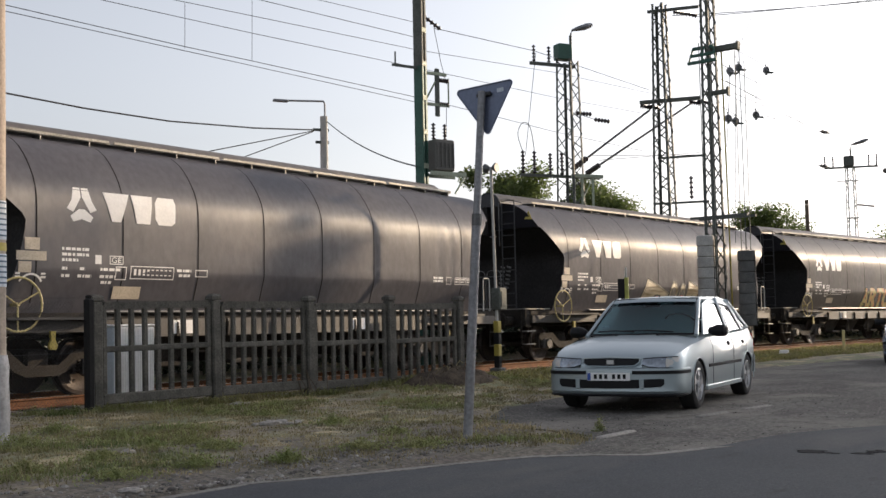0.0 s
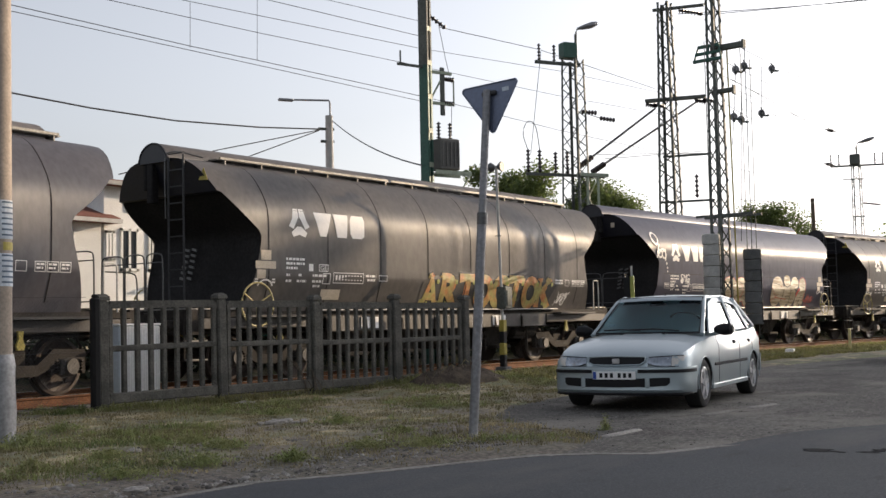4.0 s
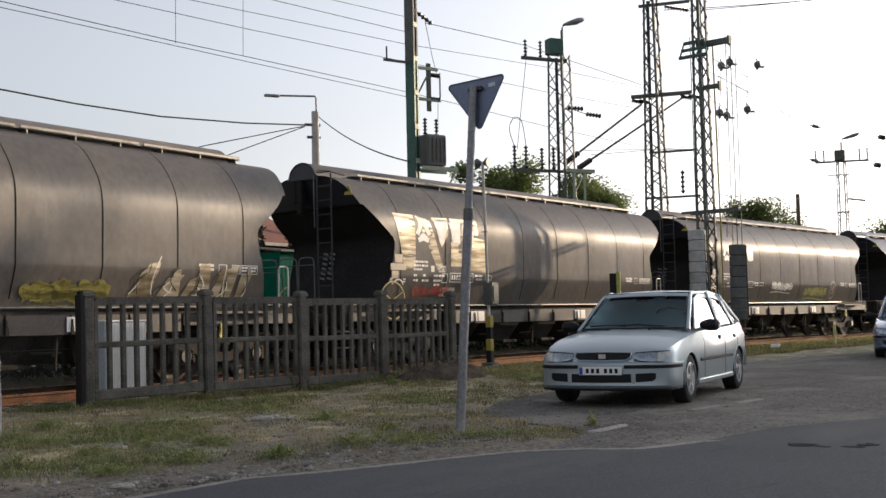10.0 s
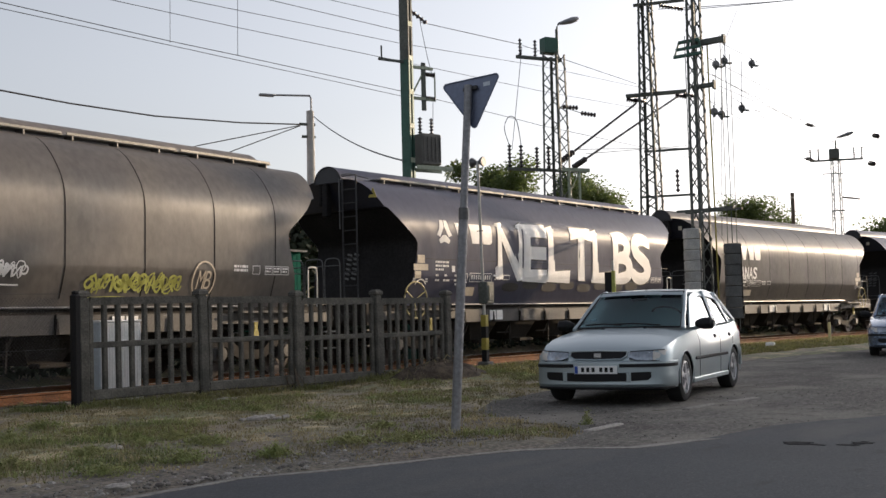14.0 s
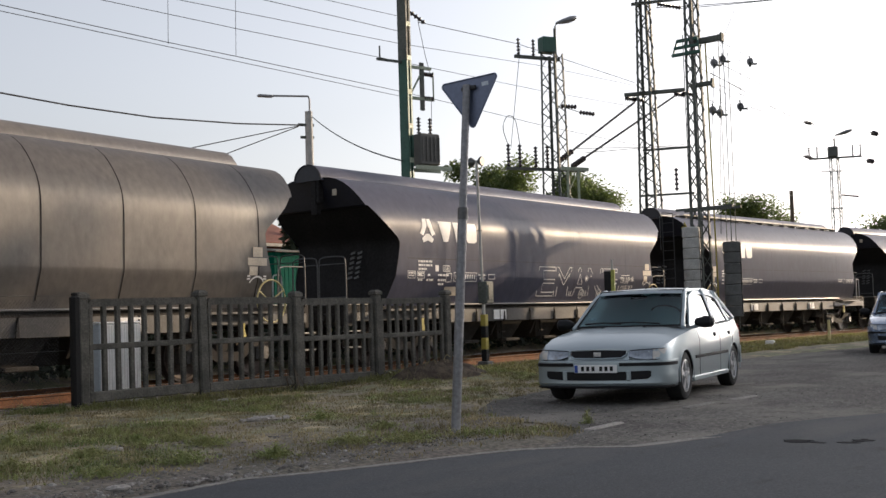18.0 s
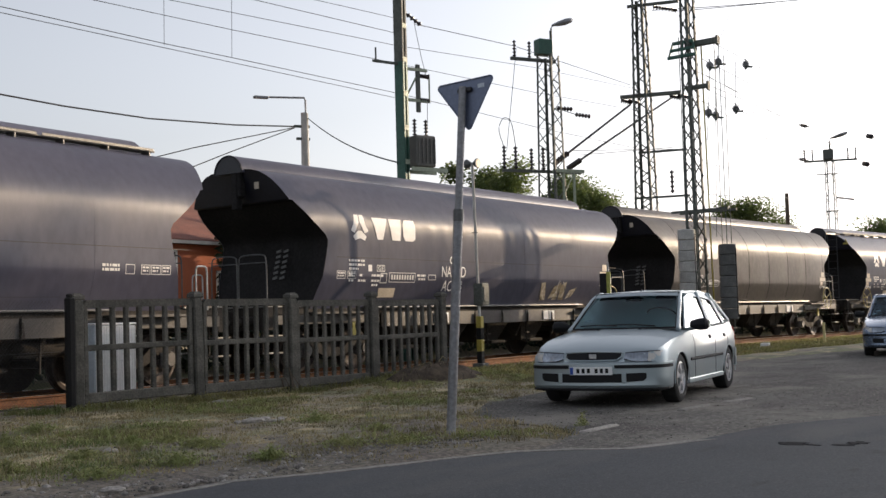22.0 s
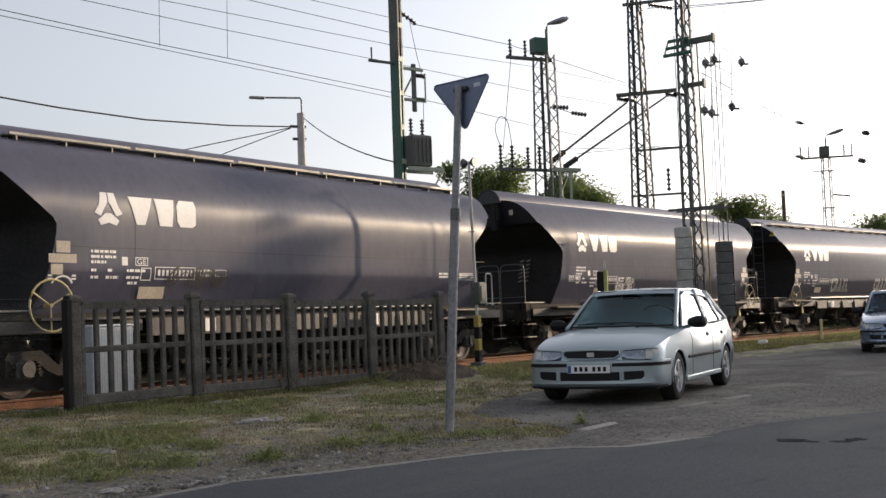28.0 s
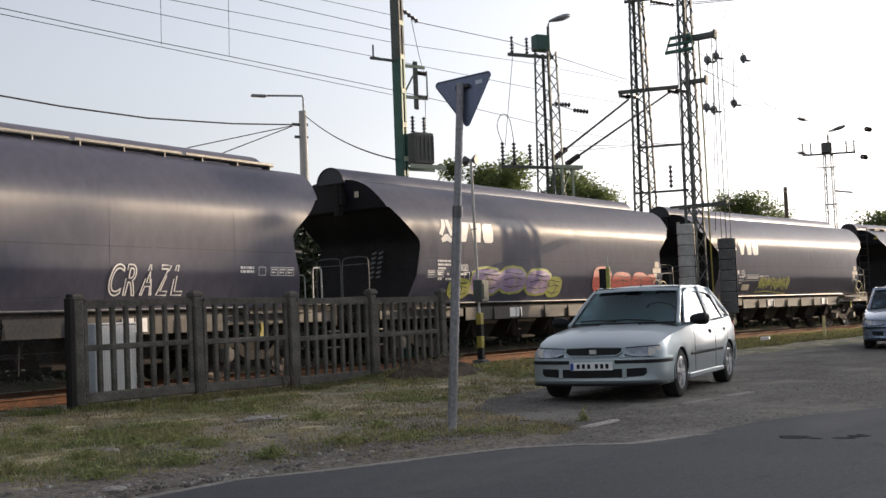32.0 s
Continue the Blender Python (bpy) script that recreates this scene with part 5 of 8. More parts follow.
def blob(x, z, w, h, n=12, power=2.6):
    """A rounded block outline."""
    ring = []
    for k in range(n):
        c, s = math.cos(k * math.tau / n), math.sin(k * math.tau / n)
        ring.append((x + w / 2 * (1 + math.copysign(abs(c) ** (2 / power), c)), z + h / 2 * (1 + math.copysign(abs(s) ** (2 / power), s))))
    return ring


def sprayed(number, name, mat, label, draw):
    """Paint on the flank that faces the road."""
    s = Shape()
    draw(s, 1 if WAGONS[number][1] else -1, LEFT - 0.1)
    return part(name, s, mat, train[number], label)


def letters(number, items, fill, fill_label, rim=BLACK_SPRAY, border=0.035):
    """Fat rounded blocks with a dark rim."""
    for x, z, w, h in items:
        if rim:
            sprayed(number, "graffiti_outline", rim, "dark sprayed outline", lambda s, side, u: patch(s, blob(u + x - border, z - border, w + 2 * border, h + 2 * border), side, 0.009))
        sprayed(number, "graffiti_letter", fill, fill_label, lambda s, side, u: patch(s, blob(u + x, z, w, h), side, 0.013))
        for q, e in ((0.42, 0.22),):
            sprayed(number, "graffiti_line", rim or BLACK_SPRAY, "thin dark sprayed line", lambda s, side, u: stroke(s, [(u + x + w * (q + e * math.sin(3 * f)), z + h * (0.12 + 0.6 * f)) for f in [v / 7 for v in range(8)]], 0.022, side))
        for q in (0.25, 0.55, 0.78):
            sprayed(number, "graffiti_streak", SILL_PAINT, "dull streak in the spray", lambda s, side, u: stroke(s, [(u + x + w * (0.15 + 0.7 * f), z + h * (q + 0.04 * math.sin(5 * f + q * 9))) for f in [v / 7 for v in range(8)]], 0.02, side, 0.016))


def spots(number, items, mat, label, proud=0.017):
    for x, z, w, h in items:
        sprayed(number, "graffiti_spot", mat, label, lambda s, side, u: patch(s, blob(u + x, z, w, h), side, proud))


def word(number, text, x, z, w, h, mat, label, rim=None, fill=True, lean=0.0, width=0.03, bold=0.0, halo=None):
    """Sprayed capitals, each a part of its own, with a wider halo of another colour behind."""
    step = w / len(text)
    for k, ch in enumerate(text):
        if halo:
            for loop in outlines(ch, bold)[2]:
                sprayed(number, "graffiti_outline", halo, "dark sprayed outline", lambda s, side, u: stroke(s, [(u + x + k * step + a * step * 0.94 + lean * b * h, z + b * h) for a, b in loop], width + 0.07, side, 0.011))
        if fill:
            sprayed(number, "graffiti_letter", mat, label, lambda s, side, u: s.add(*(lambda q: (q.v, q.f))(character(ch, u + x + k * step, z, step * 0.94, h, side, 0.015, lean, bold))))
        if rim or not fill:
            for loop in outlines(ch, bold)[2]:
                sprayed(number, "graffiti_outline", rim or mat, label if not fill or rim == mat else "dark sprayed outline", lambda s, side, u: stroke(s, [(u + x + k * step + a * step * 0.94 + lean * b * h, z + b * h) for a, b in loop], width, side))


def tag(number, x, z, w, h, mat, label, seed, width=0.03, turns=9):
    sprayed(number, "graffiti_tag", mat, label, lambda s, side, u: scrawl(s, u + x, z, w, h, side, seed, width, turns))


SILVER_RINGS = ([(4.1, 1.34), (5.72, 1.34), (5.98, 1.82), (4.62, 2.22)], [(5.92, 1.5), (6.0, 1.95), (6.2, 2.17), (6.42, 2.1), (6.55, 1.86), (6.5, 1.45), (6.0, 1.42)], [(6.5, 1.48), (6.62, 1.95), (6.78, 2.1), (6.95, 2.05), (7.0, 1.8), (6.92, 1.44)],
                [(6.95, 1.42), (7.2, 2.2), (7.85, 2.02), (7.9, 1.85), (7.78, 1.42)], [(7.75, 1.42), (7.9, 1.8), (8.35, 1.98), (8.78, 1.6), (8.82, 1.42)])
for k, ring in enumerate(SILVER_RINGS):
    sprayed(0, "graffiti_letter", CHROME_SPRAY, "large silver sprayed letter shape", lambda s, side, u: patch(s, [(u + x, z) for x, z in ring], side, 0.009 + 0.0012 * k))
    for wide, small, lift in ((0.045, 1.0, 0.019), (0.014, 0.88, 0.018)):
        cx, cz = sum(p[0] for p in ring) / len(ring), sum(p[1] for p in ring) / len(ring)
        edge = [(cx + (a[0] + (b[0] - a[0]) * f - cx) * small, cz + (a[1] + (b[1] - a[1]) * f - cz) * small) for a, b in zip(ring, ring[1:] + ring[:1]) for f in (0, 0.25, 0.5, 0.75)]
        sprayed(0, "graffiti_outline", BLACK_SPRAY, "dark sprayed outline", lambda s, side, u: stroke(s, [(u + x, z) for x, z in edge + edge[:1]], wide, side, lift))
for q in ([(7.3, 1.6), (7.55, 1.72), (7.62, 1.6)], [(7.42, 1.5), (7.48, 1.8)]):
    sprayed(0, "graffiti_line", BLACK_SPRAY, "thin dark sprayed line", lambda s, side, u: stroke(s, [(u + x, z) for x, z in q], 0.03, side))
spots(0, [(6.1, 1.66, 0.28, 0.32), (6.66, 1.58, 0.26, 0.34), (5.02, 1.42, 0.48, 0.34)], BLACK_SPRAY, "black inner shapes", 0.019)
spots(0, [(5.08, 1.46, 0.36, 0.25), (6.70, 1.60, 0.18, 0.15)], RED_SPRAY, "red inner shapes", 0.023)
part("graffiti_base", Shape().box(LEFT + 3.9, LEFT + 8.0, -1.40, -1.388, 0.96, 1.19), CHROME_SPRAY, train[0], "silver strip in front of the sill")
sprayed(1, "graffiti_shadow", SILL_PAINT, "dull grey sprayed shadow behind the letters", lambda s, side, u: patch(s, [(u + 5.0, 1.31), (u + 10.3, 1.31), (u + 10.7, 1.9), (u + 10.4, 2.06), (u + 5.5, 2.06), (u + 5.1, 1.9)], side, 0.008))
word(1, "ARTOGTOK", 5.1, 1.38, 5.45, 0.68, ORANGE_SPRAY, "fat orange and yellow sprayed letter", ORANGE_SPRAY, width=0.12, halo=BLACK_SPRAY)
spots(1, [(5.25 + 0.69 * k + f, 1.36 + g, r, r) for k in range(8) for f, g, r in ((0.06, 0.05, 0.09), (0.34, 0.52, 0.10), (0.2, 0.16, 0.06))], LIME_SPRAY, "yellow dots", 0.018)
tag(1, 10.75, 1.4, 0.55, 0.35, WHITE_MARK, "small white sprayed tag", 5, 0.022, 9)
letters(2, [(3.4, 1.36, 1.0, 0.86), (4.25, 1.36, 0.95, 0.95), (5.1, 1.5, 0.85, 0.8), (5.75, 1.36, 0.8, 0.8)], CHROME_SPRAY, "glossy gold and silver bubble letter shapes", RED_SPRAY, 0.022)
spots(2, [(6.5, 1.36, 0.9, 0.26)], CHROME_SPRAY, "gold sprayed wedge")
for k, (x, z, w, h) in enumerate(((8.62, 1.34, 0.78, 0.74), (9.22, 1.34, 0.62, 0.74), (7.82, 1.36, 0.96, 1.02), (9.12, 1.98, 0.62, 0.24), (9.42, 1.94, 0.60, 0.44), (8.80, 2.02, 0.52, 0.42), (10.32, 1.36, 0.30, 0.80), (9.82, 1.34, 0.56, 0.60), (10.06, 1.86, 0.56, 0.48))):
    sprayed(2, "graffiti_letter", CHROME_SPRAY, "gold and silver sprayed bubble shape", lambda s, side, u: patch(s, blob(u + x, z, w, h, 22, 2.15), side, 0.009 + 0.0007 * k))
arc = lambda cx, cz, rx, rz, a, b: [(cx + rx * math.cos(radians(a + (b - a) * k / 12)), cz + rz * math.sin(radians(a + (b - a) * k / 12))) for k in range(13)]
for pts, wide, paint in ((arc(9.06, 2.23, 0.27, 0.21, 150, 350), 0.034, BLACK_SPRAY), (arc(9.72, 2.16, 0.30, 0.22, -110, 70), 0.034, BLACK_SPRAY), (arc(8.30, 1.87, 0.49, 0.52, -40, 10), 0.03, BLACK_SPRAY),
                         ([(9.33, 2.10), (9.39, 1.85), (9.40, 1.36)], 0.034, BLACK_SPRAY), ([(9.72, 1.93), (9.84, 1.75), (9.86, 1.36)], 0.034, BLACK_SPRAY), ([(10.34, 1.80), (10.22, 1.60), (10.14, 1.36)], 0.026, BLACK_SPRAY),
                         ([(7.86, 2.0), (8.22, 1.66), (8.62, 2.06)], 0.022, RED_SPRAY), ([(7.84, 1.55), (8.22, 1.66), (9.1, 1.60)], 0.022, RED_SPRAY), (arc(10.34, 2.10, 0.29, 0.27, 170, -20), 0.024, RED_SPRAY), ([(10.62, 1.98), (10.55, 1.60), (10.72, 1.52), (10.98, 1.70)], 0.040, RED_SPRAY),
                         ([(9.86, 1.72), (9.98, 1.90), (10.12, 1.96)], 0.11, RED_SPRAY)):
    sprayed(2, "graffiti_line", paint, "sprayed outline of the bubble letters", lambda s, side, u: stroke(s, [(u + x, z) for x, z in pts], wide, side, 0.021))
tag(2, 10.75, 1.42, 0.55, 0.36, RED_SPRAY, "small red sprayed tag", 61, 0.022, 12)
for k, (x, z, w) in enumerate(((7.95, 2.12, 0.5), (8.05, 1.75, 0.4), (8.95, 2.12, 0.25), (9.5, 2.05, 0.4), (9.0, 1.70, 0.3), (9.5, 1.6, 0.25), (10.2, 2.02, 0.3), (10.0, 1.55, 0.3), (8.1, 1.48, 0.5))):
    sprayed(2, "graffiti_streak", SILL_PAINT, "dull streak in the spray", lambda s, side, u: stroke(s, [(u + x + w * f, z + 0.02 * math.sin(6 * f + k)) for f in [v / 7 for v in range(8)]], 0.016, side, 0.018))
for cx, cz, rr in ((0.13, 3.36, 0.17), (0.30, 2.92, 0.11), (0.52, 2.90, 0.11)):
    sprayed(2, "graffiti_tag", WHITE_MARK, "white sprayed ring of a looping tag", lambda s, side, u: stroke(s, [(u + cx + rr * math.cos(k * math.tau / 18), cz + rr * math.sin(k * math.tau / 18)) for k in range(19)], 0.055, side))
sprayed(2, "graffiti_tag", WHITE_MARK, "white looping tag", lambda s, side, u: stroke(s, [(u - 0.05, 3.42), (u + 0.02, 3.28), (u + 0.16, 3.16), (u + 0.30, 3.20), (u + 0.16, 2.98), (u + 0.10, 2.80), (u + 0.40, 3.06), (u + 0.62, 3.04), (u + 0.60, 2.76), (u + 0.56, 2.72)], 0.055, side))
spots(2, [(0.62, 2.60, 0.07, 0.07), (0.66, 2.48, 0.06, 0.06), (0.67, 2.38, 0.05, 0.05)], WHITE_MARK, "white sprayed dots", 0.019)
word(2, "SMG", 1.45, 2.10, 0.55, 0.24, WHITE_MARK, "small white sprayed letter", lean=0.2)
word(3, "STB", 3.4, 1.54, 1.05, 0.36, WHITE_MARK, "thin white sprayed letter", lean=0.35)
tag(3, 7.2, 1.36, 1.5, 0.42, DULL_YELLOW, "dull yellow sprayed scribble", 41, 0.07, 14)
tag(3, 7.1, 1.36, 1.2, 0.36, DULL_YELLOW, "dull yellow sprayed scribble", 42, 0.05, 11)


def wildstyle(number, x, z, w, h, seed, fill, label, line=BLACK_SPRAY):
    """A tangle of slanted shards with dark and pale strokes over it."""
    rng = random.Random(seed)
    count = int(w / 0.28)
    for k in range(count):
        a, low, high, lean = x + w * (k + rng.uniform(-0.2, 0.2)) / count, z + rng.uniform(0, 0.15) * h, z + h * rng.uniform(0.6, 1.0), rng.uniform(-0.12, 0.22)
        ring = [(a, low), (a + rng.uniform(0.16, 0.36), low + rng.uniform(-0.02, 0.05)), (a + lean + rng.uniform(0.22, 0.42), high), (a + lean + rng.uniform(0.0, 0.08), high - rng.uniform(0.02, 0.16))]
        sprayed(number, "graffiti_shard", fill, label, lambda s, side, u: patch(s, [(u + p, q) for p, q in ring], side, 0.010 + 0.0004 * k))
        for mat, wide in ((line, 0.022), (WHITE_MARK, 0.016)):
            p0, q0, bow, tall = a + rng.uniform(-0.05, 0.25), low + rng.uniform(0, 0.2) * h, rng.uniform(-0.18, 0.18), rng.uniform(0.4, 0.95) * (high - low)
            sprayed(number, "graffiti_line", mat, "thin sprayed line", lambda s, side, u: stroke(s, [(u + p0 + lean * f + bow * math.sin(3.1 * f), q0 + tall * f) for f in [v / 8 for v in range(9)]], wide, side, 0.021))


wildstyle(3, 9.1, 1.38, 2.8, 0.72, 5, CHROME_SPRAY, "silver sprayed shard")
for ring in ([(0.25, 3.32), (0.95, 3.30), (0.95, 2.12), (0.55, 2.12)], [(1.0, 3.3), (1.5, 3.2), (1.95, 2.15), (1.75, 2.1)], [(1.6, 3.28), (2.2, 3.3), (2.15, 2.9), (1.9, 2.6)], [(2.3, 3.3), (3.35, 3.3), (3.35, 2.95), (2.3, 2.9)], [(2.25, 2.87), (2.7, 2.87), (2.7, 2.2), (2.25, 2.2)], [(2.8, 2.92), (3.6, 2.85), (3.7, 2.05), (2.8, 2.15)]):
    sprayed(4, "graffiti_block", CHROME_SPRAY, "worn silver sprayed block", lambda s, side, u: patch(s, [(u + x, z) for x, z in ring], side, 0.004))
for k in range(26):
    sprayed(4, "graffiti_scratch", WAGON_PAINT, "scratched dark streak", lambda s, side, u: stroke(s, [(u + 0.3 + (k * 0.37) % 3.1 + 0.4 * f, 2.15 + (k * 0.271) % 1.1 + 0.008 * math.sin(4 * f + k)) for f in [v / 6 for v in range(7)]], 0.008 + 0.014 * math.sin(k * 5) ** 2, side, 0.0055))
tag(4, 0.9, 1.5, 1.2, 0.3, RED_SPRAY, "faded thin red tag", 16, 0.012, 11)
tag(5, 4.5, 1.72, 1.6, 0.32, WHITE_MARK, "white sprayed tag", 17, 0.03, 13)
tag(5, 7.3, 1.5, 1.9, 0.4, LIME_SPRAY, "yellow-green sprayed tag", 18, 0.04, 10)
sprayed(5, "graffiti_tag", PALE_PLACARD, "pale sprayed oval", lambda s, side, u: stroke(s, [(u + 9.9 + 0.27 * math.cos(k * math.tau / 20), 1.78 + 0.32 * math.sin(k * math.tau / 20)) for k in range(22)], 0.03, side))
word(5, "MB", 9.74, 1.62, 0.34, 0.32, PALE_PLACARD, "pale sprayed letter", lean=0.1)
word(6, "NELTLBS", 3.35, 1.93, 8.1, 1.32, WHITE_MARK, "huge white sprayed letter", WHITE_MARK, lean=0.04, width=0.17, halo=BLACK_SPRAY)
spots(6, [(3.6 + 0.9 * k, 1.62 + 0.06 * (k % 2), 0.75, 0.22) for k in range(8)], SILL_PAINT, "brown overspray under the letters", 0.010)
word(7, "ANAS", 1.55, 2.08, 1.25, 0.42, WHITE_MARK, "white sprayed letter", lean=0.15, bold=0.02)
word(8, "EMANF", 5.9, 1.50, 4.2, 0.74, WHITE_MARK, "thin white outlined letter", fill=False, width=0.022)
word(8, "TRAP", 10.22, 1.84, 0.62, 0.17, WHITE_MARK, "small white sprayed letter")
word(8, "LOVE", 10.18, 1.62, 0.55, 0.16, WHITE_MARK, "small white sprayed letter", lean=0.1)
word(8, "RZ", 10.80, 1.62, 0.24, 0.16, WHITE_MARK, "small white sprayed letter", lean=0.1)
sprayed(8, "graffiti_line", WHITE_MARK, "thin white sprayed line", lambda s, side, u: stroke(s, [(u + 10.28, 2.06), (u + 10.80, 2.07)], 0.018, side))
for cx, cz in ((8.15, 1.55), (9.12, 1.55)):
    sprayed(8, "graffiti_ring", WHITE_MARK, "thin white sprayed ring", lambda s, side, u: stroke(s, [(u + cx + 0.12 * math.cos(k * math.tau / 18), cz + 0.12 * math.sin(k * math.tau / 18)) for k in range(19)], 0.016, side))
    word(8, "W", cx - 0.07, cz - 0.05, 0.15, 0.10, WHITE_MARK, "small white sprayed letter")
for cx, cz in ((8.30, 1.96), (9.92, 1.80), (10.96, 1.95)):
    for a in range(5):
        dx, dz = 0.17 * math.cos(a * math.pi / 5 + 0.3), 0.14 * math.sin(a * math.pi / 5 + 0.3)
        sprayed(8, "graffiti_star", WHITE_MARK, "thin white sprayed star stroke", lambda s, side, u: stroke(s, [(u + cx - dx * 0.6, cz - dz * 0.6), (u + cx + dx * 0.6, cz + dz * 0.6)], 0.014, side))
word(10, "NAKED", 4.1, 1.98, 0.95, 0.24, WHITE_MARK, "white sprayed letter", lean=0.1)
word(10, "ACAB", 4.15, 1.66, 0.80, 0.24, WHITE_MARK, "white sprayed letter", lean=0.1)
sprayed(10, "graffiti_tag", WHITE_MARK, "white sprayed halo ring", lambda s, side, u: stroke(s, [(u + 4.55 + 0.12 * math.cos(k * math.tau / 18), 2.36 + 0.08 * math.sin(k * math.tau / 18)) for k in range(19)], 0.03, side))
wildstyle(10, 8.6, 1.42, 1.6, 0.56, 7, CHROME_SPRAY, "pale sprayed shard")
tag(12, 3.6, 1.45, 3.4, 0.6, WHITE_MARK, "pale sprayed tag", 27, 0.05, 15)
tag(13, 2.5, 1.65, 1.3, 0.45, SILL_PAINT, "faint sprayed lines", 28, 0.02, 9)
for x in (3.3, 7.55):
    word(15, "CRAZL", x, 1.50, 1.75, 0.60, WHITE_MARK, "rounded white outlined letter", fill=False, width=0.026, lean=0.08, bold=0.07)
letters(16, [(2.2, 1.5, 1.3, 0.62), (3.4, 1.55, 1.2, 0.6), (4.6, 1.5, 1.2, 0.6)], PURPLE_SPRAY, "faded purple sprayed letter shapes", LIME_SPRAY, 0.06)
letters(16, [(1.3, 1.4, 0.9, 0.5), (5.6, 1.4, 0.8, 0.55)], LIME_SPRAY, "yellow-green sprayed shapes", None)
letters(16, [(8.0, 1.5, 1.1, 0.75), (9.1, 1.5, 1.2, 0.6), (10.3, 1.55, 1.0, 0.55), (11.2, 1.55, 0.7, 0.5)], RED_SPRAY, "red sprayed block", None)
tag(17, 3.0, 1.5, 2.5, 0.5, LIME_SPRAY, "yellowish sprayed tag", 31, 0.05, 11)
tag(14, 2.9, 1.55, 1.0, 0.5, WHITE_MARK, "white star-like tag", 32, 0.03, 9)


def run(t):
    """How far the train has come by then; it gathers speed."""
    return 6.67004 * t + 0.0482469 * t ** 2 + 5.2276e-5 * t ** 3 + 1.073e-7 * t ** 4


def wagon_pose(number, t):
    turned = WAGONS[number][1]
    return on_track(11.548 + PERIOD * number + 6.195 - run(t)) @ pose(0, 0, 0, 0, 0, 180 if turned else 0)


def motions():
    """The train rolls past from the far end towards the near one; its wheels turn while it is near."""
    for number, wagon in train.items():
        walk(wagon, [(t * 0.5, wagon_pose(number, t * 0.5)) for t in range(65)])
        turned = WAGONS[number][1]
        times = [k / 15 for k in range(481) if -20 < 11.548 + PERIOD * number + 6.42 - run(k / 15) - 8 < 52]
        times = sorted({0.0, 32.0, *times})
        for wheels in [o for o in wagon.children if o.name.startswith("wheelset")]:
            place = wheels.location.copy()
            base, rows, last, angle = None, [], None, 0.0
            for t in times:
                if last is not None and t - last < 0.1:
                    angle += (run(t) - run(last)) / 0.46
                rows.append((t, Matrix.Translation(place) @ Matrix.Rotation(-angle if not turned else angle, 4, "Y")))
                last = t
            walk(wheels, rows)


# ---- the fence ----
def fence_point(x):
    return (x, 12.28 - 0.105 * (x - 9.76))


FENCE_POSTS = [9.87, 11.80, 13.60, 15.40, 17.20]
FENCE_TURN = math.degrees(math.atan(-0.105))


def fence_post():
    s = Shape().box(-0.075, 0.075, -0.075, 0.075, -0.4, 1.48, bevel=0.02)
    s.loft([[(q * a, q2 * a, z) for q, q2 in ((-1, -1), (1, -1), (1, 1), (-1, 1))] for a, z in ((0.078, 1.475), (0.085, 1.49), (0.082, 1.53), (0.045, 1.565))])
    return s


fence = thing("concrete_fence", "weathered grey precast concrete slat fence with mossy posts", "fence")
post_mesh = fence_post().mesh("post")
random.seed(31)
for x in FENCE_POSTS:
    px, py = fence_point(x)
    part("post", post_mesh, CONCRETE, fence, m=pose(px, py, random.uniform(-0.02, 0.02), random.uniform(-1, 1), random.uniform(-1, 1), FENCE_TURN))
slat_mesh = Shape().box(-0.036, 0.036, -0.03, 0.03, 0.16, 1.40, bevel=0.012).mesh("slat")
for a, b in zip(FENCE_POSTS, FENCE_POSTS[1:]):
    mid = (a + b) / 2
    half = (b - a) / 2 / math.cos(radians(FENCE_TURN)) - 0.085
    at = pose(*fence_point(mid), random.uniform(-0.02, 0.02), 0, random.uniform(-0.8, 0.8), FENCE_TURN)
    n = 9
    for k in range(n):
        part("slat", slat_mesh, CONCRETE, fence, m=at @ Matrix.Translation((-half + 0.04 + (2 * half - 0.08) * k / (n - 1), 0, 0)))
    top = [(-half, 1.30), (-half, 1.38), (-half + 0.05, 1.445), (half - 0.05, 1.445), (half, 1.38), (half, 1.30), (half - 0.03, 1.345), (-half + 0.03, 1.345)]
    part("rail", Shape().loft([[(x, -0.034, z) for x, z in top], [(x, 0.034, z) for x, z in top]]), CONCRETE, fence, m=at)
    part("rail", Shape().box(-half, half, -0.034, 0.034, 0.78, 0.86, bevel=0.012), CONCRETE, fence, m=at)
    part("rail", Shape().box(-half, half, -0.04, 0.04, 0.10, 0.24, bevel=0.015), CONCRETE, fence, m=at)
    part("base", Shape().box(-half + 0.02, half - 0.02, -0.07, 0.07, -0.25, random.uniform(0.05, 0.10), bevel=0.03), CONCRETE, fence, "low mossy concrete base", m=at)

# dead twigs leaning on the fence
rng = random.Random(71)
s = Shape()
for _ in range(9):
    x = 13.45 + rng.gauss(0, 0.12)
    y = fence_point(x)[1] - 0.16 + rng.gauss(0, 0.05)
    lean, h = rng.uniform(-0.5, 0.35), rng.uniform(0.25, 0.65)
    s.tube([(x, y, -0.05), (x + lean * h * 0.5 + rng.gauss(0, 0.02), y + 0.03, h * 0.55), (x + lean * h + rng.gauss(0, 0.04), y + 0.06, h)], 0.006, 5)
solid("twigs", s, BARK, "dead brown twigs leaning against the fence", "twigs", kind="stuff")

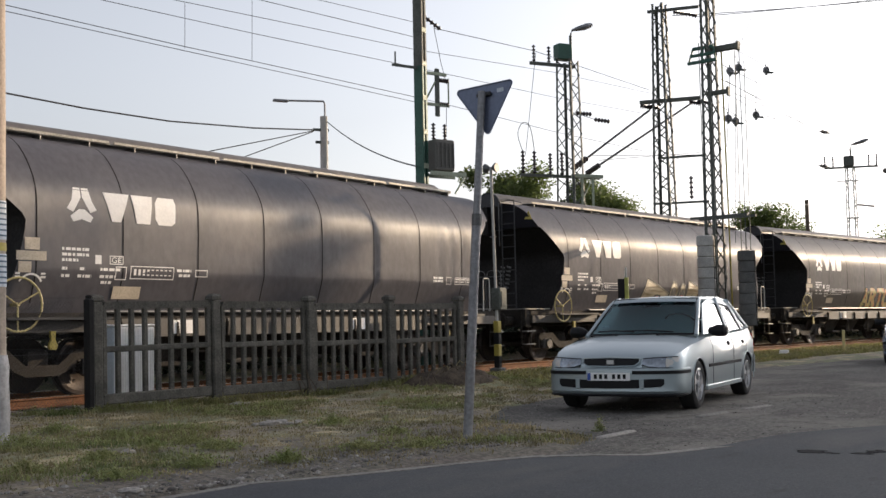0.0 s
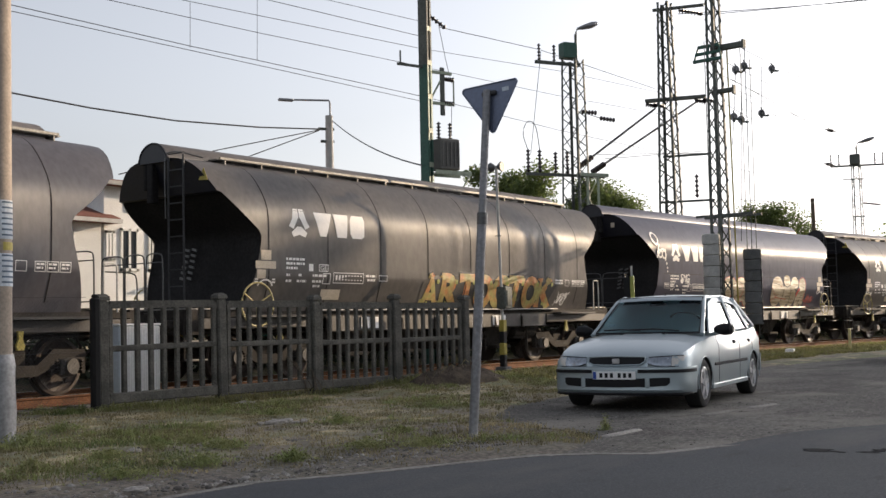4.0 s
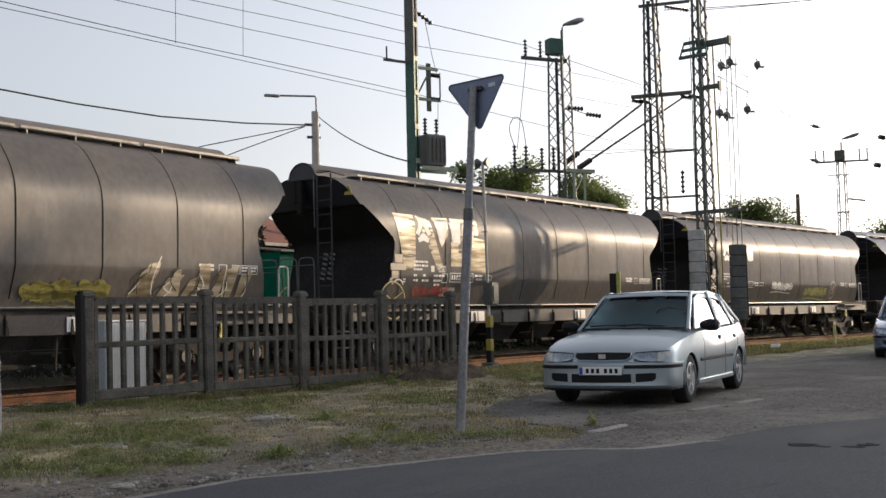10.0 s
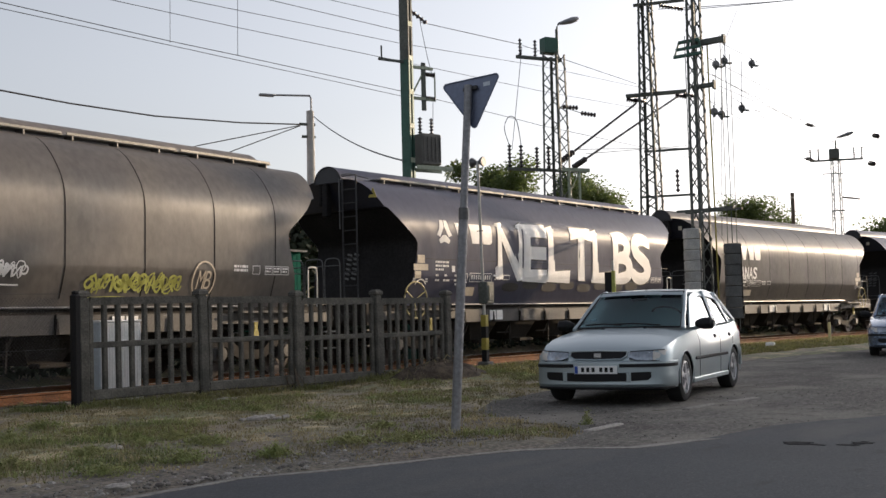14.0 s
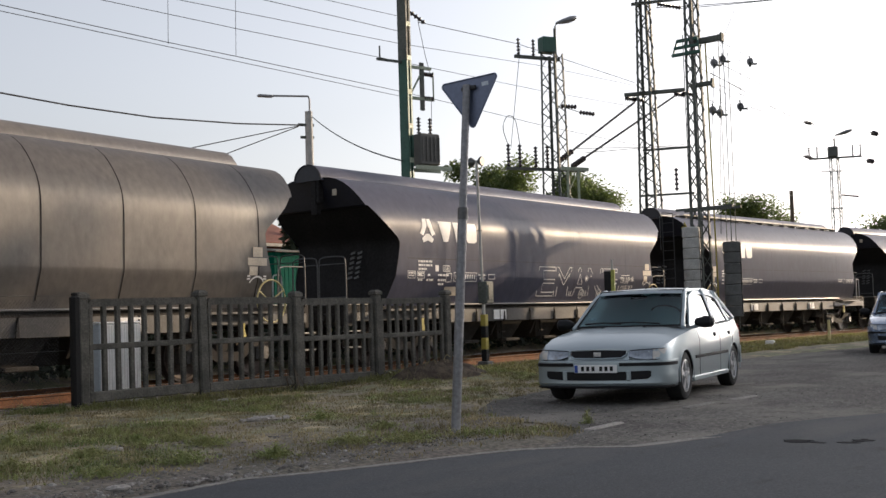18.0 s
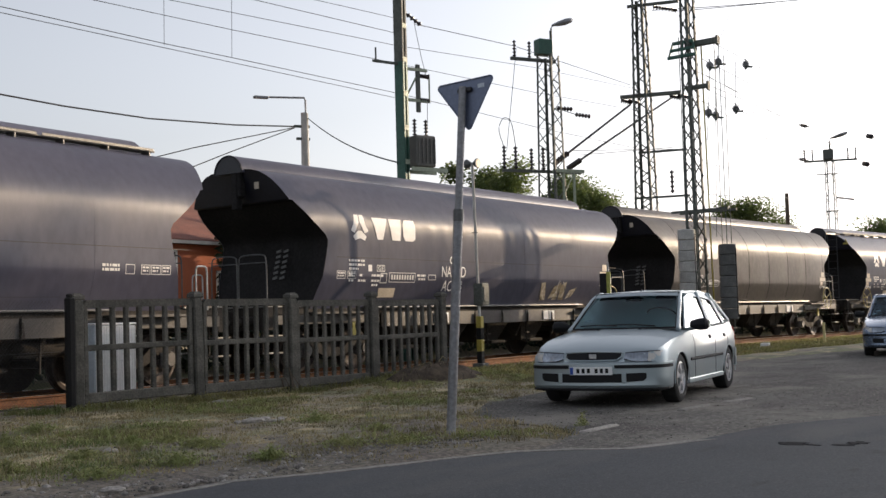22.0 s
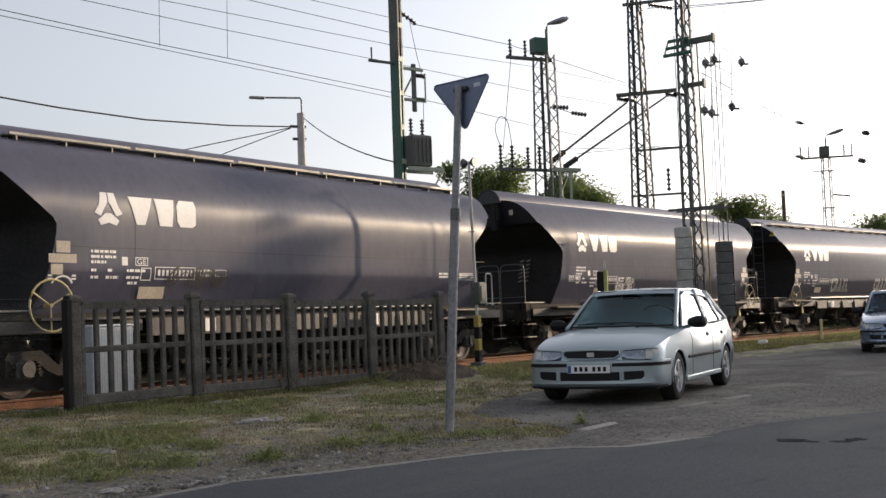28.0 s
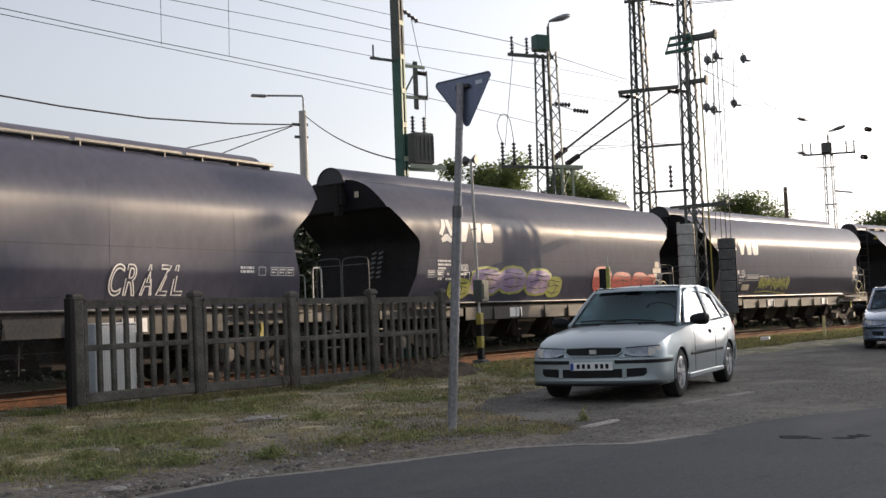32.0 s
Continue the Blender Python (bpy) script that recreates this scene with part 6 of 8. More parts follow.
# wire mesh fence that goes on from the first post
mesh_fence = thing("wire_fence", "rusty chain link fence on a dark timber post", "fence")
part("post", Shape().box(-0.055, 0.055, -0.06, 0.06, -0.4, 1.5, bevel=0.025).box(-0.035, 0.035, -0.04, 0.04, 1.49, 1.54, bevel=0.015), material("dark_timber", (0.010, 0.009, 0.009), 0.95, 0, 0.3, 40, 4, 0.5), mesh_fence, "dark rotting timber post", m=pose(9.73, 12.22, 0, 1.0, -1.2, -6))
s = Shape()
for k in range(-24, 90):
    x0, z0 = 5.2 + k * 0.052, 0.12
    a, b = max(5.2, x0), min(9.55, x0 + 1.33)
    if b > a:
        s.rod((a, 12.32, z0 + a - x0), (b, 12.32, z0 + b - x0), 0.0016, n=3, caps=False)
        s.rod((5.2 + 9.55 - a, 12.325, z0 + a - x0), (5.2 + 9.55 - b, 12.325, z0 + b - x0), 0.0016, n=3, caps=False)
part("wire_netting", s, WIRE, mesh_fence, "thin rusty diamond netting")
s = Shape()
for z in (1.50, 0.80, 0.12):
    s.tube([(3.0, 12.32, z), (6.3, 12.32, z - 0.015), (9.6, 12.26, z)], 0.0028, 4)
part("strain_wire", s, WIRE, mesh_fence)

# cabinet behind the fence
box_thing = thing("meter_cabinet", "white ribbed steel trackside cabinet behind the fence", "cabinet", m=pose(11.35, 13.4, 0, 0, 0, 0))
part("body", Shape().box(-0.45, 0.29, -0.22, 0.03, 0.10, 1.13, bevel=0.012), CABINET_SHADE, box_thing, "sheet steel body, blue-grey for its shaded side")
part("door", Shape().box(-0.44, 0.285, -0.232, -0.222, 0.12, 1.12, bevel=0.004), CABINET_WHITE, box_thing, "white ribbed door")
part("plinth", Shape().box(-0.48, 0.32, -0.25, 0.06, -0.2, 0.10), PALE_CONCRETE, box_thing, "concrete plinth")
part("lid", Shape().box(-0.47, 0.31, -0.245, 0.05, 1.13, 1.16, bevel=0.01), CABINET_WHITE, box_thing)
for k in range(16):
    x = -0.42 + k * 0.046
    part("rib", Shape().box(x - 0.012, x + 0.012, -0.242, -0.231, 0.13, 1.10, bevel=0.004), CABINET_WHITE, box_thing)

# ---- back of the give-way sign ----
sign = thing("give_way_sign", "grey back of a triangular road sign on a leaning steel post", "road sign")
base, head = Vector((8.97, 5.95, -0.3)), Vector((9.10, 5.77, 3.25))
mid = base + (head - base) * 0.66
part("post", Shape().rod(base, mid, 0.044, n=14), GALVANISED, sign, "dented grey steel post", smooth=True)
part("post_top", Shape().rod(mid, head, 0.036, n=14), GALVANISED, sign, smooth=True)
part("sleeve", Shape().rod(mid - Vector((0, 0, 0.06)), mid + Vector((0.002, -0.003, 0.05)), 0.05, n=14), HANDRAIL, sign, smooth=True)
tri = []
for a in (90, 210, 330):
    for b in (-50, -25, 0, 25, 50):
        cx, cz = 0.304 * math.cos(radians(a)), -0.270 * math.sin(radians(a))
        tri.append((cx + 0.03 * math.cos(radians(a + b)), cz - 0.03 * math.sin(radians(a + b))))
plate_at = pose(9.15, 5.76, 3.15, 0, 0, -86) @ pose(0, 0, 0, 0, -4.0, 0)
part("plate", Shape().prism(tri, -0.004, 0.004), SIGN_BACK, sign, "blue-grey bare metal back", m=plate_at)
rim = Shape()
for (ax, az), (bx, bz) in zip(tri, tri[1:] + tri[:1]):
    rim.rod((ax, -0.006, az), (bx, -0.006, bz), 0.007, n=4)
part("rim", rim, SIGN_BACK, sign, m=plate_at)
for z in (0.05,):
    part("clamp", Shape().box(-0.075, 0.075, -0.045, -0.006, z, z + 0.04, bevel=0.008), LADDER_STEEL, sign, "dark steel clamp", m=plate_at)
part("sticker", Shape().box(0.13, 0.20, -0.0075, -0.006, 0.070, 0.108), PAPER, sign, "small pale sticker", m=plate_at)

# ---- concrete pole with posters at the edge ----
pole = thing("utility_pole", "pale concrete utility pole with torn paper posters", "utility pole", m=pose(6.79, 10.02, 0, 0, 0, 0))
part("shaft", Shape().lathe([(0.165, -0.5), (0.16, 0.5), (0.15, 1.2), (0.135, 3.5), (0.10, 8.5)], "z", 18), POLE_CONCRETE, pole, "tapered concrete shaft", smooth=True)
part("guard", Shape().lathe([(0.185, -0.1), (0.195, 0.3), (0.18, 0.62), (0.185, 0.75), (0.165, 0.86)], "z", 14), GALVANISED, pole, "dented sheet metal guard", smooth=True)


def poster(z0, z1, a0, a1, mat, label):
    s = Shape()
    rows = []
    for z in (z0, (z0 + z1) / 2, z1):
        r = 0.162 - 0.008 * z + 0.004
        rows.append([(r * math.cos(radians(a0 + (a1 - a0) * k / 8)), r * math.sin(radians(a0 + (a1 - a0) * k / 8)), z) for k in range(9)])
    s.loft(rows, closed=False)
    return part("poster", s, mat, pole, label)


poster(1.98, 2.36, -120, -10, PAPER, "pale blue printed poster")
poster(1.52, 1.84, -125, -15, PAPER, "torn pale printed poster")
poster(1.87, 1.95, -100, -20, YELLOW_BAND, "yellow slip of paper")
for z0, z1, rows in ((1.98, 2.36, 7), (1.52, 1.84, 6)):
    s = Shape()
    for k in range(rows):
        z = z0 + 0.03 + (z1 - z0 - 0.06) * k / (rows - 1)
        r = 0.162 - 0.008 * z + 0.006
        s.loft([[(r * math.cos(radians(a)), r * math.sin(radians(a)), z + q) for a in range(-105, -24, 10)] for q in (0, 0.018)], closed=False)
    part("print", s, material("print_ink", (0.12, 0.16, 0.22), 0.9, 0, 0.2, 30, 4, 0), pole, "bars of unreadable print")

# ---- signal post by the track ----
signal = thing("signal_post", "slim white track telephone post on a striped base", "signal post", m=pose(22.08, 13.73, 0, 0, 0, 0))
part("post", Shape().rod((0, 0, 0.9), (-0.12, 0.0, 4.58), 0.032, n=10), PALE_CONCRETE, signal, "slim pale steel tube", smooth=True)
part("box", Shape().box(-0.09, 0.22, -0.14, 0.1, 1.36, 1.86, bevel=0.02), MAST_STEEL, signal, "dark grey telephone box")
part("box_door", Shape().box(-0.03, 0.16, -0.155, -0.14, 1.44, 1.78, bevel=0.006), MAST_STEEL, signal)
for k in range(4):
    part("band", Shape().box(-0.065, 0.065, -0.065, 0.065, 0.08 + k * 0.26, 0.34 + k * 0.26, bevel=0.01), YELLOW_BAND if k % 2 else BLACK_PLASTIC, signal, "yellow band" if k % 2 else "black band")
part("foot", Shape().box(-0.14, 0.14, -0.14, 0.14, -0.3, 0.08, bevel=0.02), DARK_CONCRETE, signal)
part("arm", Shape().rod((-0.1, -0.08, 3.0), (-0.1, 0.08, 3.0), 0.012, n=6), GALVANISED, signal)
for o in (-1, 1):
    part("lamp", Shape().lathe([(0.02, 0), (0.045, 0.02), (0.08, 0.06), (0.115, 0.12), (0.105, 0.14)], "y", 12, pose(-0.12, 0, 4.55, 0, 0, 0 if o > 0 else 180) @ Matrix.Translation((0, 0.02, 0))), HANDRAIL, signal, "small horn-shaped lamp", smooth=True)

marker = thing("marker_post", "dark green trackside marker post", "marker post", m=pose(24.08, 11.5, 0, 0, 0, 10))
part("post", Shape().box(-0.02, 0.02, -0.02, 0.02, -0.3, 2.28, bevel=0.006), PALE_CONCRETE, marker, "thin pale post")
part("board", Shape().box(-0.035, 0.035, 0.03, 0.19, 1.38, 2.02, bevel=0.01), BLACK_PLASTIC, marker, "black board")
part("board_edge", Shape().box(-0.04, 0.04, -0.055, 0.028, 1.20, 2.05, bevel=0.008), LIME_SPRAY, marker, "yellow-green edge strip")

# low trackside markers and a stake in the grass strip
for x, y, h, mat, label in ((35.6, 9.9, 0.66, YELLOW_WHEEL, "weathered yellowish stake beside the track"),):
    s = Shape().box(-0.05, 0.05, -0.04, 0.04, -0.2, h, bevel=0.015)
    solid("stake", s, mat, label, "stake", m=pose(x, y, 0, 0, 2, 10))
for x, y in ((30.6, 11.2), (32.2, 10.6)):
    s = Shape().box(-0.16, 0.16, -0.12, 0.12, -0.1, 0.16, bevel=0.02)
    solid("kilometre_stone", s, WHITE_MARK, "small white painted stone in the grass", "marker stone", "white stones", m=pose(x, y, 0, 0, 0, 12))


# ---- lattice masts ----
def lattice(h, w0, w1, bays, foot=0.0, bar=0.05, flat=1.0):
    """Legs and diagonals of a square lattice mast."""
    parts = {"leg": [], "face": []}
    corners = [(-1, -1), (1, -1), (1, 1), (-1, 1)]

    def at(c, f):
        w = (w0 + (w1 - w0) * f) / 2
        return (c[0] * w, c[1] * w * flat, foot + (h - foot) * f)

    for c in corners:
        a, b = Vector(at(c, 0)), Vector(at(c, 1))
        s = Shape()
        d = bar * 1.5
        for off in (((0, 0), (c[0] * -d, 0)), ((0, 0), (0, c[1] * -d))):
            (ox, oy), (px, py) = off
            s.add([a, a + Vector((px, py, 0)), b + Vector((px, py, 0)), b, a + Vector((ox - c[0] * 0.008, oy - c[1] * 0.008, 0)), b + Vector((ox - c[0] * 0.008, oy - c[1] * 0.008, 0))], [(0, 1, 2, 3), (0, 4, 5, 3), (1, 4, 5, 2)])
        parts["leg"].append(s)
    for i in range(4):
        c, e = corners[i], corners[(i + 1) % 4]
        for k in range(bays):
            f0, f1 = k / bays, (k + 1) / bays
            s = Shape()
            if k % 2:
                s.rod(at(c, f0), at(e, f1), bar * 0.40, n=4)
            else:
                s.rod(at(e, f0), at(c, f1), bar * 0.40, n=4)
            parts["face"].append(s)
    return parts


def lattice_mast(x, y, h, w0, w1, turn, bays, label, bar=0.05, mat=None, flat=1.0):
    t = thing("lattice_mast", label, "catenary mast", "steel masts of the overhead line", m=pose(x, y, 0, 0, 0, turn))
    p = lattice(h, w0, w1, bays, 0.35, bar, flat)
    for s in p["leg"]:
        part("leg", s, mat or MAST_STEEL, t)
    for s in p["face"]:
        part("bracing", s, mat or MAST_STEEL, t)
    part("foundation", Shape().box(-w0 * 0.8, w0 * 0.8, -w0 * 0.8, w0 * 0.8, -0.4, 0.36, bevel=0.04), DARK_CONCRETE, t)
    return t


def insulator(a, b, r=0.07, n=5):
    """A ribbed insulator between two points."""
    a, b = Vector(a), Vector(b)
    d = (b - a).length
    prof = [(0.02, 0)]
    for k in range(n):
        z = d * (k + 0.2) / n
        prof += [(r * 0.45, z), (r, z + d * 0.25 / n), (r * 0.9, z + d * 0.4 / n), (r * 0.45, z + d * 0.55 / n)]
    prof.append((0.02, d))
    m = Matrix.Translation(a) @ (b - a).to_track_quat("Z", "Y").to_matrix().to_4x4()
    return Shape().lathe(prof, "z", 10, m)


def lamp_head(t, at, reach=0.75, m=None):
    part("lamp_arm", Shape().tube([at, (at[0], at[1], at[2] + 0.12), (at[0] + 0.04, at[1], at[2] + 0.2), (at[0] + 0.14, at[1], at[2] + 0.26)], 0.03, 8), MAST_STEEL, t, smooth=True, m=m)
    x, y, z = at[0] + 0.06, at[1], at[2] + 0.24
    s = Shape().loft([[(x + f * reach, y + w * math.cos(k * math.tau / 10), z + 0.26 * f + hh * math.sin(k * math.tau / 10)) for k in range(10)] for f, w, hh in ((0, 0.05, 0.04), (0.3, 0.12, 0.09), (0.65, 0.16, 0.12), (0.9, 0.12, 0.09), (1.0, 0.04, 0.03))])
    part("lamp_head", s, GALVANISED, t, "grey street lamp head", smooth=True, m=m)


# mast before the train, with tensioning weights
mast_c = lattice_mast(31.95, 12.4, 11.6, 0.68, 0.46, -5, 24, "tall green-black lattice mast with tensioning gear", 0.056, flat=0.52)
collar_bars = ((-0.42, 0.50, 8.50, 0.05), (-0.34, 0.46, 8.72, 0.045), (-0.26, 0.40, 8.94, 0.05))
for y0, y1, z, t in collar_bars:
    part("collar", Shape().box(-0.40 + 0.35 * (z - 8.5), -0.33 + 0.35 * (z - 8.5), y0, y1, z - t, z + t, bevel=0.012), MAST_GREEN, mast_c, "green steel channel of the collar")
for y0, y1 in ((-0.40, -0.24), (0.05, 0.05), (0.48, 0.38)):
    part("collar_strut", Shape().rod((-0.37, y0, 8.46), (-0.22, y1, 8.98), 0.03, n=5), MAST_GREEN, mast_c, "green slanting strut")
part("arm", Shape().box(-0.08, 0.08, -0.90, 0.1, 8.79, 8.96, bevel=0.02).box(-0.1, 0.1, -0.95, -0.88, 8.74, 9.01, bevel=0.02), MAST_STEEL, mast_c, "thick stub arm")
part("arm", Shape().box(-0.07, 0.07, -0.56, 0.1, 7.54, 7.67, bevel=0.02).box(-0.09, 0.09, -0.60, -0.54, 7.46, 7.74, bevel=0.02), MAST_STEEL, mast_c, "short stub arm")
for x in (-0.27, 0.27):
    part("arm", Shape().box(x - 0.035, x + 0.035, -1.15, 0.62, 3.95, 4.02), MAST_STEEL, mast_c, "cross arm")
for y, z in ((-0.80, 9.0), (-1.08, 8.4)):
    part("guide_rod", Shape().rod((0.0, y, 0.5), (0.0, y, z), 0.012, n=5), MAST_STEEL, mast_c)
part("ladder_rail", Shape().rod((0.36, -0.3, 0.4), (0.30, -0.25, 9.0), 0.025, n=6), YELLOW_BAND, mast_c, "yellowish climbing rail", smooth=True)
for name, x, y, z0, n, mat, label in (("pale_weights", -0.62, 0.0, 1.0, 8, PALE_CONCRETE, "stack of pale round concrete tensioning weights"), ("dark_weights", 0.0, -0.94, 0.85, 7, DARK_CONCRETE, "stack of dark round concrete tensioning weights")):
    stack = thing("tension_weights", label, "weights", "tensioning weights", m=mast_c.matrix_world @ Matrix.Translation((x, y, 0)))
    disc = Shape().lathe([(0.02, 0), (0.225, 0), (0.25, 0.02), (0.25, 0.27), (0.225, 0.30), (0.02, 0.30)], "z", 18).mesh("weight", True)
    for k in range(n):
        part("weight", disc, mat, stack, m=pose(random.uniform(-0.012, 0.012), 0, z0 + k * 0.305, 0, 0, random.uniform(0, 90)))
    part("hanger", Shape().rod((0, 0, z0 - 0.1), (0, 0, 9.0), 0.014, n=6), MAST_STEEL, stack)
    part("slot", Shape().box(-0.018, 0.018, -0.258, -0.24, z0 + 0.05, z0 + n * 0.3 - 0.1), BLACK_PLASTIC, stack, "dark slot down the stack")

# steel post with a transformer, behind the train
mast_d = thing("steel_mast", "green steel beam mast with a small transformer", "catenary mast", "steel masts of the overhead line", m=pose(26.7, 19.0, 0, 0, 0, -20))
squared = pose(0, 0, 0, 0, 0, 20)
for z0, z1, paint in ((-0.3, 8.45, MAST_GREEN), (8.45, 12.0, MAST_STEEL)):
    for x, w in ((-0.11, 1), (0.11, -1)):
        part("channel", Shape().box(x - 0.007, x + 0.007, -0.14, 0.14, z0, z1).box(min(x, x + w * 0.07), max(x, x + w * 0.07), -0.151, -0.14, z0, z1).box(min(x, x + w * 0.07), max(x, x + w * 0.07), 0.14, 0.151, z0, z1), paint, mast_d, "rolled steel channel of the mast", m=squared)
# upper battens take the lighter green as if lit
for k in range(12):
    z = 0.6 + k * 0.98
    for y in (-0.158, 0.152):
        part("batten", Shape().box(-0.105, 0.105, y, y + 0.006, z, z + 0.14), LIT_GREEN if k > 4 else MAST_GREEN, mast_d, "flat batten plate", m=squared)
part("transformer", Shape().box(0.30, 0.98, -0.26, 0.26, 5.45, 6.35, bevel=0.03), TANK_PAINT, mast_d, "grey transformer tank")
for k in range(5):
    part("fin", Shape().box(0.34 + k * 0.14, 0.37 + k * 0.14, -0.30, -0.26, 5.55, 6.25), TANK_PAINT, mast_d)
part("bracket", Shape().box(0.1, 1.35, -0.3, -0.25, 5.30, 5.42).box(0.1, 1.35, 0.25, 0.3, 5.30, 5.42).rod((1.3, -0.27, 5.3), (0.95, -0.27, 4.8), 0.03, n=4), LIT_GREEN, mast_d, "bracket in lit pale green")
part("insulator", insulator((0.42, 0, 6.35), (0.42, 0, 6.85)), INSULATOR, mast_d, smooth=True)
part("insulator", insulator((0.82, 0, 6.35), (0.82, 0, 6.85)), INSULATOR, mast_d, smooth=True)
part("switch_frame", Shape().box(0.1, 0.9, -0.04, 0.04, 8.25, 8.33).box(0.1, 0.9, -0.04, 0.04, 7.35, 7.43).rod((0.12, 0, 7.4), (0.6, 0, 8.2), 0.03, n=4).rod((0.98, 0, 7.35), (0.98, 0, 8.2), 0.025, n=5), LIT_GREEN, mast_d, "switch frame in lit pale green")
part("switch_blade", Shape().box(0.50, 0.66, -0.03, 0.03, 7.05, 8.45, bevel=0.02), MAST_STEEL, mast_d, "dark switch blade")
part("insulator", insulator((0.62, 0, 8.12), (0.98, 0, 8.12)), INSULATOR, mast_d, smooth=True)
part("insulator", insulator((0.62, 0, 7.42), (0.98, 0, 7.42)), INSULATOR, mast_d, smooth=True)
part("arm", Shape().box(-0.95, 0.0, -0.03, 0.03, 8.36, 8.43).rod((-0.85, 0, 8.4), (-0.85, 0, 8.78), 0.025, n=5), MAST_STEEL, mast_d)
part("insulator", insulator((0.12, 0, 9.95), (0.75, 0, 9.62), 0.075), INSULATOR, mast_d, smooth=True)

mast_a = lattice_mast(35.6, 19.0, 10.2, 0.85, 0.58, -2, 19, "lattice mast with insulators and a street lamp", 0.052)
skew = pose(0, 0, 0, 0, 0, -28)
part("box", Shape().box(-0.45, 0.1, -0.2, 0.2, 10.2, 10.75, bevel=0.02), MAST_GREEN, mast_a, "green box", m=skew)
part("post", Shape().rod((0.15, 0, 10.0), (0.15, 0, 11.1), 0.05, n=8), MAST_STEEL, mast_a, m=skew)
lamp_head(mast_a, (0.13, -0.07, 11.05), 0.85, skew)
part("arm", Shape().box(-1.5, 0.3, -0.05, 0.05, 9.95, 10.06), MAST_STEEL, mast_a, m=skew)
part("arm", Shape().box(-1.97, 0.6, -0.05, 0.05, 6.05, 6.15).box(0.2, 1.2, -0.05, 0.05, 6.05, 6.15), MAST_STEEL, mast_a, m=skew)
for x in (-1.35, -0.75):
    part("insulator", insulator((x, 0, 10.05), (x, 0, 10.65)), INSULATOR, mast_a, smooth=True, m=skew)
for x, z in ((-1.88, 6.95), (-1.43, 6.95), (-0.80, 6.90), (-0.33, 6.95)):
    part("insulator", insulator((x, 0, 6.15), (x, 0, z), 0.085, 6), INSULATOR, mast_a, smooth=True, m=skew)
part("insulator", insulator((0.30, 0, 8.36), (0.95, 0, 8.36), 0.09), INSULATOR, mast_a, smooth=True, m=skew)
part("insulator", insulator((1.05, 0, 8.18), (1.70, 0, 8.14), 0.09), INSULATOR, mast_a, smooth=True, m=skew)
part("arm", Shape().rod((0.25, 0, 8.36), (1.08, 0, 8.18), 0.015, n=5), MAST_STEEL, mast_a, m=skew)
part("cable", hoop([(-1.88, 0, 6.9), (-2.10, 0, 7.5), (-1.88, 0, 7.95), (-1.55, 0, 7.85), (-1.42, 0, 6.95)], 0.014), WIRE, mast_a, m=skew)
# the cable stand's sunlit look is put into its colour
for x in (0.30, 0.74):
    part("stand_leg", Shape().box(x - 0.035, x + 0.035, -0.30, -0.24, 0.0, 6.05), LIT_GREEN, mast_a, "leg of the cable stand in lit pale green", m=skew)
part("stand_top", Shape().box(-0.1, 1.15, -0.32, -0.22, 6.05, 6.17), LIT_GREEN, mast_a, "bar of the cable stand in lit pale green", m=skew)
for k in range(8):
    z = 0.4 + k * 0.7
    part("stand_brace", Shape().rod((0.32 if k % 2 else 0.72, -0.27, z), (0.72 if k % 2 else 0.32, -0.27, z + 0.7), 0.022, n=4), LIT_GREEN, mast_a, m=skew)

mast_b = lattice_mast(41.05, 17.87, 13.2, 0.84, 0.44, 2, 26, "tall tapered lattice mast with a cross arm", 0.062)
across = pose(0, 0, 0, 0, 0, -77)
part("arm", Shape().box(-0.84, 1.45, -0.12, 0.12, 9.38, 9.50), MAST_STEEL, mast_b, "cross arm", m=across)
part("arm", Shape().box(-0.45, 1.5, -0.06, 0.06, 12.9, 13.0), MAST_STEEL, mast_b, m=across)
part("arm", Shape().box(-0.23, 1.55, -0.05, 0.05, 7.2, 7.28), MAST_STEEL, mast_b, m=across)
part("arm", Shape().box(-0.45, 1.65, -0.05, 0.05, 5.45, 5.53), MAST_STEEL, mast_b, m=across)
for x0, z in ((-0.84, 9.33), (-0.53, 9.28), (1.03, 9.33), (1.36, 9.33)):
    part("insulator", insulator((x0, 0, z), (x0 + 0.42, 0, z - 0.12), 0.12), INSULATOR, mast_b, smooth=True, m=across)
part("insulator", insulator((0.53, 0, 12.85), (1.45, 0, 12.6), 0.11, 8), INSULATOR, mast_b, smooth=True, m=across)
part("insulator", insulator((1.0, 0, 5.6), (1.0, 0, 6.5), 0.09), INSULATOR, mast_b, smooth=True, m=across)

mast_e = lattice_mast(67.5, 18.0, 9.6, 0.62, 0.46, 0, 17, "distant lattice mast with a lamp and a cross arm", 0.040)
across, skew = pose(0, 0, 0, 0, 0, -70), pose(0, 0, 0, 0, 0, -20)
part("arm", Shape().box(-1.40, 1.5, -0.05, 0.05, 9.5, 9.61), MAST_STEEL, mast_e, m=across)
for x in (-1.36, -0.92, 1.02, 1.44):
    part("insulator", insulator((x, 0, 9.61), (x, 0, 10.25), 0.075), INSULATOR, mast_e, smooth=True, m=across)
part("box", Shape().box(-0.34, 0.22, -0.2, 0.2, 9.62, 10.20, bevel=0.03), MAST_STEEL, mast_e, m=across)
part("post", Shape().rod((0.05, 0, 10.2), (0.05, 0, 10.65), 0.05, n=8), MAST_STEEL, mast_e, m=across)
lamp_head(mast_e, (0.05, 0, 10.6), 0.95, across)
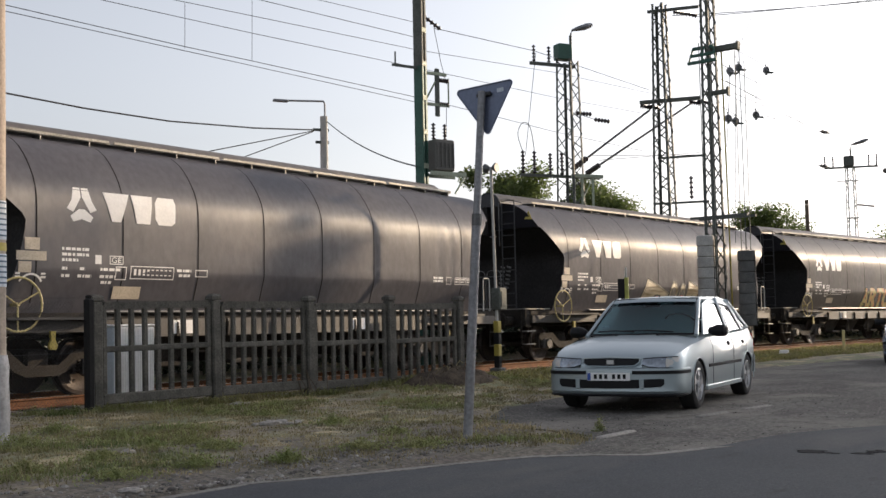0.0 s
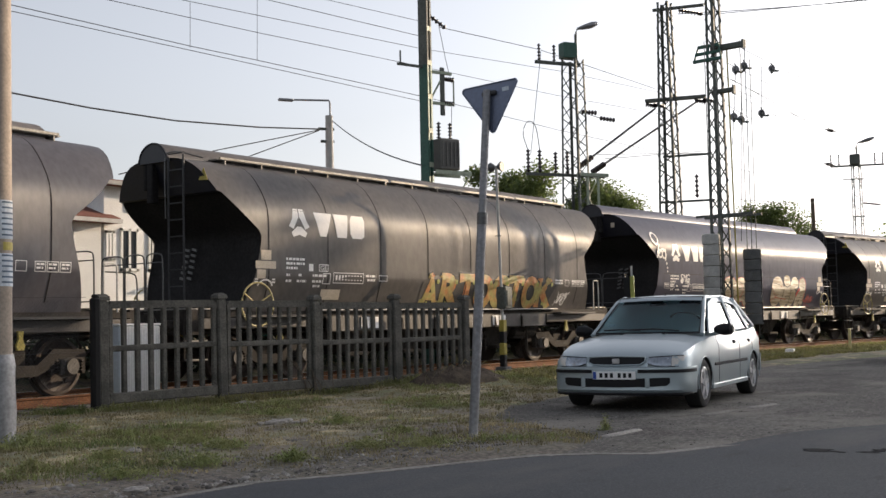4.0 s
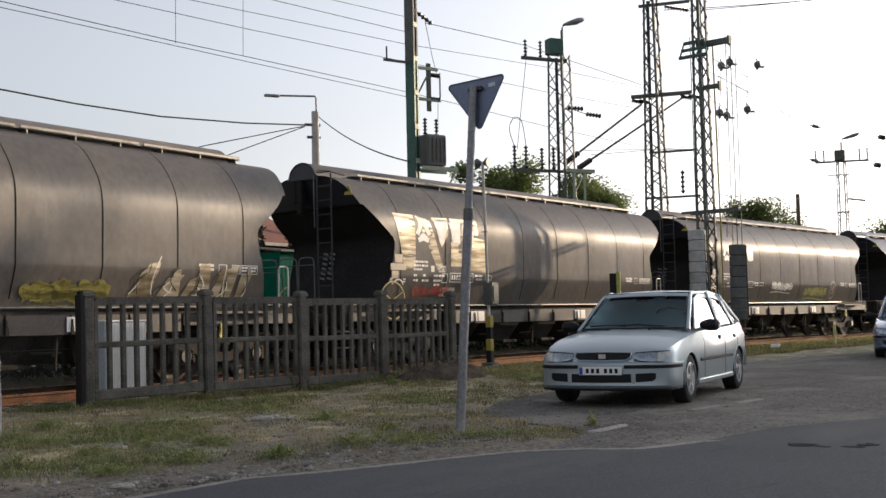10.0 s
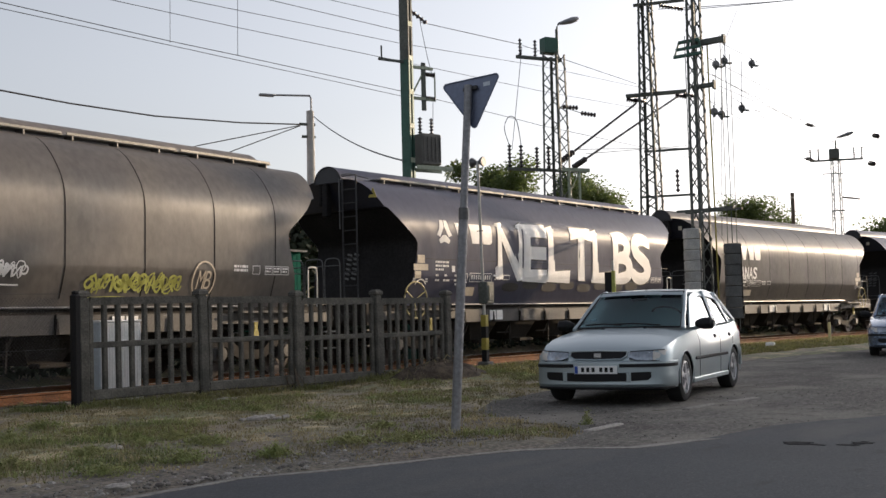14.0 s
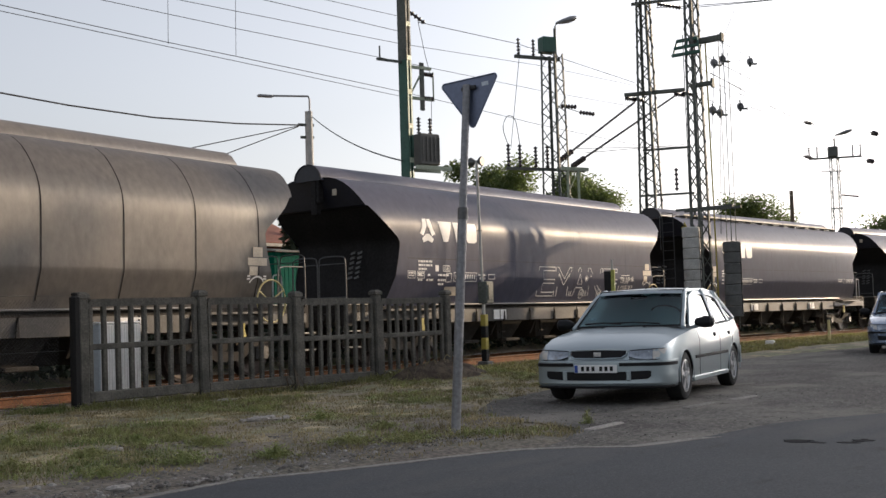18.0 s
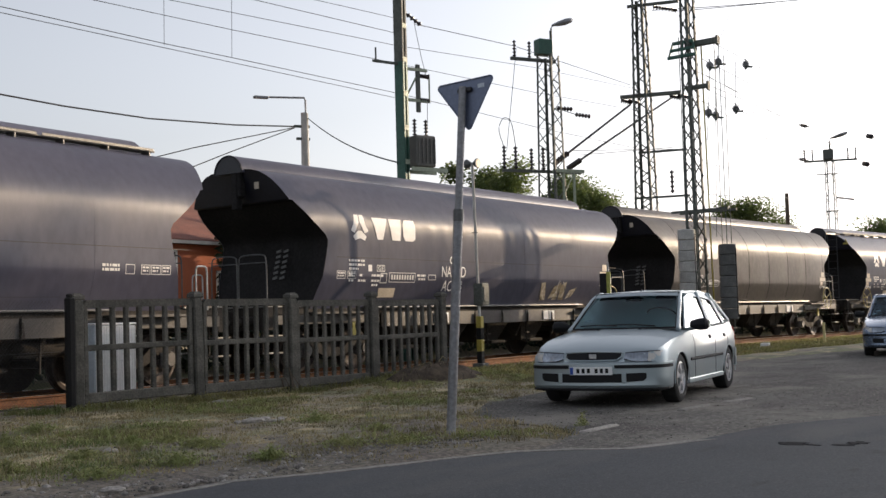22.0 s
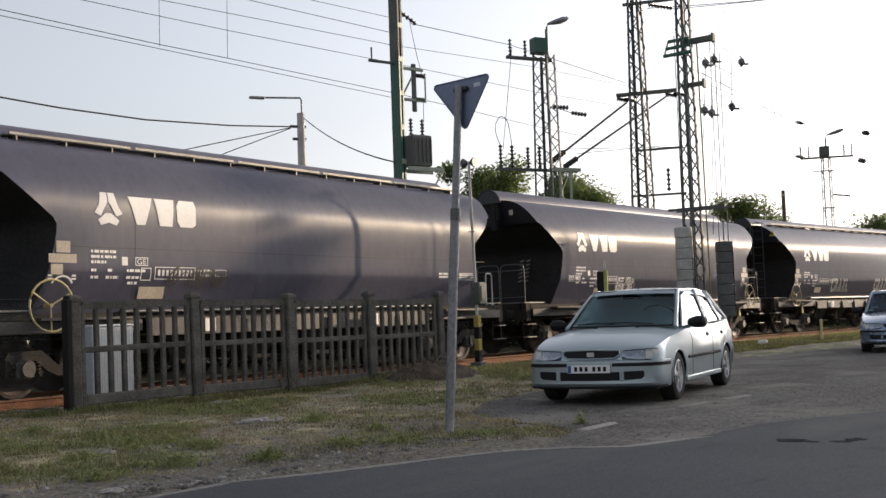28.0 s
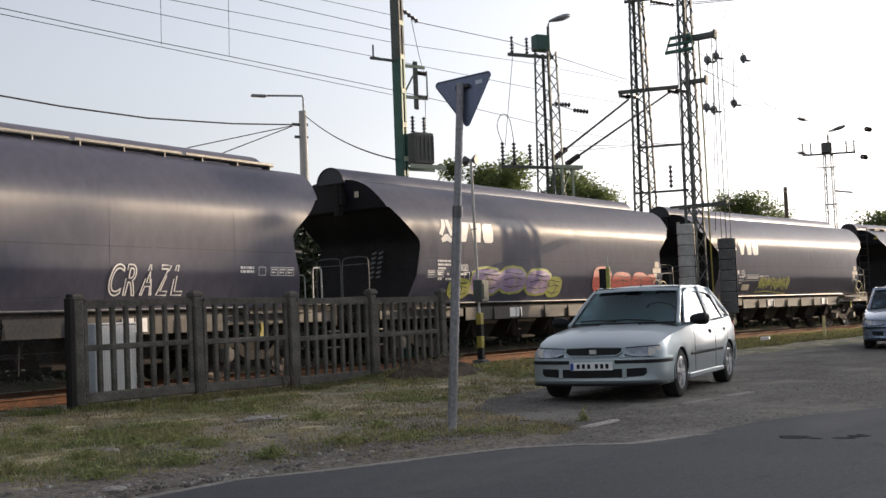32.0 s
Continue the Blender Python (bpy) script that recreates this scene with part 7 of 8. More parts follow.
part("bracket", Shape().box(-0.75, 0.45, -0.03, 0.03, 8.75, 8.81).box(-0.32, 0.40, -0.04, 0.04, 6.6, 6.68), MAST_STEEL, mast_e, m=across)
part("insulator", insulator((0.3, 0, 7.4), (1.25, 0, 7.25), 0.1, 8), INSULATOR, mast_e, smooth=True, m=across)

# concrete lamp post beyond the tracks
lamp_post = thing("street_lamp", "grey concrete lamp post with a thin lamp arm", "street lamp", m=pose(35.4, 30.0, 0, 0, 0, -30))
part("post", Shape().lathe([(0.22, -0.3), (0.15, 9.5)], "z", 12), PALE_CONCRETE, lamp_post, "tapered concrete post", smooth=True)
part("arm", Shape().tube([(0.05, 0, 9.2), (0.05, 0, 10.0), (0.0, 0, 10.12), (-1.6, 0, 10.05)], 0.04, 8), GALVANISED, lamp_post, smooth=True)
part("lamp_head", Shape().box(-2.1, -1.5, -0.1, 0.1, 9.98, 10.08, bevel=0.02), GALVANISED, lamp_post, "slim lamp head")
part("crossbar", Shape().box(-0.45, 0.2, -0.05, 0.05, 8.9, 9.0).box(-0.35, 0.2, -0.05, 0.05, 8.4, 8.5), MAST_STEEL, lamp_post)
dark_pole = thing("utility_pole", "thin dark wooden pole far off", "utility pole", m=pose(98.5, 30.0, 0, 0, 0, 0))
part("shaft", Shape().rod((0, 0, -0.3), (0, 0, 11.0), 0.22, 0.17, n=10), BARK, dark_pole, smooth=True)


# ---- the parked cars ----
def build_car(name, label, paint, m):
    """A five-door hatchback; x towards its nose from the front axle, y to its left."""
    car = thing(name, label, "car", "parked cars", m=m)
    stations = [  # x, floor, (half width, height) from the sill up to the middle
        (0.745, 0.24, (0.62, 0.27), (0.70, 0.42), (0.70, 0.55), (0.60, 0.645), (0.36, 0.655)),
        (0.70, 0.20, (0.72, 0.25), (0.765, 0.42), (0.76, 0.585), (0.69, 0.668), (0.40, 0.686)),
        (0.62, 0.19, (0.77, 0.24), (0.805, 0.43), (0.80, 0.615), (0.725, 0.70), (0.43, 0.722)),
        (0.50, 0.18, (0.80, 0.24), (0.83, 0.45), (0.825, 0.64), (0.76, 0.735), (0.45, 0.77)),
        (0.20, 0.18, (0.815, 0.24), (0.845, 0.46), (0.84, 0.68), (0.785, 0.80), (0.48, 0.845)),
        (-0.20, 0.18, (0.82, 0.24), (0.848, 0.48), (0.845, 0.71), (0.80, 0.85), (0.50, 0.905)),
        (-0.52, 0.18, (0.82, 0.24), (0.848, 0.48), (0.845, 0.72), (0.80, 0.885), (0.52, 0.945)),
        (-1.20, 0.18, (0.82, 0.24), (0.848, 0.48), (0.848, 0.73), (0.80, 0.905), (0.60, 0.915)),
        (-2.00, 0.18, (0.82, 0.24), (0.848, 0.50), (0.848, 0.75), (0.80, 0.925), (0.60, 0.935)),
        (-2.60, 0.19, (0.82, 0.26), (0.848, 0.52), (0.845, 0.77), (0.79, 0.945), (0.58, 0.96)),
        (-3.00, 0.22, (0.81, 0.30), (0.835, 0.54), (0.83, 0.79), (0.77, 0.97), (0.56, 1.00)),
        (-3.28, 0.26, (0.77, 0.32), (0.79, 0.54), (0.785, 0.80), (0.72, 0.965), (0.50, 0.985)),
        (-3.42, 0.30, (0.68, 0.36), (0.70, 0.54), (0.69, 0.78), (0.62, 0.90), (0.40, 0.92)),
        (-3.47, 0.34, (0.55, 0.40), (0.57, 0.54), (0.56, 0.72), (0.48, 0.80), (0.30, 0.81))]
    rings = []
    for x, floor, *pts in stations:
        top = pts[-1]
        half = [(0.30, floor)] + [(pts[0][0] - 0.06, floor + 0.01)] + list(pts) + [(top[0] * 0.45, top[1] + 0.014)]
        ring = [(x, y, z) for y, z in half] + [(x, -y, z) for y, z in reversed(half)]
        rings.append(ring)
    body = part("body", Shape().loft(rings), paint, car, "smooth painted steel body")
    # wheel wells cut out of the flanks
    s = Shape()
    for x in (0.0, -2.62):
        for o in (-1, 1):
            s.lathe([(0.0, o * 0.56), (0.335, o * 0.56), (0.335, o * 0.95), (0.0, o * 0.95)], "y", 32, pose(x, 0, 0.305, 0, 0, 0))
    wells = new("wells", s.mesh("wells"))
    body.data.materials.append(BLACK_PLASTIC)
    wells.data.materials.append(paint)
    wells.data.materials.append(BLACK_PLASTIC)
    wells.data.polygons.foreach_set("material_index", [1] * len(wells.data.polygons))
    cut = body.modifiers.new("wells", "BOOLEAN")
    cut.operation, cut.solver, cut.object = "DIFFERENCE", "EXACT", wells
    wells.matrix_world = m
    bpy.context.view_layer.update()
    me = bpy.data.meshes.new_from_object(body.evaluated_get(bpy.context.evaluated_depsgraph_get()))
    body.modifiers.clear()
    body.data = me
    bpy.data.objects.remove(wells)
    me.polygons.foreach_set("use_smooth", [True] * len(me.polygons))
    me.set_sharp_from_angle(angle=radians(38))
    # roof and pillars
    roof = [(-1.10, 0.50, 1.318, 1.345), (-1.3, 0.53, 1.335, 1.372), (-1.6, 0.55, 1.345, 1.388), (-2.0, 0.55, 1.345, 1.39), (-2.4, 0.535, 1.33, 1.372), (-2.7, 0.51, 1.285, 1.318)]
    s = Shape()
    s.loft([[(x, -w - 0.02, zs - 0.03), (x, -w, zs), (x, -w * 0.75, zs + (zc - zs) * 0.65), (x, -w * 0.4, zc - 0.006), (x, 0, zc), (x, w * 0.4, zc - 0.006), (x, w * 0.75, zs + (zc - zs) * 0.65), (x, w, zs), (x, w + 0.02, zs - 0.03)] for x, w, zs, zc in roof])
    part("roof", s, paint, car, smooth=True)
    for o in (-1, 1):
        for a, b, r in (((-0.40, 0.715, 0.915), (-1.16, 0.535, 1.33), 0.025), ((-1.72, 0.775, 0.91), (-1.78, 0.60, 1.345), 0.032), ((-2.62, 0.765, 0.95), (-2.45, 0.575, 1.325), 0.03), ((-3.15, 0.70, 0.97), (-2.66, 0.54, 1.30), 0.055)):
            s = Shape().rod((a[0], o * a[1], a[2]), (b[0], o * b[1], b[2]), r, n=8)
            part("pillar", s, paint, car, smooth=True)
        s = Shape().tube([(-1.1, o * 0.535, 1.322), (-1.5, o * 0.575, 1.34), (-2.0, o * 0.58, 1.345), (-2.5, o * 0.56, 1.315), (-2.72, o * 0.55, 1.28), (-3.0, o * 0.63, 1.10), (-3.2, o * 0.70, 0.98)], 0.024, 6)
        part("roof_rail", s, paint, car, smooth=True)
        # side glass
        for q in (((-0.80, 0.765, 0.94), (-1.66, 0.795, 0.94), (-1.72, 0.645, 1.275), (-1.60, 0.638, 1.285), (-1.42, 0.632, 1.275), (-1.28, 0.645, 1.235)), ((-1.80, 0.795, 0.945), (-2.52, 0.785, 0.965), (-2.42, 0.645, 1.235), (-2.30, 0.632, 1.265), (-1.86, 0.640, 1.285)), ((-2.68, 0.775, 0.985), (-2.98, 0.742, 1.01), (-2.70, 0.640, 1.185), (-2.57, 0.635, 1.225))):
            s = Shape().loft([[(x, o * (y - 0.012), z) for x, y, z in q], [(x, o * (y - 0.018), z) for x, y, z in q]])
            ob = part("side_window", s, SIDE_GLASS, car, "tinted side window")
            ob.visible_shadow = False
            s = Shape()
            loop = [Vector((x, o * (y - 0.006), z)) for x, y, z in q]
            for a, b in zip(loop, loop[1:] + loop[:1]):
                s.rod(a, b, 0.007, n=5)
            part("window_seal", s, BLACK_PLASTIC, car)
        # the doors' painted frames round the glass
        outer = [(-0.58, 0.752, 0.925), (-1.18, 0.598, 1.275), (-1.45, 0.590, 1.332), (-2.0, 0.592, 1.342), (-2.45, 0.585, 1.312), (-2.75, 0.592, 1.245), (-3.18, 0.70, 1.0)]
        inner = [(-0.80, 0.765, 0.94), (-1.28, 0.645, 1.235), (-1.45, 0.633, 1.278), (-2.0, 0.637, 1.282), (-2.36, 0.637, 1.255), (-2.62, 0.637, 1.21), (-2.98, 0.742, 1.01)]
        part("door_frame", Shape().loft([[(a[0], o * (a[1] - 0.02), a[2]), (a[0], o * a[1], a[2]), (b[0], o * (b[1] + 0.004), b[2]), (b[0], o * (b[1] - 0.02), b[2])] for a, b in zip(outer, inner)]), paint, car, "painted door frame", smooth=True)
        for low, high in (((-1.73, 0.795, 0.93), (-1.79, 0.638, 1.29)), ((-2.60, 0.785, 0.96), (-2.50, 0.640, 1.245))):
            part("door_frame", Shape().loft([[(x - 0.05, o * (y - 0.012), z), (x + 0.05, o * (y - 0.012), z), (x + 0.05, o * (y + 0.002), z), (x - 0.05, o * (y + 0.002), z)] for x, y, z in (low, high)]), paint, car, "painted window post")
        # doors: seams, handles, moulding
        for x in (-0.62, -1.74, -2.50):
            s = Shape().tube([(x, o * 0.849, 0.27), (x - 0.01, o * 0.853, 0.50), (x - 0.02, o * 0.853, 0.74), (x - 0.03, o * 0.806, 0.90)], 0.0022, 4)
            part("door_seam", s, BLACK_PLASTIC, car)
        for x in (-1.52, -2.36):
            part("door_handle", Shape().box(x - 0.055, x + 0.055, o * 0.832 - 0.02, o * 0.832 + 0.02, 0.755, 0.815, bevel=0.02), BLACK_PLASTIC, car, "black door handle")
        part("side_moulding", Shape().box(-2.18, -0.42, o * 0.852 - 0.010, o * 0.852 + 0.010, 0.51, 0.548, bevel=0.008), BLACK_PLASTIC, car, "dark rubbing strip")
        part("sill", Shape().box(-2.25, -0.38, o * 0.828 - 0.02, o * 0.828 + 0.012, 0.20, 0.255, bevel=0.006), paint, car)
        # mirror
        s = Shape().loft([[(-0.66 + f * 0.16 * math.cos(k * math.tau / 10) * 0.6 - 0.05 * (y - 0.86), o * y, 0.965 + h * math.sin(k * math.tau / 10)) for k in range(10)] for y, f, h in ((0.80, 0.3, 0.03), (0.86, 0.8, 0.06), (0.92, 1, 0.075), (1.0, 0.9, 0.07), (1.03, 0.5, 0.04))])
        part("mirror", s, BLACK_PLASTIC, car, "black door mirror", smooth=True)
        # lamps: a long lens that wraps round the corner, with the indicator at its end
        rows_ = [(0.775, 0.375, 0.590, 0.655), (0.785, 0.45, 0.565, 0.662), (0.775, 0.55, 0.556, 0.668), (0.75, 0.645, 0.556, 0.672)]
        s = Shape().loft([[(x - 0.05, o * y, z0), (x + 0.012, o * y, z0), (x + 0.002, o * y, (z0 + z1) / 2), (x - 0.035, o * y, z1), (x - 0.09, o * y, z1)] for x, y, z0, z1 in rows_])
        part("headlight", s, HEADLAMP, car, "clear headlight with a bright reflector", smooth=True)
        s = Shape().loft([[(x - 0.05, o * (y - 0.01), z0), (x + 0.012, o * y, z0), (x + 0.002, o * y, (z0 + z1) / 2), (x - 0.035, o * (y - 0.01), z1), (x - 0.09, o * (y - 0.02), z1)] for x, y, z0, z1 in ((0.749, 0.648, 0.556, 0.672), (0.72, 0.71, 0.558, 0.674), (0.66, 0.765, 0.562, 0.676), (0.58, 0.795, 0.575, 0.672))])
        part("indicator", s, INDICATOR, car, "pale indicator lens", smooth=True)
        part("lamp_seam", Shape().tube([(x + 0.012, o * y, z0 - 0.004) for x, y, z0, z1 in rows_] + [(0.735, o * 0.71, 0.554), (0.675, o * 0.765, 0.558), (0.595, o * 0.797, 0.57)], 0.006, 4).tube([(x - 0.034, o * y, z1 + 0.003) for x, y, z0, z1 in rows_] + [(0.685, o * 0.70, 0.677), (0.625, o * 0.755, 0.679)], 0.005, 4), BLACK_PLASTIC, car)
        s = Shape().loft([[(-3.30, o * 0.60, 0.70), (-3.27, o * 0.755, 0.70), (-3.26, o * 0.74, 0.90), (-3.32, o * 0.60, 0.90)], [(-3.43, o * 0.58, 0.70), (-3.29, o * 0.80, 0.70), (-3.26, o * 0.775, 0.90), (-3.40, o * 0.56, 0.90)]])
        part("tail_lamp", s, RED_SPRAY, car, "red tail lamp")
        # wheels in their arches
        for x in (0.0, -2.62):
            lip = Shape().tube([(x + 0.338 * math.cos(a), o * (0.843 if x == 0.0 else 0.845), 0.305 + 0.338 * math.sin(a)) for a in [radians(-12 + 12 * k) for k in range(18)]], 0.006, 5)
            part("arch", lip, paint, car, "rolled wheel arch lip", smooth=True)
            t0 = o * 0.632
            wheel = part("wheel", Shape().lathe([(0.19, t0), (0.25, t0), (0.285, t0 + o * 0.02), (0.289, t0 + o * 0.06), (0.289, t0 + o * 0.15), (0.283, t0 + o * 0.185), (0.25, t0 + o * 0.205), (0.20, t0 + o * 0.20), (0.185, t0 + o * 0.16)], "y", 28), RUBBER, car, "black tyre", smooth=True, m=Matrix.Translation((x, 0, 0.289)))
            s = Shape().lathe([(0.185, t0 + o * 0.14), (0.195, t0 + o * 0.195), (0.18, t0 + o * 0.20), (0.165, t0 + o * 0.16), (0.03, t0 + o * 0.13)], "y", 28)
            for k in range(5):
                a = k * math.tau / 5 + 0.3
                c, q = math.cos(a), math.sin(a)
                s.loft([[(c * r - q * w, t0 + o * d, q * r + c * w), (c * r + q * w, t0 + o * d, q * r - c * w), (c * r + q * w, t0 + o * (d - 0.03), q * r - c * w), (c * r - q * w, t0 + o * (d - 0.03), q * r + c * w)] for r, w, d in ((0.02, 0.035, 0.195), (0.10, 0.028, 0.20), (0.185, 0.04, 0.195))])
            s.lathe([(0.0, t0 + o * 0.21), (0.04, t0 + o * 0.208), (0.045, t0 + o * 0.19)], "y", 12)
            part("rim", s, ALLOY, wheel, "five-spoke alloy rim", smooth=True)
    # windscreen and rear glass
    for name2, rows in (("windscreen", [(-0.43, 0.66, 0.935), (-0.78, 0.605, 1.14), (-1.12, 0.54, 1.332)]), ("rear_window", [(-2.70, 0.51, 1.298), (-3.0, 0.58, 1.12), (-3.2, 0.64, 0.99)])):
        s = Shape()
        bow = 0.10 if name2 == "windscreen" else -0.06
        for d in (0, -0.006):
            s.loft([[(x + bow * (1 - q * q), q * w, z + d) for q in (-1, -0.7, -0.35, 0, 0.35, 0.7, 1)] for x, w, z in rows], closed=False)
        ob = part(name2, s, WINDSCREEN, car, "greenish tinted windscreen" if bow > 0 else "tinted rear window", smooth=True)
        ob.visible_shadow = False
    for name3, rows3 in (("windscreen_seal", [(-0.43, 0.67, 0.935), (-0.78, 0.615, 1.14), (-1.12, 0.55, 1.335)]),):
        edge_ = [(x + 0.10 * (1 - q * q), q * w, z + 0.004) for (x, w, z), q in [(rows3[0], v) for v in (-1, -0.6, 0, 0.6, 1)] + [(rows3[1], 1)] + [(rows3[2], v) for v in (1, 0.6, 0, -0.6, -1)] + [(rows3[1], -1), (rows3[0], -1)]]
        part(name3, Shape().tube(edge_, 0.014, 6), BLACK_PLASTIC, car, "black rubber windscreen seal", smooth=True)
    part("windscreen_header", Shape().loft([[(x + 0.10 * (1 - q * q) * f, q * w, z + 0.012 * (1 - q * q) + 0.008) for q in (-1, -0.7, -0.35, 0, 0.35, 0.7, 1)] for x, w, z, f in ((-1.03, 0.565, 1.288, 1), (-1.07, 0.56, 1.312, 1), (-1.12, 0.55, 1.332, 0.9), (-1.22, 0.545, 1.345, 0.5))], closed=False), paint, car, "painted front edge of the roof", smooth=True)
    for o in (-1, 1):
        part("pillar_cover", Shape().tube([(-0.42, o * 0.70, 0.925), (-0.78, o * 0.635, 1.145), (-1.05, o * 0.578, 1.292), (-1.16, o * 0.556, 1.328), (-1.3, o * 0.55, 1.345)], 0.026, 8), paint, car, "painted windscreen pillar", smooth=True)
    part("vignette", Shape().box(-0.60, -0.595, -0.56, -0.46, 0.985, 1.035), PAPER, car, "small pale sticker behind the windscreen")
    part("wiper", Shape().tube([(-0.30, 0.45, 0.965), (-0.36, 0.1, 0.985), (-0.34, -0.2, 0.98)], 0.008, 5).tube([(-0.30, -0.05, 0.97), (-0.36, -0.3, 0.985), (-0.38, -0.55, 0.975)], 0.008, 5), BLACK_PLASTIC, car)
    part("cowl", Shape().loft([[(-0.36 + 0.1 * (1 - q * q), q * 0.68, 0.925) for q in (-1, -0.5, 0, 0.5, 1)], [(-0.46 + 0.1 * (1 - q * q), q * 0.68, 0.945) for q in (-1, -0.5, 0, 0.5, 1)]], closed=False), BLACK_PLASTIC, car)
    part("aerial_base", Shape().rod((-1.25, 0, 1.35), (-1.33, 0, 1.40), 0.012, 0.006, n=6), BLACK_PLASTIC, car)
    # cabin
    s = Shape().box(-3.1, -0.5, -0.70, 0.70, 0.35, 0.55)
    part("cabin_floor", s, SEAT_FABRIC, car)
    part("dashboard", Shape().loft([[(-0.45, -0.66, 0.80), (-0.45, 0.66, 0.80), (-0.45, 0.66, 0.91), (-0.45, -0.66, 0.91)], [(-0.95, -0.68, 0.70), (-0.95, 0.68, 0.70), (-0.95, 0.68, 0.90), (-0.95, -0.68, 0.90)]]), BLACK_PLASTIC, car)
    for y in (-0.34, 0.34):
        part("seat", Shape().box(-1.75, -1.25, y - 0.24, y + 0.24, 0.5, 0.66, bevel=0.06).loft([[(x, y + q * w, z) for x, q in ((-1.70 - 0.3 * (z - 0.6), -1), (-1.58 - 0.3 * (z - 0.6), -1), (-1.58 - 0.3 * (z - 0.6), 1), (-1.70 - 0.3 * (z - 0.6), 1))] for z, w in ((0.6, 0.22), (0.95, 0.24), (1.08, 0.16))]), SEAT_FABRIC, car, "dark fabric seat")
        part("headrest", Shape().box(-1.86, -1.76, y - 0.12, y + 0.12, 1.10, 1.25, bevel=0.04), SEAT_FABRIC, car)
        part("rear_headrest", Shape().box(-2.72, -2.62, y - 0.12, y + 0.12, 0.98, 1.14, bevel=0.04), SEAT_FABRIC, car)
    part("rear_seat", Shape().box(-2.72, -2.52, -0.62, 0.62, 0.5, 1.0, bevel=0.06), SEAT_FABRIC, car)
    part("steering_wheel", Shape().tube([(-1.05 + 0.08 * math.sin(a), 0.34 + 0.18 * math.cos(a), 0.92 + 0.16 * math.sin(a)) for a in [k * math.tau / 16 for k in range(17)]], 0.015, 6), BLACK_PLASTIC, car, smooth=True)
    part("rear_mirror", Shape().box(-1.0, -0.97, -0.11, 0.11, 1.20, 1.26, bevel=0.012), BLACK_PLASTIC, car)
    # nose
    part("fascia", Shape().loft([[(0.70, y, 0.53), (xx, y, 0.535), (xx - 0.005, y, 0.60), (xx - 0.05, y, 0.668), (0.68, y, 0.668)] for y, xx in ((-0.375, 0.778), (-0.2, 0.795), (0, 0.80), (0.2, 0.795), (0.375, 0.778))]), paint, car, smooth=True)
    part("grille", Shape().loft([[(xx - 0.02, y, z0), (xx + 0.01, y, z0), (xx - 0.035, y, z1), (xx - 0.06, y, z1)] for y, xx, z0, z1 in ((-0.335, 0.787, 0.610, 0.655), (-0.28, 0.797, 0.578, 0.660), (0, 0.81, 0.572, 0.664), (0.28, 0.797, 0.578, 0.660), (0.335, 0.787, 0.610, 0.655))]), BLACK_PLASTIC, car, "black grille")
    part("grille_frame", Shape().tube([(0.797, -0.345, 0.612), (0.808, -0.285, 0.572), (0.823, 0, 0.566), (0.808, 0.285, 0.572), (0.797, 0.345, 0.612), (0.755, 0.34, 0.664), (0.775, 0, 0.674), (0.755, -0.34, 0.664), (0.797, -0.345, 0.612)], 0.009, 5), paint, car, smooth=True)
    part("badge", Shape().box(0.805, 0.823, -0.045, 0.045, 0.588, 0.65, bevel=0.008), ALLOY, car, "plain chrome badge")
    nose_ = ((-0.845, 0.40), (-0.835, 0.52), (-0.80, 0.66), (-0.72, 0.76), (-0.60, 0.82), (-0.35, 0.868), (0, 0.885), (0.35, 0.868), (0.60, 0.82), (0.72, 0.76), (0.80, 0.66), (0.835, 0.52), (0.845, 0.40))
    part("bumper", Shape().loft([[(min(0.60, xx - 0.03), y * 0.97, 0.20), (min(0.60, xx - 0.03), y * 0.97, 0.545), (xx - 0.035, y * 0.985, 0.552), (xx - 0.005, y, 0.535), (xx, y, 0.46), (xx - 0.005, y, 0.36), (xx + 0.004, y, 0.25), (xx - 0.03, y * 0.98, 0.205)] for y, xx in nose_]), paint, car, "painted bumper", smooth=True)
    for o in (-1, 1):
        s = Shape().loft([[(xx - 0.02, o * y * 0.985, 0.468), (xx + 0.012, o * y * 1.004, 0.475), (xx + 0.012, o * y * 1.004, 0.515), (xx - 0.02, o * y * 0.985, 0.522)] for y, xx in ((0.28, 0.872), (0.35, 0.868), (0.60, 0.82), (0.72, 0.76), (0.80, 0.66), (0.835, 0.52), (0.845, 0.40))])
        part("bumper_strip", s, BLACK_PLASTIC, car, "black bumper strip", smooth=True)
    part("intake", Shape().loft([[(xx - 0.05, y, z0), (xx + 0.006, y, z0), (xx + 0.006, y, z1), (xx - 0.05, y, z1)] for y, xx, z0, z1 in ((-0.635, 0.803, 0.335, 0.405), (-0.60, 0.82, 0.30, 0.410), (-0.35, 0.868, 0.285, 0.400), (0, 0.885, 0.282, 0.39), (0.35, 0.868, 0.285, 0.400), (0.60, 0.82, 0.30, 0.410), (0.635, 0.803, 0.335, 0.405))]), BLACK_PLASTIC, car, "black lower intake")
    for y in (-0.385, 0.385):
        part("intake_bar", Shape().box(0.80, 0.878, y - 0.028, y + 0.028, 0.275, 0.41, bevel=0.01), paint, car)
    part("lip", Shape().tube([(xx - 0.012, y * 0.985, 0.205) for y, xx in nose_[1:-1]], 0.016, 6), BLACK_PLASTIC, car, "black chin spoiler", smooth=True)
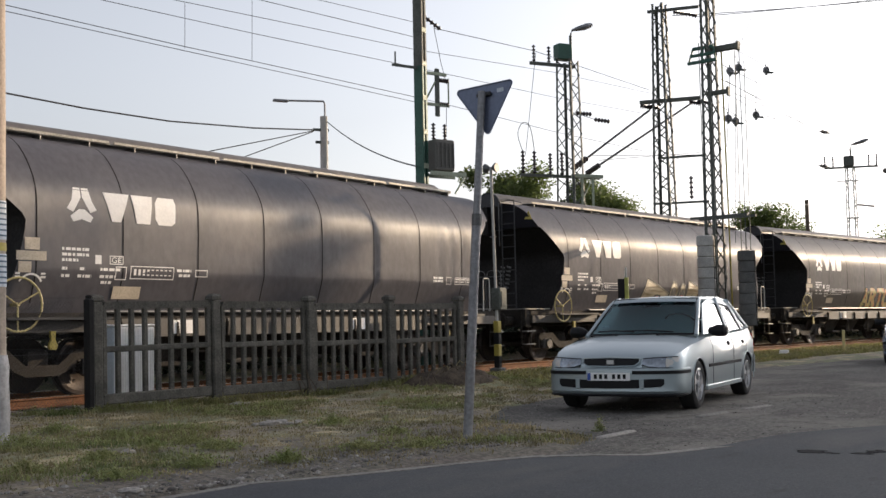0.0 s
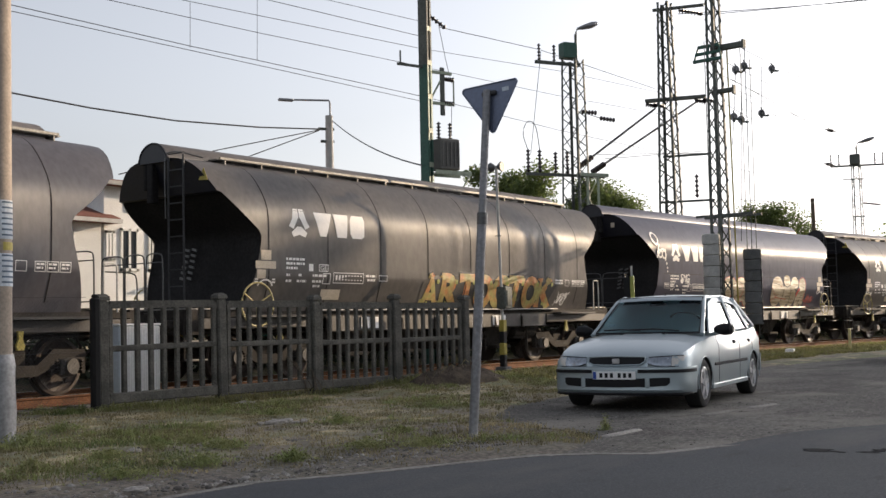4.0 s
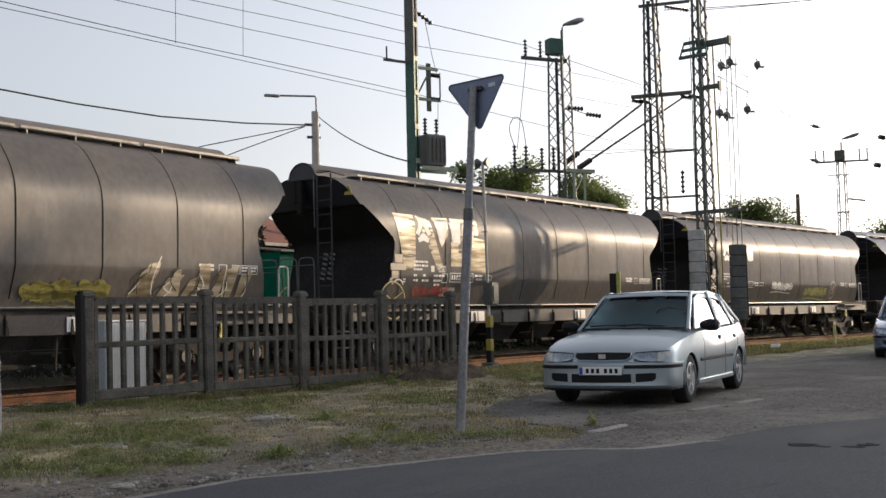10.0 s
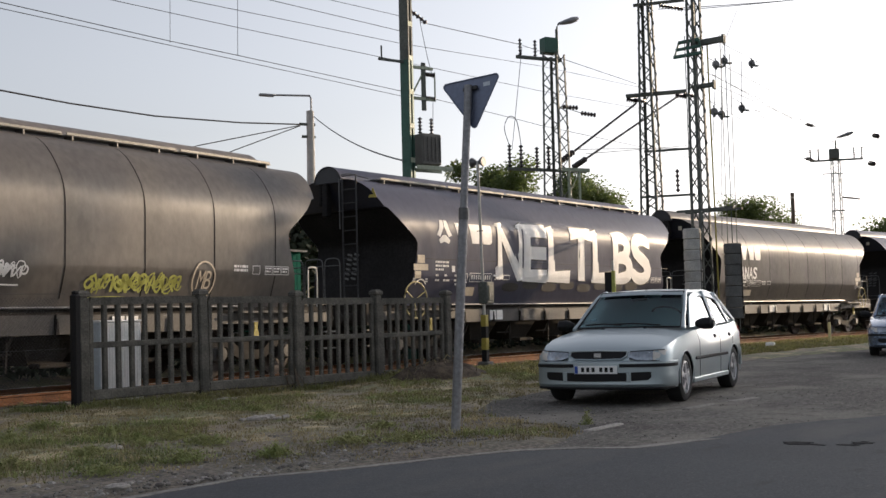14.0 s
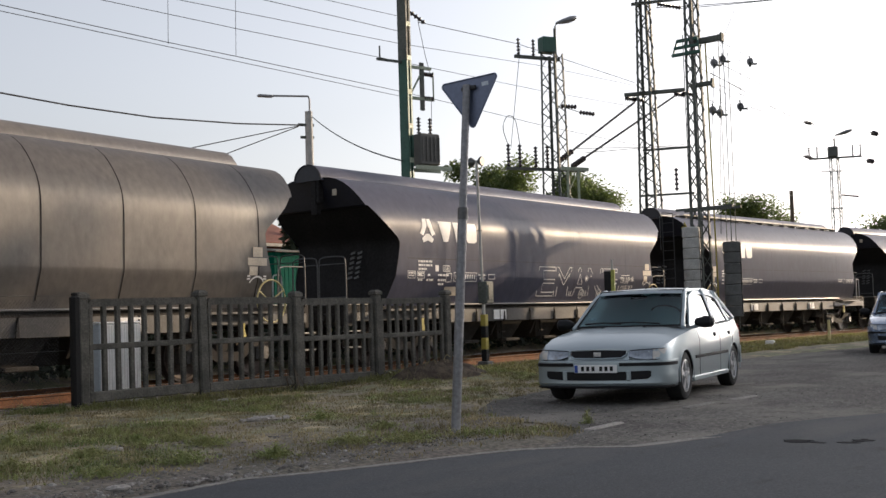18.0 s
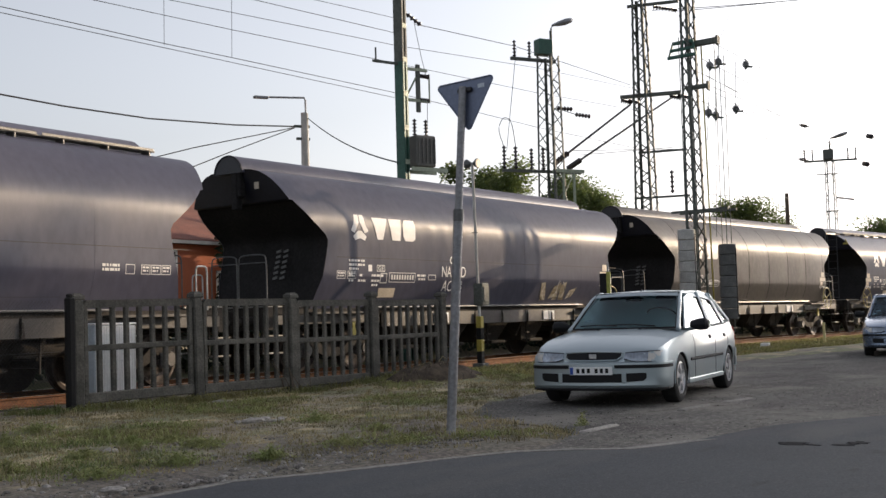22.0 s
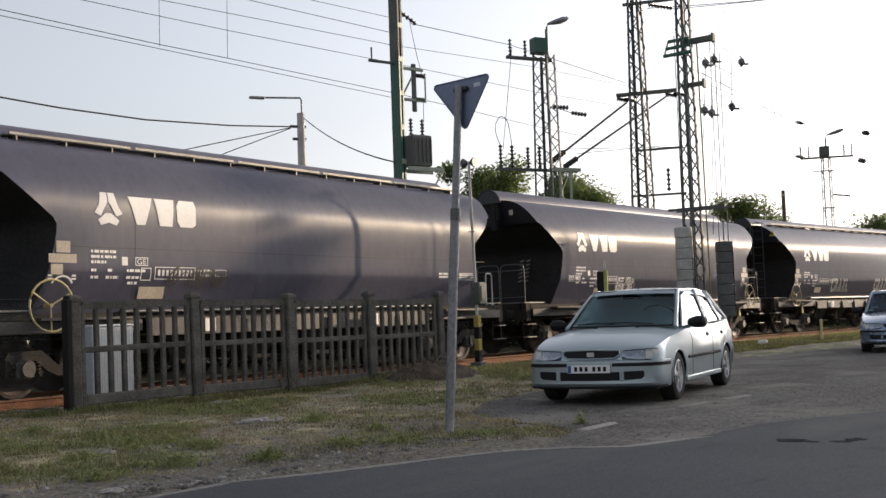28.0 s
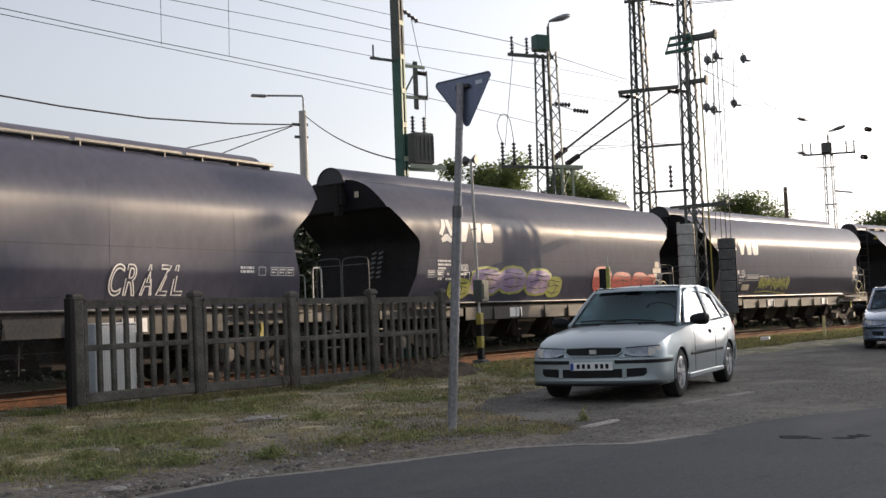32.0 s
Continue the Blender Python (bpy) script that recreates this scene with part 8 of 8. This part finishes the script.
    for y in (-0.27, 0.27):
        part("washer_jet", Shape().box(-0.26, -0.22, y - 0.02, y + 0.02, 0.925, 0.94, bevel=0.006), BLACK_PLASTIC, car)
    plate = part("number_plate", Shape().box(0.886, 0.896, -0.26, 0.26, 0.385, 0.497, bevel=0.003), PLATE_WHITE, car, "white number plate with plain bars")
    part("plate_strip", Shape().box(0.896, 0.898, -0.255, -0.215, 0.39, 0.492), PLATE_BLUE, plate)
    for k in range(6):
        y = -0.175 + k * 0.064 + (0.03 if k > 2 else 0)
        part("plate_bar", Shape().box(0.896, 0.898, y, y + 0.036, 0.410, 0.474), BLACK_PLASTIC, plate)
    part("rear_bumper", Shape().loft([[(-3.2, y, 0.30), (-3.2, y, 0.58), (xx + 0.02, y, 0.58), (xx, y, 0.50), (xx + 0.04, y, 0.30)] for y, xx in ((-0.82, -3.15), (-0.76, -3.36), (-0.4, -3.49), (0, -3.52), (0.4, -3.49), (0.76, -3.36), (0.82, -3.15))]), paint, car, smooth=True)
    part("underside", Shape().box(-3.2, 0.6, -0.72, 0.72, 0.17, 0.25), BLACK_PLASTIC, car)
    # bonnet and waistline lowered to fit the camera's view, roof kept at full height
    low, high = (0.0, 0.30, 0.40, 0.50, 0.66, 0.945, 1.10, 1.33, 1.6), (0.0, 0.30, 0.385, 0.468, 0.622, 0.892, 1.062, 1.325, 1.6)
    for o in car.children:
        if o.name.split(".")[0] != "wheel":
            for piece in (o, *o.children):
                for p in piece.data.vertices:
                    p.co.z = float(np.interp(p.co.z, low, high))
    return car


build_car("silver_car", "silver five-door hatchback parked on the yard", CAR_PAINT, pose(13.07, 6.20, 0.008, 0, 0, 180 + math.degrees(0.1336)))
build_car("blue_car", "pale blue hatchback parked further along the yard", CAR_BLUE, pose(26.9, 5.75, 0.008, 0, 0, 180 + 12))

# ---- beyond the tracks ----
def leafy_tree(x, y, h, r, seed, label, squash=0.8, leaves=13000, base=0.3, fine=1.0):
    rng = random.Random(seed)
    t = thing("tree", label, "tree", "trees beyond the tracks", m=pose(x, y, 0, 0, 0, rng.uniform(0, 360)))
    s = Shape().rod((0, 0, -0.3), (0, 0, h * 0.45), r * 0.09, r * 0.06, n=8)
    blobs = []
    for k in range(16):
        a, f = rng.uniform(0, math.tau), rng.uniform(0.15, 0.75)
        tip = (r * f * math.cos(a), r * f * math.sin(a), h * rng.uniform(0.5 + base * 0.2, 0.9))
        s.rod((0, 0, h * rng.uniform(0.25, 0.45)), tip, r * 0.04, r * 0.012, n=5)
        blobs.append((tip, r * rng.uniform(0.28, 0.48)))
    part("trunk", s, BARK, t, "forked brown trunk")
    v, f = [], []
    for k in range(leaves):
        (cx, cy, cz), br = blobs[rng.randrange(len(blobs))]
        d = Vector((rng.gauss(0, 1), rng.gauss(0, 1), rng.gauss(0, 1))).normalized() * br * rng.uniform(0.30, 1.15)
        p = Vector((cx + d.x, cy + d.y, cz + d.z * squash))
        a = Vector((rng.gauss(0, 1), rng.gauss(0, 1), rng.gauss(0, 0.6))).normalized()
        b = a.cross(Vector((rng.gauss(0, 1), rng.gauss(0, 1), rng.gauss(0, 1)))).normalized()
        q = r * rng.uniform(0.022, 0.046) * fine
        i = len(v)
        v += [p - a * q, p + b * q * 0.5, p + a * q, p - b * q * 0.5]
        f.append((i, i + 1, i + 2, i + 3))
    me = bpy.data.meshes.new("crown")
    me.from_pydata([tuple(p) for p in v], [], f)
    part("crown", me, LEAF, t, "uneven green crown")
    return t


leafy_tree(75.5, 45.5, 14.0, 3.9, 1, "broad green tree behind the tracks", leaves=15000)
leafy_tree(91, 46, 14.6, 3.9, 3, "rounded green tree behind the tracks", leaves=15000)
leafy_tree(142, 48, 15.0, 4.6, 5, "distant green tree with a loose crown", 1.0, 15000, fine=1.15)
leafy_tree(158, 50, 13.2, 5.0, 6, "distant small green tree")
leafy_tree(215, 46, 17.0, 9, 7, "dark distant tree at the edge of the wood")


def cable(points, sag, r, name="overhead_wire", label="thin dark overhead wire"):
    s = Shape()
    line = []
    for a, b in zip(points, points[1:]):
        a, b = Vector(a), Vector(b)
        for k in range(12):
            f = k / 12
            p = a + (b - a) * f
            p.z -= sag * 4 * f * (1 - f)
            line.append(p)
    line.append(Vector(points[-1]))
    s.tube(line, r * 1.25, 4)
    me = s.mesh(name)
    me.materials.append(WIRE)
    return tagged(new(name, me), label, "wire", "overhead wires")


cable([(15.61, 30.00, 8.45), (20.63, 30.00, 8.21), (23.69, 30.00, 8.16), (27.24, 30.00, 8.22), (31.40, 30.00, 8.52), (34.77, 30.00, 8.88)], 0.0, 0.022, "overhead_cable", "thick dark sagging cable")
cable([(34.77, 30.00, 8.84), (29.23, 30.00, 7.42), (24.81, 30.00, 6.13)], 0.0, 0.015)
cable([(34.77, 30.00, 8.82), (31.09, 30.00, 7.46), (27.23, 30.00, 5.97)], 0.0, 0.015)
cable([(35.58, 30.00, 9.33), (26.43, 19.00, 5.54)], 0.25, 0.018)
cable([(12.46, 24.00, 8.83), (16.49, 24.00, 8.91), (22.37, 24.00, 8.98), (25.05, 24.00, 9.05), (33.39, 24.00, 9.22), (38.53, 24.00, 9.26), (43.56, 24.00, 9.26), (53.43, 24.00, 9.45), (100.48, 24.00, 10.32)], 0.0, 0.009)
cable([(12.46, 24.00, 8.69), (16.49, 24.00, 8.76), (22.37, 24.00, 8.86), (33.38, 24.00, 9.04)], 0.0, 0.008)
cable([(15.03, 24.00, 9.49), (19.49, 24.00, 9.67), (25.16, 24.00, 9.90), (32.24, 24.00, 10.25), (43.64, 24.00, 10.77), (54.26, 24.00, 11.43)], 0.0, 0.008)
cable([(18.09, 24.00, 10.05), (22.02, 24.00, 10.23), (33.45, 24.00, 10.96), (43.70, 24.00, 11.87), (52.98, 24.00, 12.45), (101.45, 24.00, 15.77)], 0.0, 0.008)
cable([(20.81, 24.00, 10.74), (25.42, 24.00, 10.99), (33.46, 24.00, 11.41)], 0.0, 0.009)
cable([(24.00, 24.00, 11.38), (28.18, 24.00, 11.60), (33.48, 24.00, 11.96)], 0.0, 0.008)
cable([(27.43, 19.00, 9.71), (33.27, 19.00, 10.12), (40.25, 18.00, 9.75)], 0.0, 0.009)
cable([(22.38, 24.00, 10.23), (22.37, 24.00, 8.93)], 0.0, 0.008, label="thin dark vertical dropper wire")
cable([(25.08, 24.00, 10.91), (25.05, 24.00, 9.05)], 0.0, 0.008, label="thin dark vertical dropper wire")
cable([(33.38, 19.00, 10.05), (32.54, 19.00, 6.53)], 0.0, 0.009)
cable([(27.43, 19.00, 9.71), (27.75, 19.00, 8.76), (28.02, 19.00, 8.14)], 0.0, 0.008)
cable([(28.00, 19.00, 7.46), (27.96, 19.00, 6.61)], 0.0, 0.008)
cable([(35.97, 19.00, 6.48), (40.19, 18.00, 8.98)], 0.0, 0.035, label="thick dark tension bar")
cable([(37.00, 19.00, 6.40), (44.38, 18.00, 9.88)], 0.0, 0.035, label="thick dark tension bar")
for a, b in (((35.97, 19.00, 6.48), (40.19, 18.00, 8.98)), ((37.00, 19.00, 6.40), (44.38, 18.00, 9.88))):
    a, b = Vector(a), Vector(b)
    step = (b - a).normalized()
    solid("bar_insulator", insulator(a - step * 0.15, a + step * 0.75, 0.11, 6), INSULATOR, "dark ribbed insulator at the foot of a tension bar", "insulator", "insulators in the wires", smooth=True)
cable([(37.30, 19.00, 7.03), (45.09, 18.00, 7.82)], 0.0, 0.009)
cable([(37.83, 19.00, 6.92), (45.10, 18.00, 7.92)], 0.0, 0.009)
cable([(42.64, 18.00, 13.12), (43.20, 10.00, 12.46)], 0.05, 0.012)
cable([(44.69, 18.00, 13.50), (46.08, 10.00, 13.24)], 0.05, 0.012)
cable([(33.62, 12.40, 9.33), (43.27, 14.00, 10.35), (67.89, 16.00, 12.35)], 0.0, 0.008)
cable([(32.78, 12.40, 7.84), (41.53, 14.00, 8.48), (67.40, 16.00, 9.56)], 0.0, 0.008)
cable([(31.93, 12.40, 8.21), (52.81, 15.00, 9.38), (67.46, 16.00, 9.89)], 0.0, 0.008)
cable([(32.16, 12.40, 7.41), (52.14, 15.00, 7.74), (67.08, 16.00, 7.78)], 0.0, 0.008)
cable([(46.12, 16.00, 13.47), (34.07, 12.40, 9.01)], 0.0, 0.008)
cable([(36.56, 12.60, 9.20), (36.39, 12.60, 7.62), (39.35, 12.80, 7.70)], 0.0, 0.008)
cable([(34.41, 12.50, 8.82), (34.24, 12.50, 7.12), (33.86, 12.50, 3.35)], 0.0, 0.008)
cable([(33.91, 12.50, 8.62), (33.62, 12.50, 7.12), (33.2, 12.42, 6.2)], 0.0, 0.008)
cable([(52.37, 15.00, 9.32), (51.81, 15.00, 7.75)], 0.0, 0.008)
cable([(53.47, 20.00, 6.73), (100.48, 30.00, 10.77)], 0.1, 0.014)
cable([(33.85, 12.40, 7.93), (55.78, 16.00, 9.88), (77.13, 18.00, 10.90), (120.97, 20.00, 12.17)], 0.0, 0.009)
cable([(32.92, 12.40, 8.65), (55.46, 16.00, 10.60), (77.40, 18.00, 12.11), (121.53, 20.00, 13.87)], 0.0, 0.009)
cable([(33.32, 12.40, 8.20), (75.95, 18.00, 10.17), (120.22, 20.00, 9.92)], 0.0, 0.009)
for x, y, z, r, d in ((55.78, 16.00, 9.88, 0.09, 0.34), (77.40, 18.00, 12.11, 0.17, 0.46), (75.95, 18.00, 10.17, 0.17, 0.46), (55.60, 16.05, 8.22, 0.09, 0.36)):
    w = thing("wire_insulator", "dark ribbed insulator hanging in a wire", "insulator", "insulators in the wires", m=pose(x, y, z, 0, 8, -40))
    part("body", insulator((-d / 2, 0, 0), (d / 2, 0, 0), r, 4), INSULATOR, w, smooth=True)
    part("clamp", Shape().rod((-d / 2 - 0.12, 0, 0), (-d / 2 + 0.03, 0, 0), 0.03, n=6).rod((d / 2 - 0.03, 0, 0), (d / 2 + 0.12, 0, 0), 0.03, n=6), MAST_STEEL, w)
wheel_rim = Shape().lathe([(0.085, -0.02), (0.125, -0.02), (0.110, 0), (0.125, 0.02), (0.085, 0.02), (0.085, -0.02)], "x", 18).mesh("rim", True)
wheel_spokes = Shape()
for k in range(3):
    a = k * math.pi / 3
    wheel_spokes.rod((0, -0.09 * math.cos(a), -0.09 * math.sin(a)), (0, 0.09 * math.cos(a), 0.09 * math.sin(a)), 0.010, n=4)
wheel_spokes.rod((-0.05, 0, 0), (0.05, 0, 0), 0.03, n=8)
wheel_spokes = wheel_spokes.mesh("spokes")
for x, y, z in ((37.55, 12.60, 9.28), (34.66, 12.50, 8.86), (33.91, 12.50, 8.62), (36.39, 12.60, 7.62), (34.24, 12.50, 7.12), (33.62, 12.50, 7.12)):
    w = thing("tension_pulley", "grey spoked pulley wheel in a steel fork on a wire", "pulley", "pulleys of the tensioning gear", m=pose(x, y, z, 0, 0, 55))
    part("rim", wheel_rim, GALVANISED, w)
    part("spokes", wheel_spokes, GALVANISED, w)
    part("fork", Shape().box(-0.045, -0.030, -0.26, 0.03, -0.09, -0.04, bevel=0.006).box(0.030, 0.045, -0.26, 0.03, -0.09, -0.04, bevel=0.006).rod((-0.05, -0.24, -0.065), (0.05, -0.24, -0.065), 0.022, n=6).box(-0.045, 0.045, -0.02, 0.02, -0.16, -0.04), MAST_STEEL, w)
    part("yoke", Shape().rod((0, 0, 0.11), (0, 0.02, 0.20), 0.02, n=6), MAST_STEEL, w)


# houses beyond the tracks
def house(name, label, x, y, turn, length, depth, eaves, ridge, wall, roof_mat, windows):
    h = thing(name, label, "house", "houses beyond the tracks", m=pose(x, y, -0.14, 0, 0, turn))
    s = Shape()
    part("wall", Shape().box(0, length, 0, depth, 0, eaves), wall, h, "rendered wall")
    s = Shape().loft([[(-0.4, -0.4, eaves), (-0.4, depth / 2, ridge), (-0.4, depth + 0.4, eaves), (-0.4, depth + 0.4, eaves - 0.15), (-0.4, -0.4, eaves - 0.15)], [(length + 0.4, -0.4, eaves), (length + 0.4, depth / 2, ridge), (length + 0.4, depth + 0.4, eaves), (length + 0.4, depth + 0.4, eaves - 0.15), (length + 0.4, -0.4, eaves - 0.15)]])
    part("roof", s, roof_mat, h, "tiled pitched roof")
    part("gutter", Shape().box(-0.4, length + 0.4, -0.5, -0.38, eaves - 0.16, eaves - 0.04), PALE_CONCRETE, h)
    for wx, wz, ww, wh in windows:
        frame_ = part("window", Shape().box(wx, wx + ww, -0.05, 0.05, wz, wz + 0.08).box(wx, wx + ww, -0.05, 0.05, wz + wh - 0.08, wz + wh).box(wx, wx + 0.08, -0.05, 0.05, wz, wz + wh).box(wx + ww - 0.08, wx + ww, -0.05, 0.05, wz, wz + wh).box(wx + ww / 2 - 0.04, wx + ww / 2 + 0.04, -0.05, 0.05, wz, wz + wh), WHITE_WALL, h, "white window frame")
        part("pane", Shape().box(wx + 0.08, wx + ww - 0.08, -0.02, 0.0, wz + 0.08, wz + wh - 0.08), DARK_PANE, frame_)
    return h


house("cream_house", "cream rendered house with small-paned windows", 16.0, 28.0, 0, 6.5, 8, 4.55, 6.1, CREAM_WALL, ROOF_TILE, [(2.2, 3.1, 0.7, 1.1), (4.35, 3.1, 0.55, 1.1), (5.0, 3.1, 0.55, 1.1)])
house("white_house", "white rendered two-storey house with tall windows", 22.6, 28.0, 0, 2.9, 9, 5.7, 6.5, WHITE_WALL, ROOF_TILE, [(0.05, 3.3, 0.32, 0.9), (0.6, 3.0, 0.68, 1.3), (1.68, 3.0, 0.36, 1.3), (0.85, 4.8, 0.3, 0.5), (2.2, 3.0, 0.4, 1.3)])
house("red_house", "low red rendered house with a tiled roof", 26.1, 30.0, 0, 8.3, 8, 4.25, 6.4, RED_WALL, ROOF_TILE, [(1.4, 2.7, 0.9, 1.2), (4.2, 1.6, 1.2, 1.6)])
shed = thing("garden_shed", "emerald green sheet metal shed beyond the tracks", "shed", m=pose(29.2, 26.4, -0.14))
part("wall", Shape().box(0, 1.3, 0, 1.8, 0, 3.6), EMERALD, shed)
part("roof", Shape().loft([[(-0.15, -0.2, 3.6), (1.45, -0.2, 3.6), (1.45, -0.2, 3.66), (-0.15, -0.2, 3.66)], [(-0.15, 2.0, 3.85), (1.45, 2.0, 3.85), (1.45, 2.0, 3.91), (-0.15, 2.0, 3.91)]]), DARK_CONCRETE, shed, "flat felt roof")
for k in range(6):
    part("rib", Shape().box(0.1 + k * 0.2, 0.14 + k * 0.2, -0.008, 0, 0.1, 3.5), EMERALD, shed)

# ---- out of view: blockers added to shade the yard and the train ----
# made-up house; its roofline is set by where the shade falls
house("yard_house", "unseen house added to shade the yard", 57.0, -27.3, 4.7, 20, 24.6, 12.5, 17.2, CREAM_WALL, ROOF_TILE, [])
# unseen trees added on the sun's line to throw shadow on the wagons
top = Vector((16.46, 14.75, 3.13)) + SUN_WAY * 27
slim = leafy_tree(top.x, top.y, top.z + 0.2, 0.12, 15, "unseen slim tree added to cast blotches on the wagons", 1.0, 60, 0.9, 1.45)
rng = random.Random(71)
v, f = [], []
for place, size, count in ((Vector((16.70, 15.00, 3.84)), 0.40, 1500), (Vector((16.75, 14.70, 3.09)), 0.22, 350), (Vector((16.89, 14.70, 2.41)), 0.46, 1900), (Vector((16.77, 14.75, 1.63)), 0.35, 700)):
    place = place + SUN_WAY * 27
    for _ in range(count):
        p = place + Vector((rng.gauss(0, 1), rng.gauss(0, 1), rng.gauss(0, 0.9))) * size * 0.5
        a = Vector((rng.gauss(0, 1), rng.gauss(0, 1), rng.gauss(0, 0.6))).normalized()
        b = a.cross(Vector((rng.gauss(0, 1), rng.gauss(0, 1), rng.gauss(0, 1)))).normalized()
        q = rng.uniform(0.03, 0.055)
        v += [p - a * q, p + b * q * 0.5, p + a * q, p - b * q * 0.5]
        f.append(tuple(range(len(v) - 4, len(v))))
me = bpy.data.meshes.new("leaf_clumps")
me.from_pydata([tuple(slim.matrix_world.inverted() @ p) for p in v], [], f)
part("leaf_clumps", me, SHADE_LEAF, slim, "opaque leaf clumps placed to cast the blotches")

top = Vector((10.71, 14.71, 2.78)) + SUN_WAY * 29
leafy_tree(top.x, top.y, top.z + 1.2, 0.75, 16, "unseen loose tree added to shade the wagons", 1.8, 3200, 0.9, 1.45)

# leaf growth behind the track, added to stand in for shade under the wagons
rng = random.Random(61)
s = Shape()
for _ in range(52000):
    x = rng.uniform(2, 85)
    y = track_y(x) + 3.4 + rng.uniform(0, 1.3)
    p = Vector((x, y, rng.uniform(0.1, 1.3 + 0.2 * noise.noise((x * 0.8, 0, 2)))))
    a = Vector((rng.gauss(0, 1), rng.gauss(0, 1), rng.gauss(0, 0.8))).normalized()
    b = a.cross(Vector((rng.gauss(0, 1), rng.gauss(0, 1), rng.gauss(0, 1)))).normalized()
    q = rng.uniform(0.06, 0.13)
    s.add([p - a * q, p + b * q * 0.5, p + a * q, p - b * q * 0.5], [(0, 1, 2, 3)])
# taller leaf wall, added to darken the gap beside the shed
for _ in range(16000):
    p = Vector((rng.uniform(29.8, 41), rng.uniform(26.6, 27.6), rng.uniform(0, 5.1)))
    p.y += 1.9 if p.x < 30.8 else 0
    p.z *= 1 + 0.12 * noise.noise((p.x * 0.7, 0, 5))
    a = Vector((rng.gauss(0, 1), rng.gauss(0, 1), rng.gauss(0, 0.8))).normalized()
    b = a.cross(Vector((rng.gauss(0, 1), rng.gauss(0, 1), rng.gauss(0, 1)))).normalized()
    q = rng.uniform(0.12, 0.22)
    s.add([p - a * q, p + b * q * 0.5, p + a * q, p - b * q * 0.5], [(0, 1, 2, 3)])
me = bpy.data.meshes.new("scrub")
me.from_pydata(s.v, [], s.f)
me.materials.append(SHADE_LEAF)
tagged(new("scrub", me), "dark leaf cards added for the shade behind the train", "bushes", kind="stuff")

motions()
